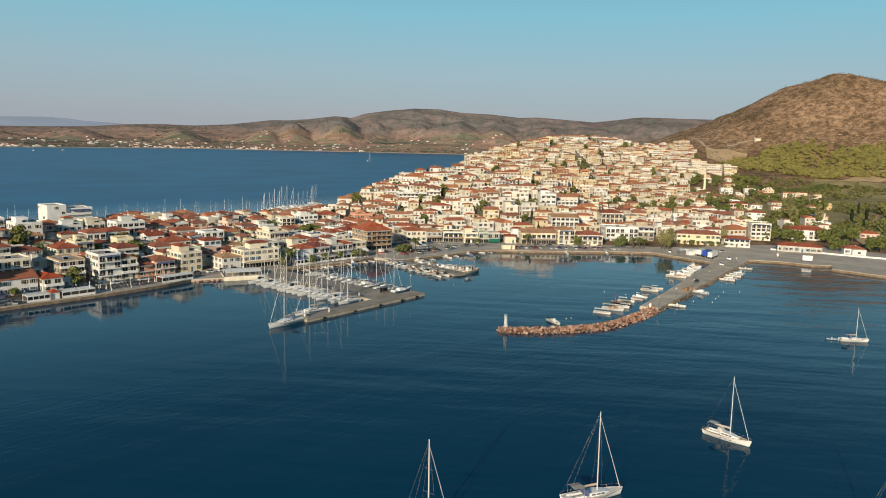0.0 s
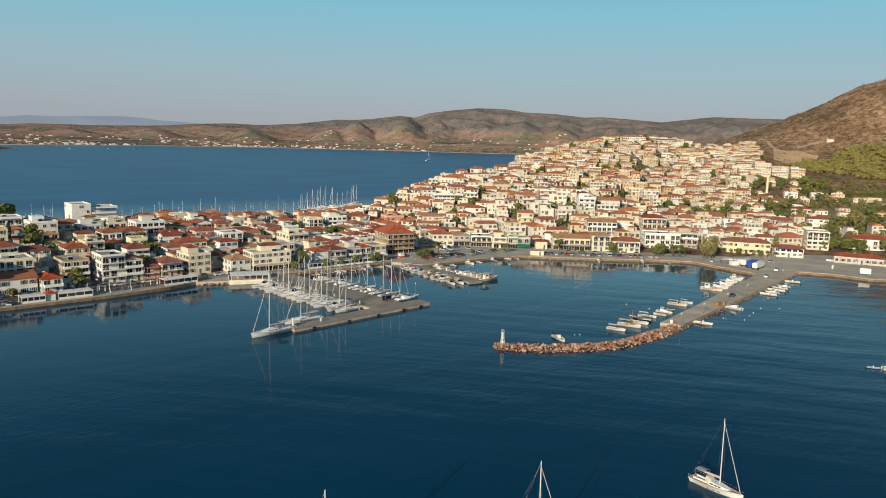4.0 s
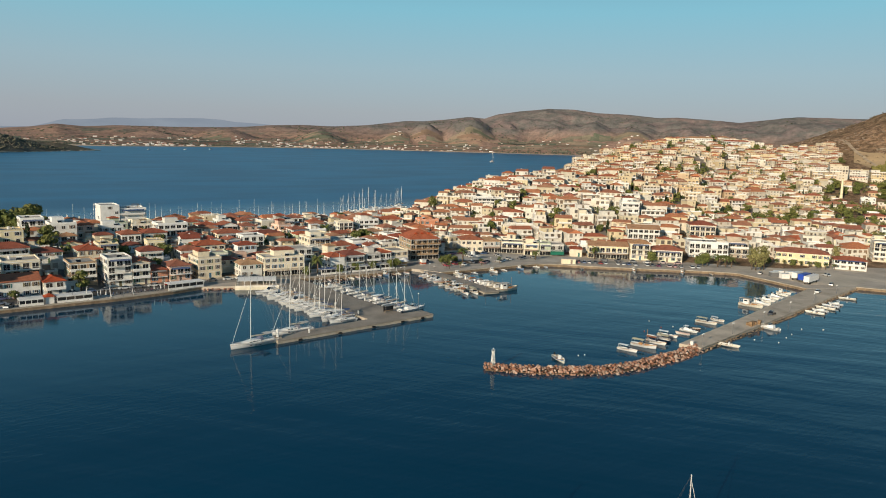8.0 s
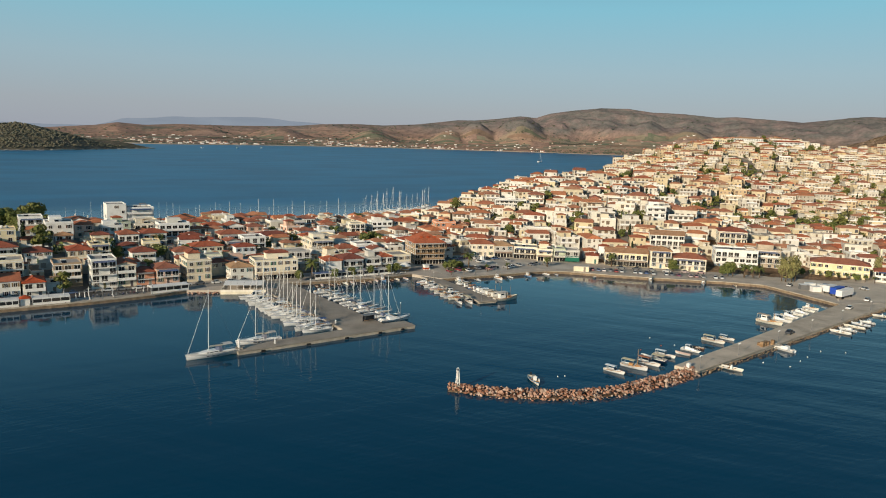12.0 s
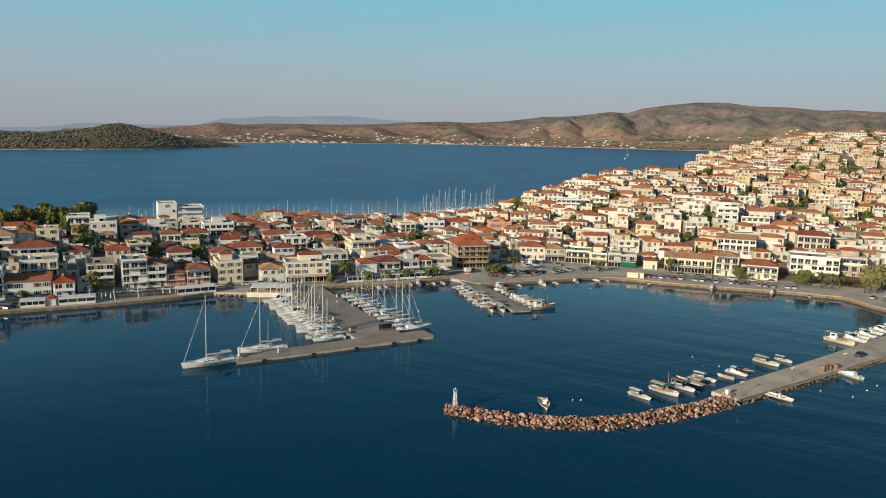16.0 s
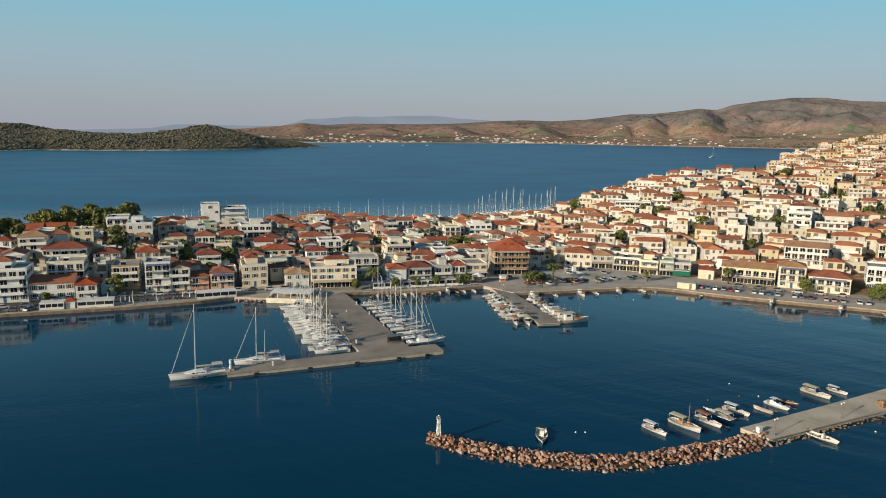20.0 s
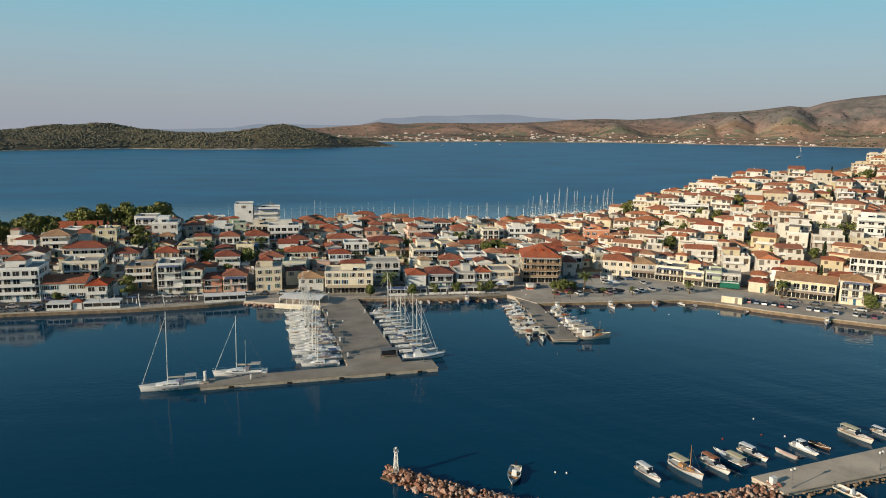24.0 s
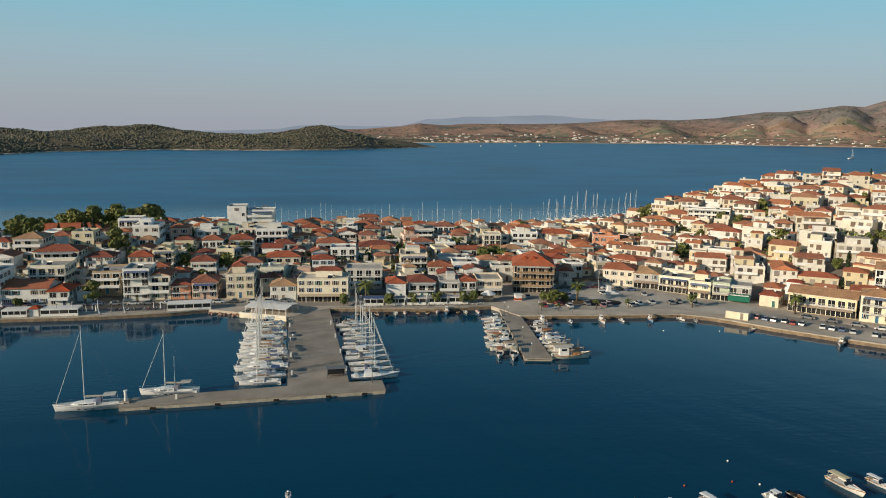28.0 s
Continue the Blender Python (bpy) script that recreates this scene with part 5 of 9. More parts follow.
def mast_caique_kit(L):
    """A double-ended wooden boat with a stout mast and an awning aft."""
    kit = [q for q in caique_kit(L, 7) if q[0] not in ("wheelhouse", "side_window", "front_window", "awning", "mast")]
    B, free = L * 0.34, 0.115 * L
    kit.append(("engine_box", Build().box(-0.18 * L, -B * 0.18, free - 0.15, -0.02 * L, B * 0.18, free + 0.5, (0.05, 0.05)).mesh("engine_box", M["boat_wood"]), ""))
    kit.append(("mast", Build().rod((0.14 * L, 0, free - 0.2), (0.13 * L, 0, free + 0.62 * L), 0.11, 0.06, 6).mesh("caique_tall_mast", M["boat_wood"]), ""))
    for sgn in (-1, 1):
        kit.append(("shroud", Build().rod((0.1 * L, sgn * B * 0.42, free), (0.132 * L, 0, free + 0.56 * L), 0.015, n=3).mesh("caique_shroud", M["steel"]), ""))
    kit.append(("forestay", Build().rod((0.48 * L, 0, free * 1.4), (0.132 * L, 0, free + 0.58 * L), 0.015, n=3).mesh("caique_stay", M["steel"]), ""))
    canopy_on(kit, L, B, free, -0.44, 0.04, 1.5, M["cream_canvas"])
    return kit


def covered_kit(L):
    """A small open boat under a drum-tight cover."""
    B, free = L * 0.36, 0.10 * L
    hull, rings = hull_mesh("covered_hull", L, B, free, M["boat_paint"], fine=2.3, stern=0.85, sheer=0.4, draft=0.18, bowrake=0.4)
    rows = [[(r[0][0], r[0][1] * 1.03, r[0][2] - 0.06), (r[0][0], r[0][1] * 0.5, r[0][2] + 0.25), (r[0][0], 0, r[0][2] + 0.36), (r[6][0], r[6][1] * 0.5, r[6][2] + 0.25), (r[6][0], r[6][1] * 1.03, r[6][2] - 0.06)] for r in rings]
    return [("hull", hull, ""), ("cover", Build().loft(rows, cap=True).mesh("boat_cover", M["dusty_cover"], True), ""),
            ("outboard", Build().box(-0.56 * L, -0.14, free - 0.05, -0.49 * L, 0.14, free + 0.5, (0.05, 0.04)).rod((-0.52 * L, 0, free), (-0.52 * L, 0, -0.3), 0.05, n=5).mesh("covered_motor", M["rubber"]), "")]


def rowing_kit(L):
    B, free = L * 0.33, 0.105 * L
    hull, rings = hull_mesh("rowing_hull", L, B, free, M["dark_wood"], fine=2.1, stern=0.7, sheer=0.5, draft=0.2, bowrake=0.35)
    kit = [("hull", hull, ""), ("floor", deck_mesh("rowing_floor", rings, M["boat_wood"], 0.3), ""), ("gunwale", strip_mesh("rowing_gunwale", rings, 0.88, 1.05, M["boat_paint"], 1.03), "")]
    for x in (-0.25, -0.02, 0.2):
        kit.append(("thwart", Build().box(x * L - 0.12, -B * 0.42, free - 0.18, x * L + 0.12, B * 0.42, free - 0.1).mesh("rowing_thwart", M["boat_wood"]), ""))
    return kit


KITS = {"launch": [launch_kit(7.4, M["gel"], M["gel"])], "rust_launch": [launch_kit(7.0, M["gel"], M["rust_canvas"])], "navy_launch": [launch_kit(9.2, M["navy_hull"], M["cream_canvas"], True, True)], "tan_launch": [launch_kit(8.4, M["boat_paint"], M["cream_canvas"])],
        "mast_caique": [mast_caique_kit(8.6)], "covered": [covered_kit(4.8)], "rowing": [rowing_kit(4.9)], "yacht": [sailboat_kit(13.0, 1), sailboat_kit(12.0, 2, 1.38), sailboat_kit(10.5, 3, 1.30)], "big_yacht": [sailboat_kit(14.4, 4, 1.355)], "ketch": [sailboat_kit(13.2, 5, 1.2, True)],
        "cruiser": [motorboat_kit(9.0, 1), motorboat_kit(7.0, 2), motorboat_kit(11.5, 3)], "caique": [caique_kit(8.0, 1), caique_kit(6.6, 2)], "dinghy": [dinghy_kit(5.2, 1), dinghy_kit(4.4, 2)]}
SPECIAL = ("launch", "rust_launch", "navy_launch", "tan_launch", "mast_caique", "covered", "rowing")
BOAT_WORDS = {"launch": ("launch", "white launch with a white canopy over the cockpit", "motorboat"), "rust_launch": ("launch", "white launch with a rust-coloured awning aft", "motorboat"), "navy_launch": ("launch", "navy-hulled launch with a cream canvas canopy", "motorboat"), "tan_launch": ("launch", "painted excursion launch with a tan canvas awning", "motorboat"),
              "mast_caique": ("wooden_caique", "cream wooden caique with a stout mast and awning", "fishing boat"), "covered": ("dinghy", "small boat under a dusty pink cover", "dinghy"), "rowing": ("rowing_boat", "dark wooden rowing boat with pale gunwale", "rowing boat"), "yacht": ("sailing_yacht", "white sailing yacht with furled sails and tall mast", "sailboat"), "big_yacht": ("sailing_yacht", "large white sailing yacht with dark hull portlights, moored at the pier end", "sailboat"),
              "ketch": ("ketch", "white two-masted ketch moored behind the pier", "sailboat"), "cruiser": ("motor_cruiser", "white motor cruiser with hard top and dark windscreen", "motorboat"),
              "caique": ("fishing_boat", "painted wooden fishing boat with wheelhouse and awning", "fishing boat"), "dinghy": ("dinghy", "small open boat with outboard motor", "dinghy")}
brng = random.Random(21)


def boat(kind, x, y, heading, which=None, s=1.0, group="boats in the harbour", label="", skip=(), tall=1.0):
    """heading: degrees counter-clockwise from +x that the bow points to."""
    nm, lab, cat = BOAT_WORDS[kind]
    ob = root(nm, pose(x, y, 0, 0, 0, heading) @ Matrix.Diagonal((s, s, s * tall, 1)), label or lab, cat, group)
    kit = KITS[kind][brng.randrange(len(KITS[kind])) if which is None else which]
    for pn, me, pl in kit:
        if pn in skip or (pn in ("bimini", "sprayhood", "awning", "hard_top", "console") and label == "" and brng.random() < 0.35):
            continue
        part(pn, me, ob, None, pl)
    return ob


# ---------------------------------------------------------------- cars
def car_kit(L, W, H, van=False):
    body, cab = Build(), Build()
    prof = [(-L / 2, 0.45), (-L / 2 + 0.1, 0.85), (-L * 0.2, 0.92), (L * 0.2, 0.90), (L / 2 - 0.15, 0.72), (L / 2, 0.45)]
    body.loft([[(x, -W / 2, 0.28), (x, -W / 2, h), (x, W / 2, h), (x, W / 2, 0.28)] for x, h in prof], close=True)
    xs_ = (-L * 0.46, -L * 0.40, L * 0.22, L * 0.38) if van else (-L * 0.40, -L * 0.26, L * 0.10, L * 0.26)
    cab.loft([[(x, -W * 0.46, 0.86), (x, -W * k, h), (x, W * k, h), (x, W * 0.46, 0.86)] for x, h, k in ((xs_[0], 0.9, 0.45), (xs_[1], H - 0.06, 0.38), (xs_[2], H, 0.38), (xs_[3], 0.9, 0.45))], close=True)
    body.box(xs_[1], -W * 0.38, H - 0.05, xs_[2], W * 0.38, H + 0.03, (0.1, 0.06))
    wheel = Build().rod((0, -0.1, 0), (0, 0.1, 0), 0.31, n=10)
    return body.mesh("car_body", M["car_paint"]), cab.mesh("car_cabin", M["car_paint"] if van else M["dark_glass"]), wheel.mesh("car_wheel", M["rubber"]), [(-L * 0.31, -W / 2 + 0.06), (-L * 0.31, W / 2 - 0.06), (L * 0.31, -W / 2 + 0.06), (L * 0.31, W / 2 - 0.06)]


CARS = [car_kit(4.2, 1.75, 1.45), car_kit(3.9, 1.7, 1.5), car_kit(4.6, 1.8, 1.42), car_kit(4.9, 1.9, 2.0, True)]
crng = random.Random(8)


def car(x, y, heading, which=None, z=None, label="parked car with tinted windows"):
    k = crng.choice((0, 0, 1, 1, 2)) if which is None else which
    z = QZ + 0.02 if z is None else z
    ob = root("van" if k == 3 else "car", pose(x, y, z, 0, 0, heading), label, "van" if k == 3 else "car", "parked cars on the waterfront")
    bodym, cabm, wheelm, at = CARS[k]
    part("body", bodym, ob)
    part("cabin", cabm, ob)
    for wx_, wy_ in at:
        part("wheel", wheelm, ob, pose(wx_, wy_, 0.31))
    return ob


# ---------------------------------------------------------------- houses
def multi_mesh(name, groups):
    """One mesh of several builds, each with a material of its own."""
    me = bpy.data.meshes.new(name)
    v, f, mi = [], [], []
    for k, (bd, mat) in enumerate(groups):
        n = len(v)
        v += bd.v
        f += [tuple(i + n for i in q) for q in bd.f]
        mi += [k] * len(bd.f)
        me.materials.append(mat)
    me.from_pydata(v, [], f)
    me.polygons.foreach_set("material_index", mi)
    me.update()
    return me


def profile_mesh(name, steps, z0, z1, back=0.02):
    """One solid from a stepped outline across a wall that faces -y: steps of (x from, x to, how proud, material)."""
    v, f, mi, mats = [], [], [], []
    line = []
    for xa, xb, pr, mat in steps:
        if mat not in mats:
            mats.append(mat)
        line += [(xa, -pr, mats.index(mat)), (xb, -pr, mats.index(mat))]
    n = len(line)
    for z in (z0, z1):
        v += [(x, y, z) for x, y, _ in line] + [(x, back, z) for x, _, _ in line]
    for k in range(n - 1):
        f.append((k, k + 1, 2 * n + k + 1, 2 * n + k))
        mi.append(line[k][2])
        f.append((k + 1, k, n + k, n + k + 1))
        f.append((2 * n + k, 2 * n + k + 1, 3 * n + k + 1, 3 * n + k))
        mi += [line[k][2]] * 2
    f += [(0, 2 * n, 3 * n, n), (n - 1, 2 * n - 1, 4 * n - 1, 3 * n - 1)]
    mi += [line[0][2], line[-1][2]]
    me = bpy.data.meshes.new(name)
    me.from_pydata(v, [], f)
    for mat in mats:
        me.materials.append(M[mat])
    me.polygons.foreach_set("material_index", mi)
    me.update()
    return me


def window_mesh(name, w, h, shutters=True):
    """Two-leaf window with a surround, a projecting sill and, where they have them, open shutters."""
    t = 0.11
    core = [(-w / 2 - t, -w / 2, 0.07, "trim"), (-w / 2, -0.04, 0.012, "glass"), (-0.04, 0.04, 0.045, "trim"), (0.04, w / 2, 0.012, "glass"), (w / 2, w / 2 + t, 0.07, "trim")]
    if shutters:
        core = [(-w - 0.06, -w / 2 - t, 0.09, "shutter")] + core + [(w / 2 + t, w + 0.06, 0.09, "shutter")]
    me = profile_mesh(name, core, 0, h)
    v, f = [tuple(q.co) for q in me.vertices], [tuple(q.vertices) for q in me.polygons]
    mi, mats = [q.material_index for q in me.polygons], list(me.materials)
    rim = Build().box(-w / 2 - t - 0.04, -0.16, -0.09, w / 2 + t + 0.04, 0.01, -0.002).box(-w / 2 - t, -0.075, h + 0.002, w / 2 + t, 0.01, h + t)
    n = len(v)
    f += [tuple(i + n for i in q) for q in rim.f]
    out = mesh_of(name, v + rim.v, f, mats[0])
    for m in mats[1:]:
        out.materials.append(m)
    out.polygons.foreach_set("material_index", mi + [mats.index(M["trim"])] * len(rim.f))
    out.update()
    return out


WIN = [window_mesh("window_shuttered", 1.1, 1.45), window_mesh("window_plain", 1.35, 1.35, False), window_mesh("balcony_door", 2.1, 2.2, False), window_mesh("tall_window", 0.9, 1.65, True)]
SHOP = profile_mesh("shop_front", [(-1.5, -1.4, 0.06, "trim"), (-1.4, -0.04, 0.015, "glass"), (-0.04, 0.04, 0.05, "trim"), (0.04, 1.4, 0.015, "glass"), (1.4, 1.5, 0.06, "trim")], 0, 2.5)
DOOR = profile_mesh("house_door", [(-0.58, -0.5, 0.05, "trim"), (-0.5, 0.5, 0.03, "shutter"), (0.5, 0.58, 0.05, "trim")], 0, 2.2)
CHIMNEY = Build().box(-0.3, -0.3, -1.2, 0.3, 0.3, 0.9).box(-0.38, -0.38, 0.9, 0.38, 0.38, 1.0).box(-0.22, -0.22, 1.0, 0.22, 0.22, 1.2).mesh("chimney", M["trim"])
HEATER = multi_mesh("solar_heater", [(Build().add([(-0.9, -0.6, 0.1), (0.9, -0.6, 0.1), (0.9, 0.5, 1.05), (-0.9, 0.5, 1.05), (-0.9, -0.55, 0.03), (0.9, -0.55, 0.03), (0.9, 0.55, 0.98), (-0.9, 0.55, 0.98)], [(0, 1, 2, 3), (7, 6, 5, 4), (0, 4, 5, 1), (1, 5, 6, 2), (2, 6, 7, 3), (3, 7, 4, 0)]), M["dark_glass"]), (Build().rod((-1.0, 0.6, 1.15), (1.0, 0.6, 1.15), 0.28, n=8).rod((-0.8, 0.6, 0), (-0.8, 0.6, 1), 0.03, n=4).rod((0.8, 0.6, 0), (0.8, 0.6, 1), 0.03, n=4), M["alu"])])


def roof_mesh(kind, w, d, mat, over=0.45, pitch=0.36):
    """Tiled roof over a w x d plan, z = 0 at the wall top."""
    a, c, t = w / 2 + over, d / 2 + over, 0.16
    bd = Build()
    rise = min(a, c) * pitch
    if kind == "gable":
        rise = c * pitch
        if w >= d:
            bd.add([(-a, -c, 0), (a, -c, 0), (a, 0, rise), (-a, 0, rise), (a, c, 0), (-a, c, 0), (-a, -c, t), (a, -c, t), (a, 0, rise + t), (-a, 0, rise + t), (a, c, t), (-a, c, t)],
                   [(6, 7, 8, 9), (9, 8, 10, 11), (0, 3, 2, 1), (3, 5, 4, 2), (0, 1, 7, 6), (4, 5, 11, 10), (0, 6, 9, 3), (3, 9, 11, 5), (1, 2, 8, 7), (2, 4, 10, 8)])
        else:
            rise = a * pitch
            bd.add([(-a, -c, 0), (-a, c, 0), (0, c, rise), (0, -c, rise), (a, c, 0), (a, -c, 0), (-a, -c, t), (-a, c, t), (0, c, rise + t), (0, -c, rise + t), (a, c, t), (a, -c, t)],
                   [(9, 8, 7, 6), (11, 10, 8, 9), (1, 2, 3, 0), (2, 4, 5, 3), (6, 7, 1, 0), (10, 11, 5, 4), (3, 9, 6, 0), (5, 11, 9, 3), (7, 8, 2, 1), (8, 10, 4, 2)])
    else:
        if w >= d:
            r = [(-(a - c), 0, rise), (a - c, 0, rise)]
        else:
            r = [(0, -(c - a), rise), (0, c - a, rise)]
        e = [(-a, -c, 0), (a, -c, 0), (a, c, 0), (-a, c, 0)]
        up = [(x, y, z + t) for x, y, z in e + r]
        bd.add(e + up, [(3, 2, 1, 0), (0, 1, 5, 4), (1, 2, 6, 5), (2, 3, 7, 6), (3, 0, 4, 7)])
        if w >= d:
            bd.f += [(4, 5, 9, 8), (5, 6, 9), (6, 7, 8, 9), (7, 4, 8)]
        else:
            bd.f += [(4, 5, 8), (5, 6, 9, 8), (6, 7, 9), (7, 4, 8, 9)]
    # ridge and hip tiles
    if kind == "gable":
        caps = [((-a, 0, rise + t), (a, 0, rise + t))] if w >= d else [((0, -c, rise + t), (0, c, rise + t))]
    else:
        up = [(-a, -c, t), (a, -c, t), (a, c, t), (-a, c, t)]
        r0, r1 = [(q[0], q[1], q[2] + t) for q in r]
        caps = [(r0, r1)] + ([(up[0], r0), (up[3], r0), (up[1], r1), (up[2], r1)] if w >= d else [(up[0], r0), (up[1], r0), (up[2], r1), (up[3], r1)])
    for p0, p1 in caps:
        if (Vector(p1) - Vector(p0)).length > 0.4:
            bd.rod(p0, p1, 0.12, n=5)
    return bd.mesh("tiled_roof", mat), rise


def balcony_mesh(w, deep=1.2, solid=False, timber=False):
    if timber:
        rl = Build().box(-w / 2, -deep, 0.85, w / 2, -deep + 0.08, 0.97).box(-w / 2, -deep + 0.02, 0.1, w / 2, -deep + 0.06, 0.7)
        for k in range(7):
            x = -w / 2 + 0.08 + (w - 0.16) * k / 6
            rl.box(x - 0.08, -deep, 0, x + 0.08, -deep + 0.12, 2.5)
        return Build().box(-w / 2, -deep, -0.2, w / 2, 0, 0).mesh("gallery", M["slab"]), rl.mesh("gallery_railing", M["wood"])
    if solid:
        rl = Build().box(-w / 2, -deep, 0, w / 2, -deep + 0.1, 0.95).box(-w / 2, -deep + 0.1, 0, -w / 2 + 0.1, 0, 0.95).box(w / 2 - 0.1, -deep + 0.1, 0, w / 2, 0, 0.95)
        return Build().box(-w / 2, -deep, -0.18, w / 2, 0, 0).mesh("balcony", M["trim"]), rl.mesh("balcony_parapet", M["trim"])
    rl = Build().box(-w / 2, -deep, 0.9, w / 2, -deep + 0.05, 0.96).box(-w / 2, -deep, 0.9, -w / 2 + 0.05, 0, 0.96).box(w / 2 - 0.05, -deep, 0.9, w / 2, 0, 0.96)
    n = max(2, int(w / 0.5))
    for k in range(n + 1):
        x = -w / 2 + 0.025 + (w - 0.05) * k / n
        rl.box(x - 0.02, -deep, 0, x + 0.02, -deep + 0.04, 0.9)
    return Build().box(-w / 2, -deep, -0.18, w / 2, 0, 0).mesh("balcony", M["trim"]), rl.mesh("balcony_railing", M["steel"] if random.random() < 0.5 else M["trim"])


def banded_wall(w, d, steps, mat):
    """A house body as one solid: steps of (from z, to z, how proud, whether it is a trim band)."""
    rings, kinds = [], []
    for za, zb, out, band in steps:
        for zz in (za, zb):
            a, c = w / 2 + out, d / 2 + out
            rings.append([(-a, -c, zz), (a, -c, zz), (a, c, zz), (-a, c, zz)])
            kinds.append(band)
    bd = Build().loft(rings, close=True)
    me = bd.mesh("house_wall", mat)
    me.materials.append(M["trim"])
    idx = [max(kinds[k], kinds[k + 1]) for k in range(len(rings) - 1) for _ in range(4)] + [0, 0]
    me.polygons.foreach_set("material_index", idx)
    me.update()
    return me


HOUSES = []
WALL_WORDS = {"white": "whitewashed", "cream": "cream-coloured", "yellow": "ochre-yellow", "pink": "pink-washed", "grey": "grey rendered", "stone": "stone-built", "green": "pale green", "ochre": "unpainted ochre", "salmon": "salmon-orange"}
M["salmon"] = surface("salmon_stucco", [(0.66, 0.27, 0.15), (0.70, 0.32, 0.19)], 0.35, 6, stain=0.16)
M["green"] = surface("green_stucco", [(0.50, 0.56, 0.40), (0.56, 0.58, 0.46)], 0.35, 6, stain=0.16)
M["ochre"] = surface("bare_render", [(0.42, 0.30, 0.19), (0.48, 0.36, 0.24)], 0.35, 6, stain=0.25)
hrng = random.Random(77)


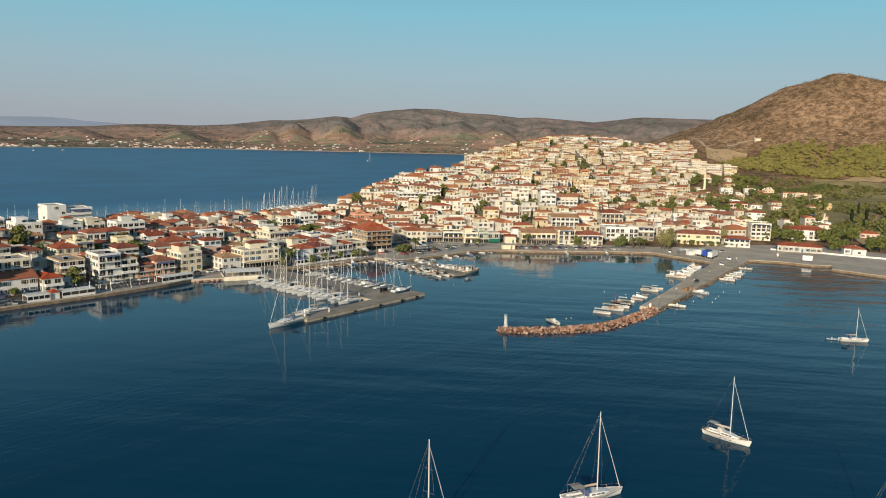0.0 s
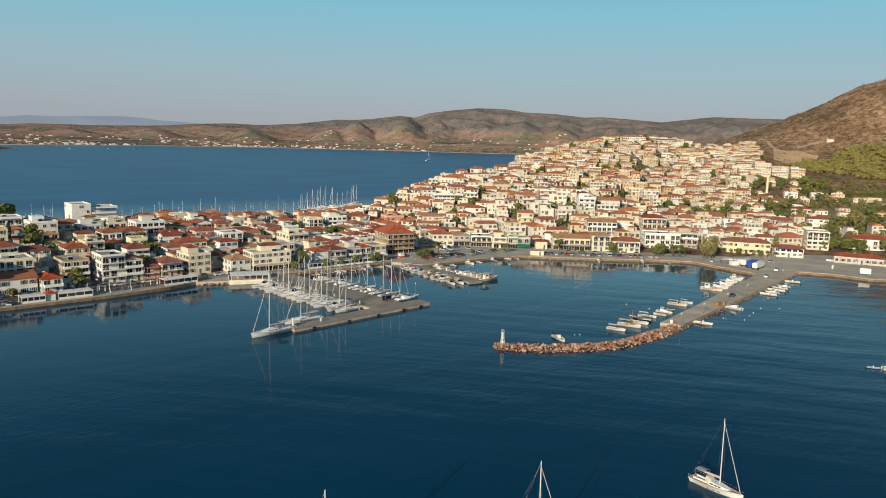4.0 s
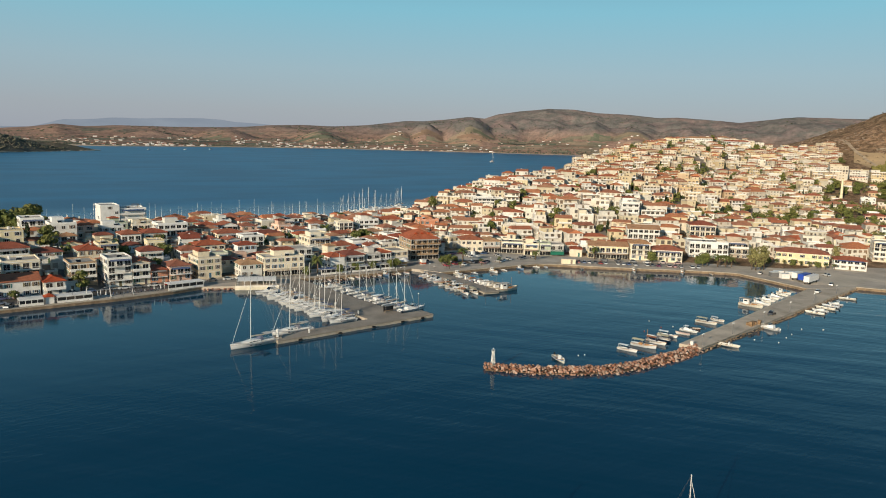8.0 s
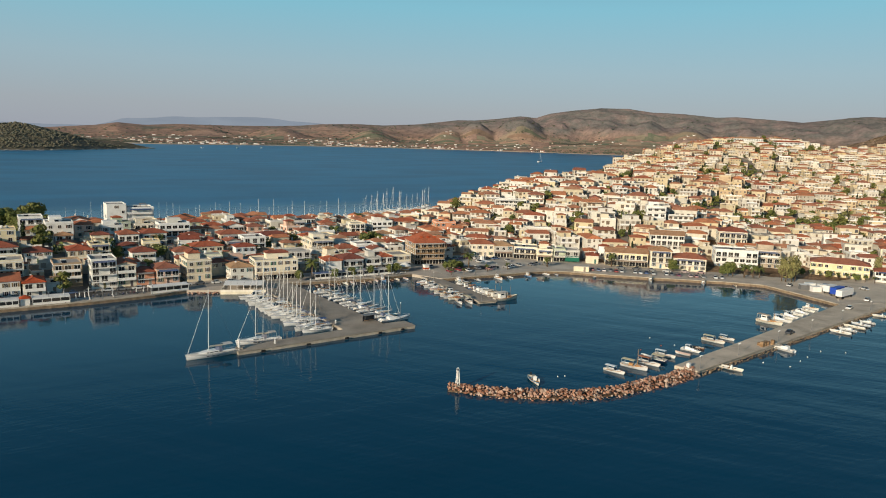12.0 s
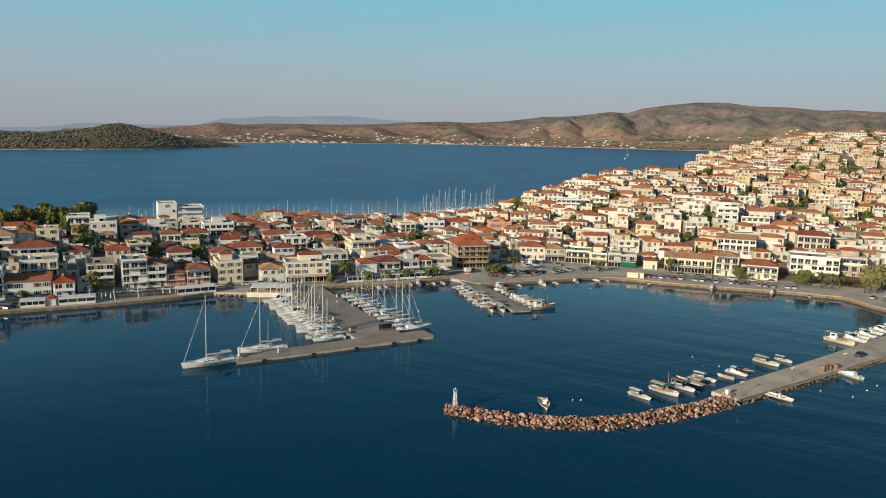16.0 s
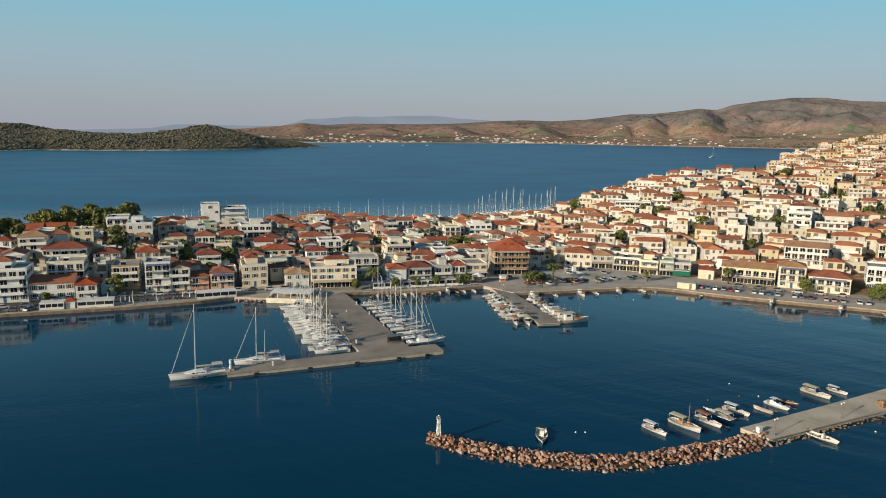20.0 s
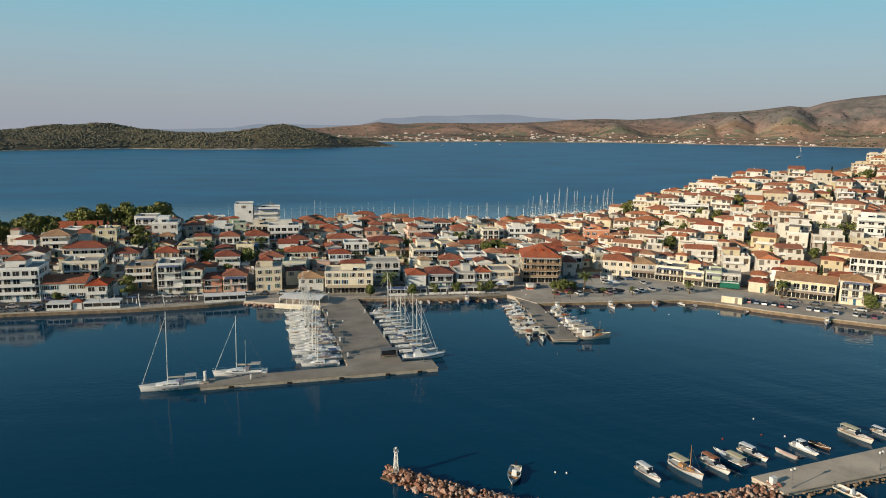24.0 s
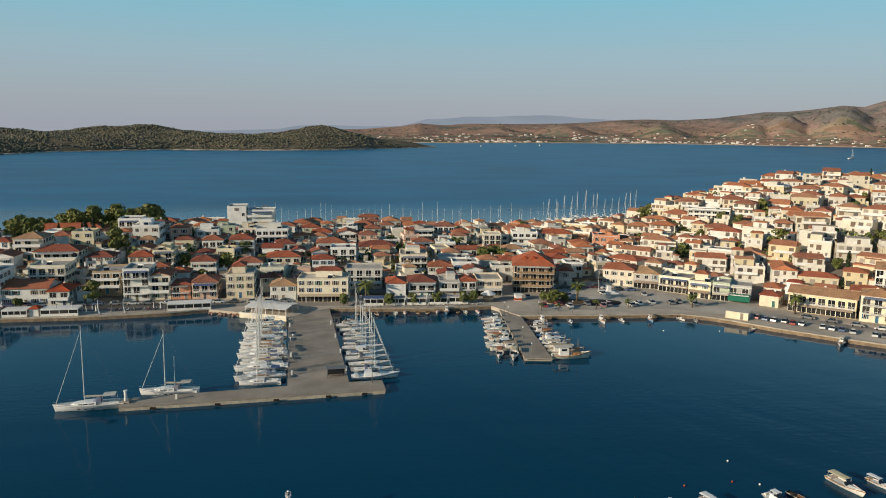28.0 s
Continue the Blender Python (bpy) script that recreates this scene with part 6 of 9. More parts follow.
def house(x, y, w, d, h, roof, mat, yaw, extra="", z=None, detail=2):
    """A house with its front towards local -y, at the middle of its plan."""
    rng = hrng
    z = land_z(x, y) if z is None else z
    HOUSES.append((x, y, w, d, yaw))
    floors = max(1, round(h / 2.9))
    fh = h / floors
    if "balc" not in extra and "blue" not in extra and "plain" not in extra and floors > 1 and rng.random() < 0.62:
        extra += ",balc"
    pale, kind = "pale" in extra, {"hip": "hipped red tile roof", "gable": "gabled red tile roof", "flat": "flat terrace roof"}[roof]
    words = "%s %s house with %s" % (WALL_WORDS[mat], {1: "one-storey", 2: "two-storey", 3: "three-storey"}.get(floors, "four-storey"), kind)
    if detail == 2:
        words += " by the waterfront"
    ob = root("house", pose(x, y, z, 0, 0, yaw), words, "house", "houses of the town")
    steps, z0 = [], -2.5 if detail < 2 or z > 2 else -0.1
    for zz, hh, out in [] if "blank" in extra else [(k * fh - 0.16, 0.14, 0.06) for k in range(1, floors)] + [(h - 0.24, 0.22, 0.14)]:
        steps += [(z0, zz, 0.0, 0), (zz, zz + hh, out, 1)]
        z0 = zz + hh
    part("wall", banded_wall(w, d, steps + [(z0, h, 0.0, 0)], M[mat]), ob)
    tile = M["tile_red"] if "redroof" in extra else M["tile_pale"] if pale or rng.random() < 0.10 else M["tile"]
    top = h
    if roof == "flat":
        p = Build().box(-w / 2, -d / 2, h, w / 2, -d / 2 + 0.2, h + 0.7).box(-w / 2, d / 2 - 0.2, h, w / 2, d / 2, h + 0.7).box(-w / 2, -d / 2 + 0.2, h, -w / 2 + 0.2, d / 2 - 0.2, h + 0.7).box(w / 2 - 0.2, -d / 2 + 0.2, h, w / 2, d / 2 - 0.2, h + 0.7)
        part("roof", Build().box(-w / 2 + 0.2, -d / 2 + 0.2, h - 0.1, w / 2 - 0.2, d / 2 - 0.2, h + 0.06).mesh("flat_roof", M["slab"]), ob)
        part("parapet", p.mesh("parapet", M[mat]), ob)
        if detail and "blank" not in extra and ("pent" in extra or (w > 7 and rng.random() < 0.4)):
            pw, pd, ph = w * rng.uniform(0.4, 0.62), d * rng.uniform(0.4, 0.6), 2.5
            px, py = rng.uniform(-0.12, 0.12) * w, d * 0.16
            part("penthouse", Build().box(px - pw / 2, py - pd / 2, h, px + pw / 2, py + pd / 2, h + ph).mesh("penthouse", M[mat]), ob)
            if "pent" in extra or rng.random() < 0.5:
                rm, _ = roof_mesh("hip", pw, pd, tile, 0.3)
                part("penthouse_roof", rm, ob, pose(px, py, h + ph))
        if detail and rng.random() < 0.5:
            tx, ty = rng.uniform(-0.3, 0.3) * w, rng.uniform(-0.1, 0.35) * d
            part("water_tank", Build().rod((tx, ty, h + 0.3), (tx, ty, h + 1.5), 0.5, n=10).mesh("water_tank", M["trim"]), ob)
        if detail and rng.random() < 0.25:
            px, py, pz = rng.uniform(-0.2, 0.2) * w, -0.22 * d, h + 2.3
            pg = Build().box(px - 1.6, py - 1.3, pz, px + 1.6, py + 1.3, pz + 0.1)
            for qx in (-1.5, 1.5):
                for qy in (-1.2, 1.2):
                    pg.box(px + qx - 0.06, py + qy - 0.06, h, px + qx + 0.06, py + qy + 0.06, pz)
            part("pergola", pg.mesh("roof_pergola", M["wood"]), ob)
        if rng.random() < 0.6:
            part("solar_heater", HEATER, ob, pose(rng.uniform(-0.25, 0.25) * w, -0.2 * d, h + 0.06, 0, 0, rng.uniform(-20, 20)))
    else:
        rm, rise = roof_mesh(roof, w, d, tile, 0.45, 0.52 if "redhotel" in extra else 0.31)
        part("roof", rm, ob, pose(0, 0, h))
        if roof == "gable":
            for sg in (-1, 1):
                if w >= d:
                    sx, tip = sg * (w / 2 - 0.1), rise * d / (d + 0.9)
                    g = [(sx - 0.1, -d / 2, 0), (sx - 0.1, d / 2, 0), (sx - 0.1, 0, tip), (sx + 0.1, -d / 2, 0), (sx + 0.1, d / 2, 0), (sx + 0.1, 0, tip)]
                else:
                    sy, tip = sg * (d / 2 - 0.1), rise * w / (w + 0.9)
                    g = [(-w / 2, sy - 0.1, 0), (w / 2, sy - 0.1, 0), (0, sy - 0.1, tip), (-w / 2, sy + 0.1, 0), (w / 2, sy + 0.1, 0), (0, sy + 0.1, tip)]
                part("gable", mesh_of("gable_wall", g, [(0, 2, 1), (3, 4, 5), (0, 3, 5, 2), (1, 2, 5, 4), (0, 1, 4, 3)], M[mat]), ob, pose(0, 0, h))
        if rng.random() < 0.5 or detail == 2:
            part("chimney", CHIMNEY, ob, pose(rng.uniform(-0.25, 0.25) * w, rng.uniform(0.05, 0.3) * d, h + rise * 0.45))
        if "redhotel" in extra:
            dm = Build().box(-0.7, -0.2, 0, 0.7, 1.6, 1.1).add([(-0.9, -0.4, 1.1), (0.9, -0.4, 1.1), (0.9, 1.7, 1.1), (-0.9, 1.7, 1.1), (0, -0.4, 1.6), (0, 1.7, 1.6)], [(0, 1, 4), (1, 2, 5, 4), (2, 3, 5), (3, 0, 4, 5)]).mesh("dormer", M["tile_red"])
            for dx in (-0.22, 0.0, 0.22):
                part("dormer", dm, ob, pose(dx * w, -d * 0.30, h + rise * 0.35))
    # openings, floor by floor
    def row(length, put, floor_no, front):
        n = max(1, int(length / (2.85 if detail == 2 else 3.0 if detail else 3.8)))
        if detail == 0:
            n = min(n, 2)
        for k in range(n):
            u = (k + 0.5) / n * length - length / 2 + (rng.uniform(-0.2, 0.2) if detail < 2 else 0)
            if front and floor_no == 0 and "shop" in extra:
                put("shop_front", SHOP, u, 0.05)
            elif front and floor_no == 0 and k == n // 2 and detail:
                put("door", DOOR, u, 0.02)
            elif rng.random() < (0.25 if "blank" in extra else 0.94 if detail == 2 else 0.85):
                if front and "balc" in extra and floor_no > 0:
                    put("window", WIN[2], u, floor_no * fh + 0.06)
                else:
                    put("window", WIN[rng.choice((0, 0, 1, 3)) if "blue" not in extra else 0], u, floor_no * fh + 0.95)

    for fl in range(floors):
        row(w, lambda nm, me, u, zz: part(nm, me, ob, pose(u, -d / 2 - 0.001, zz)), fl, True)
        if detail and (detail == 2 or fl or floors == 1):
            row(d, lambda nm, me, u, zz: part(nm, me, ob, pose(-w / 2 - 0.001, -u, zz, 0, 0, -90)), fl, False)
        if detail == 2:
            row(d, lambda nm, me, u, zz: part(nm, me, ob, pose(w / 2 + 0.001, u, zz, 0, 0, 90)), fl, False)
        if fl and ("balc" in extra or (detail == 1 and rng.random() < 0.5)):
            bw = w * (0.92 if detail == 2 else rng.uniform(0.55, 0.96))
            slab, rail = balcony_mesh(bw, 2.4 if "redhotel" in extra else rng.uniform(1.25, 1.8), rng.random() < 0.42 or "solid" in extra, "redhotel" in extra)
            part("railing", rail, part("balcony", slab, ob, pose((w - bw) / 2 * rng.choice((-1, 0, 1)), -d / 2, fl * fh)))
    if detail == 1 and rng.random() < 0.42:
        aw_, ad, ah = w * rng.uniform(0.4, 0.8), rng.uniform(1.9, 3.2), min(h, rng.uniform(2.7, 3.1))
        ax = (w - aw_) / 2 * rng.choice((-1, 1))
        body = Build().box(ax - aw_ / 2, -d / 2 - ad, -2.5, ax + aw_ / 2, -d / 2 - 0.003, ah)
        lid = Build().box(ax - aw_ / 2 - 0.2, -d / 2 - ad - 0.25, ah, ax + aw_ / 2 + 0.2, -d / 2 - 0.003, ah + 0.18)
        annex = part("annex", multi_mesh("annex", [(body, M[mat]), (lid, M["slab"] if rng.random() < 0.6 else tile)]), ob)
        part("window", WIN[1], annex, pose(ax, -d / 2 - ad - 0.001, 0.8))
    if fl and rng.random() < 0.35:
        cl = Build().add([(-w * 0.4, 0, 2.6), (w * 0.4, 0, 2.6), (w * 0.4, -1.7, 2.15), (-w * 0.4, -1.7, 2.15), (-w * 0.4, 0, 2.66), (w * 0.4, 0, 2.66), (w * 0.4, -1.7, 2.21), (-w * 0.4, -1.7, 2.21)], [(3, 2, 1, 0), (4, 5, 6, 7), (2, 3, 7, 6), (0, 4, 7, 3), (1, 2, 6, 5)])
        part("awning", cl.mesh("balcony_awning", M["canvas"]), ob, pose(0, -d / 2, (floors - 1) * fh))
    if "shop" in extra:
        aw = Build().add([(-w * 0.46, 0, 3.0), (w * 0.46, 0, 3.0), (w * 0.46, -2.2, 2.45), (-w * 0.46, -2.2, 2.45), (-w * 0.46, 0, 3.05), (w * 0.46, 0, 3.05), (w * 0.46, -2.2, 2.5), (-w * 0.46, -2.2, 2.5)], [(3, 2, 1, 0), (4, 5, 6, 7), (2, 3, 7, 6)])
        if "green" in extra:
            aw.box(-w * 0.46, -2.2, 0.6, w * 0.46, -2.15, 2.46)
        part("awning", aw.mesh("awning", M["green_canvas"] if "green" in extra else M["tan_canvas"]), ob, pose(0, -d / 2, 0))
    return ob



FAR_UPPER, FAR_LOWER, FAR_ROOF, FAR_SLAB, FAR_WIN, FAR_TRIM = Build(), Build(), Build(), Build(), Build(), Build()


def far_house(x, y, w, d, h, roof, yaw, z):
    """One of the uncounted houses up the hill, added to their common mesh."""
    rng = hrng
    m = pose(x, y, z, 0, 0, yaw)
    walls = FAR_LOWER if x + 0.4 * y < 480 + 60 * rng.random() else FAR_UPPER

    def put(bd, to):
        to.add([tuple(m @ Vector(p)) for p in bd.v], bd.f)

    def tiles(cx, cy, w, d, h):
        a, c, t = w / 2 + 0.35, d / 2 + 0.35, h + min(w, d) * rng.uniform(0.17, 0.24)
        q = rng.choice((1.0, 1.0, 0.15))
        r = [(-(a - c * q), 0, t), (a - c * q, 0, t)] if w >= d else [(0, -(c - a * q), t), (0, c - a * q, t)]
        e = [(-a, -c, h), (a, -c, h), (a, c, h), (-a, c, h)]
        v = e + [(p[0], p[1], h + 0.13) for p in e] + r
        put(Build().add([(p[0] + cx, p[1] + cy, p[2]) for p in v], [(3, 2, 1, 0), (0, 1, 5, 4), (1, 2, 6, 5), (2, 3, 7, 6), (3, 0, 4, 7)] + ([(4, 5, 9, 8), (5, 6, 9), (6, 7, 8, 9), (7, 4, 8)] if w >= d else [(4, 5, 8), (5, 6, 9, 8), (6, 7, 9), (7, 4, 8, 9)])), FAR_ROOF)

    def terrace(x0, y0, x1, y1, h):
        put(Build().box(x0 + 0.2, y0 + 0.2, h - 0.1, x1 - 0.2, y1 - 0.2, h + 0.05), FAR_SLAB)
        put(Build().box(x0, y0, h, x1, y0 + 0.2, h + 0.8).box(x0, y0 + 0.2, h, x0 + 0.2, y1, h + 0.8).box(x1 - 0.2, y0 + 0.2, h, x1, y1, h + 0.8), FAR_TRIM if rng.random() < 0.5 else walls)

    put(Build().box(-w / 2, -d / 2, -3.5, w / 2, d / 2, h), walls)
    if roof == "flat":
        terrace(-w / 2, -d / 2, w / 2, d / 2, h)
        if rng.random() < 0.65:
            uw, ud, side = w * rng.uniform(0.35, 0.7), d * rng.uniform(0.4, 0.65), rng.choice((-1, 1))
            ux, uy = side * (w - uw) / 2 * 0.9, (d - ud) / 2 * 0.9
            put(Build().box(ux - uw / 2, uy - ud / 2, h, ux + uw / 2, uy + ud / 2, h + 2.6), walls)
            put(Build().box(ux - 0.5, uy - ud / 2 - 0.05, h + 0.1, ux + 0.7, uy - ud / 2 + 0.02, h + 2.1), FAR_WIN)
            if rng.random() < 0.5:
                tiles(ux, uy, uw, ud, h + 2.6)
            else:
                put(Build().box(ux - uw / 2 - 0.2, uy - ud / 2 - 0.2, h + 2.6, ux + uw / 2 + 0.2, uy + ud / 2 + 0.2, h + 2.75), FAR_SLAB)
        if rng.random() < 0.5:
            qx = rng.uniform(-0.3, 0.3) * w
            put(Build().rod((qx - 0.7, -d * 0.1, h + 1.2), (qx + 0.7, -d * 0.1, h + 1.2), 0.3, n=6).box(qx - 0.6, -d * 0.1 - 0.3, h, qx + 0.6, -d * 0.1 + 0.1, h + 1.0), FAR_TRIM)
    else:
        tiles(0, 0, w, d, h)
        if rng.random() < 0.4:
            qx = rng.uniform(-0.3, 0.3) * w
            put(Build().box(qx - 0.3, d * 0.1, h, qx + 0.3, d * 0.1 + 0.6, h + 2.3), FAR_TRIM)
    if rng.random() < 0.55:
        # lower wing in front, with a terrace or a tiled lean-to on it
        ww, wd, side = w * rng.uniform(0.4, 1.0), rng.uniform(1.8, 4.2), rng.choice((-1, 1))
        wx, wh = side * (w - ww) / 2, min(h - 0.3, rng.choice((2.7, 2.9, 3.1)))
        put(Build().box(wx - ww / 2, -d / 2 - wd, -4, wx + ww / 2, -d / 2 + 0.1, wh), walls)
        if rng.random() < 0.65:
            terrace(wx - ww / 2, -d / 2 - wd, wx + ww / 2, -d / 2 + 0.1, wh)
        else:
            put(Build().box(wx - ww / 2 - 0.2, -d / 2 - wd - 0.2, wh, wx + ww / 2 + 0.2, -d / 2, wh + 0.5, (0.0, 0.2)), FAR_ROOF)
        for k in range(max(1, int(ww / 3))):
            u = wx - ww / 2 + (k + 0.5) * ww / max(1, int(ww / 3))
            put(Build().box(u - 0.6, -d / 2 - wd - 0.05, 0.2 if rng.random() < 0.4 else 0.9, u + 0.6, -d / 2 - wd + 0.02, 2.2), FAR_WIN)
    for fl in range(max(1, round(h / 3))):
        loggia = fl and rng.random() < 0.55
        for side, ln in (("f", w), ("l", d)):
            n = max(1, int(ln / 2.8))
            for k in range(n):
                if rng.random() < 0.14:
                    continue
                u, zz = (k + 0.5) / n * ln - ln / 2 + rng.uniform(-0.2, 0.2), fl * 3 + 0.9
                tall = loggia and side == "f" or rng.random() < 0.25
                hw, z0 = (0.95 if tall else rng.choice((0.42, 0.5, 0.65))), zz - (0.8 if tall else 0)
                put(Build().box(u - hw, -d / 2 - 0.05, z0, u + hw, -d / 2 + 0.02, zz + 1.35) if side == "f" else Build().box(-w / 2 - 0.05, u - hw, z0, -w / 2 + 0.02, u + hw, zz + 1.35), FAR_WIN)
        if loggia:
            bw, bx, dp = w * rng.uniform(0.5, 1.0), 0, rng.uniform(1.1, 1.7)
            bx = (w - bw) / 2 * rng.choice((-1, 0, 1))
            put(Build().box(bx - bw / 2, -d / 2 - dp, fl * 3 - 0.2, bx + bw / 2, -d / 2, fl * 3).box(bx - bw / 2, -d / 2 - dp, fl * 3, bx + bw / 2, -d / 2 - dp + 0.1, fl * 3 + 0.95), FAR_TRIM)
            if rng.random() < 0.5:
                put(Build().box(bx - bw / 2, -d / 2 - dp, fl * 3 + 2.75, bx + bw / 2, -d / 2, fl * 3 + 2.9), FAR_TRIM if roof == "flat" else FAR_ROOF)
        elif fl and rng.random() < 0.3:
            put(Build().box(-w / 2 - 1.2, -d * 0.35, fl * 3 - 0.2, -w / 2, d * 0.35, fl * 3).box(-w / 2 - 1.2, -d * 0.35, fl * 3, -w / 2 - 1.1, d * 0.35, fl * 3 + 0.95), FAR_TRIM)
# the houses that can be told apart, front rows first: place, width, depth, wall height, roof, wall, turn
house(-125.6, 272.0, 14.8, 12, 11.6, "flat", "white", 2, "balc,solid", 1.3)
house(-110.8, 273.0, 14.5, 12, 6.0, "gable", "white", 2, "blue", 1.3)
house(-99.2, 270.2, 7.0, 11, 5.4, "hip", "white", 2, "balc,redroof", 1.3)
house(-92.6, 274.8, 5.0, 9, 3.4, "flat", "white", 2, "", 1.3)
house(-75.5, 277.6, 9.0, 12, 11.1, "flat", "white", 2, "balc", 1.3)
house(-67.5, 278.0, 7.0, 11, 8.7, "gable", "cream", 2, "balc", 1.3)
house(-60.5, 277.8, 6.6, 10, 5.2, "hip", "pink", 2, "", 1.3)
house(-52.2, 277.8, 8.8, 11, 6.3, "hip", "pink", 2, "balc", 1.3)
house(-39.8, 279.5, 9.8, 13, 8.4, "flat", "cream", 2, "pent", 1.3)
house(-23.5, 272.5, 9.2, 11, 5.6, "hip", "white", -2, "", 1.3)
house(-9.1, 270.9, 18.1, 12, 7.9, "flat", "cream", -4, "penthouse,shop", 1.3)
house(17.1, 271.2, 7.2, 10, 6.1, "hip", "white", -3, "", 1.3)
house(26.8, 272.7, 9.8, 11, 6.2, "hip", "white", -3, "", 1.3)
house(37.1, 273.1, 7.6, 10, 5.8, "flat", "grey", -3, "balc", 1.3)
house(44.2, 273.4, 5.9, 10, 6.0, "hip", "white", -3, "", 1.3)
house(52.6, 275.6, 9.7, 12, 5.9, "flat", "cream", -3, "shop", 1.3)
house(72.0, 282.3, 15.6, 17, 10.4, "hip", "ochre", -12, "balc,shop,redhotel", 1.3)
house(87.1, 289.1, 5.4, 14, 6.5, "hip", "grey", -12, "", 1.3)
house(110.7, 288.8, 12.2, 12, 6.6, "hip", "cream", -27, "", 1.3)
house(120.6, 283.8, 9.7, 14, 5.9, "hip", "grey", -27, "shop", 1.3)
house(129.4, 274.3, 12.0, 12, 5.7, "flat", "cream", -39, "shop,balc", 1.3)
house(134.7, 264.6, 8.0, 12, 5.8, "flat", "cream", -39, "shop", 1.3)
house(140.1, 260.2, 6.0, 11, 6.2, "flat", "green", -32, "shop", 1.3)
house(145.8, 257.4, 8.0, 11, 5.6, "flat", "grey", -32, "shop,greenawning", 1.3)
house(152.8, 248.0, 6.4, 8, 4.0, "hip", "cream", -43, "", 1.3)
house(165.5, 236.9, 21.0, 11, 6.6, "gable", "yellow", -41, "shop,pale,balc", 1.3)
house(177.2, 225.0, 10.2, 11, 8.8, "hip", "cream", -40, "balc,pale", 1.3)
house(186.1, 213.8, 15.2, 12, 6.3, "hip", "cream", -45, "", 1.3)
house(214.6, 209.0, 20.3, 13, 9.3, "flat", "white", -44, "balc,hotel", 1.3)
house(229.0, 203.5, 16.6, 12, 9.5, "flat", "stone", -47, "balc", 1.4)
house(247.0, 172.5, 25.7, 12, 6.4, "hip", "yellow", -58, "plain", 1.4)
house(254.7, 151.1, 15.1, 9, 4.9, "hip", "white", -58, "", 1.4)
house(302.4, 155.1, 12.3, 14, 10.7, "flat", "cream", -58, "balc", 1.6)
house(327.7, 135.2, 24.2, 11, 6.5, "hip", "white", -66, "", 2.0)
house(262.4, 116.7, 23.7, 9, 3.5, "hip", "grey", -66, "", 1.6)
house(-123.9, 309.2, 10.8, 12, 8.7, "hip", "cream", 2, "balc", 10.6)
house(-111.7, 303.0, 16.2, 11, 5.9, "hip", "cream", 2, "", 9.2)
house(-108.3, 285.5, 12.5, 12, 8.9, "flat", "cream", 2, "balc", 3.6)
house(-96.7, 304.1, 9.9, 10, 4.5, "hip", "white", 2, "", 7.9)
house(-87.5, 284.6, 9.7, 13, 7.9, "flat", "ochre", 2, "", 2.5)
house(-81.4, 305.2, 9.3, 11, 5.9, "hip", "cream", 2, "", 6.4)
house(-73.7, 307.9, 7.9, 10, 7.6, "flat", "yellow", 2, "", 6.1)
house(-85.9, 330.4, 6.9, 9, 5.1, "hip", "white", 2, "pale", 10.0)
house(-87.2, 336.3, 10.9, 12, 9.6, "flat", "white", 2, "", 10.6)
house(-97.9, 349.6, 9.6, 11, 9.2, "flat", "white", 2, "", 12.2)
house(-104.9, 441.1, 11.2, 10, 7.5, "hip", "grey", 2, "", 1.2)
house(-81.9, 439.1, 18.1, 13, 8.0, "flat", "white", 2, "balc", 1.3)
house(-59.2, 333.4, 8.8, 10, 6.5, "hip", "white", 2, "balc", 7.8)
house(-47.4, 337.0, 10.7, 10, 6.8, "hip", "white", 2, "", 7.1)
house(-72.1, 329.5, 13.4, 9, 3.4, "flat", "cream", 2, "", 8.6)
house(-57.3, 302.8, 9.7, 10, 6.4, "hip", "white", 2, "blue", 4.2)
house(-39.6, 304.8, 9.7, 10, 6.0, "hip", "white", 2, "", 3.5)
house(-35.7, 351.3, 14.6, 11, 9.0, "flat", "white", 2, "", 7.2)
house(-29.0, 338.9, 9.4, 9, 5.7, "hip", "white", 2, "", 5.7)
house(-27.5, 316.1, 13.9, 10, 6.0, "hip", "cream", 2, "", 3.6)
house(-8.3, 344.2, 13.4, 10, 6.3, "hip", "cream", 0, "", 4.6)
house(12.9, 345.0, 17.0, 11, 5.6, "hip", "cream", 0, "", 3.5)
house(-2.6, 325.9, 11.0, 10, 8.3, "flat", "white", 0, "", 3.0)
house(5.8, 290.1, 14.0, 11, 7.6, "flat", "grey", -2, "", 1.4)
house(11.9, 455.7, 12.8, 9, 7.7, "hip", "cream", 0, "balc", 1.2)
house(27.1, 312.6, 11.4, 14, 8.9, "flat", "cream", -2, "", 1.7)
house(37.4, 302.6, 10.0, 10, 5.9, "hip", "white", -4, "blue", 1.4)
house(45.7, 319.0, 13.6, 10, 6.0, "flat", "white", -4, "", 1.6)
house(48.0, 303.2, 10.8, 10, 7.1, "flat", "white", -4, "", 1.4)
house(37.8, 382.0, 12.6, 10, 6.5, "flat", "grey", -4, "", 5.2)
house(51.1, 398.8, 11.7, 9, 5.9, "hip", "white", -4, "", 4.9)
house(72.5, 368.4, 8.9, 9, 7.8, "flat", "cream", -6, "", 2.6)
house(90.1, 371.4, 13.1, 10, 8.8, "flat", "white", -8, "", 2.2)
house(107.0, 371.3, 16.0, 10, 8.3, "hip", "cream", -12, "", 2.2)
house(197.7, 382.9, 21.9, 11, 7.8, "flat", "white", -30, "", 13.3)
house(241.9, 232.4, 14.7, 12, 9.8, "hip", "cream", -44, "balc", 6.6)
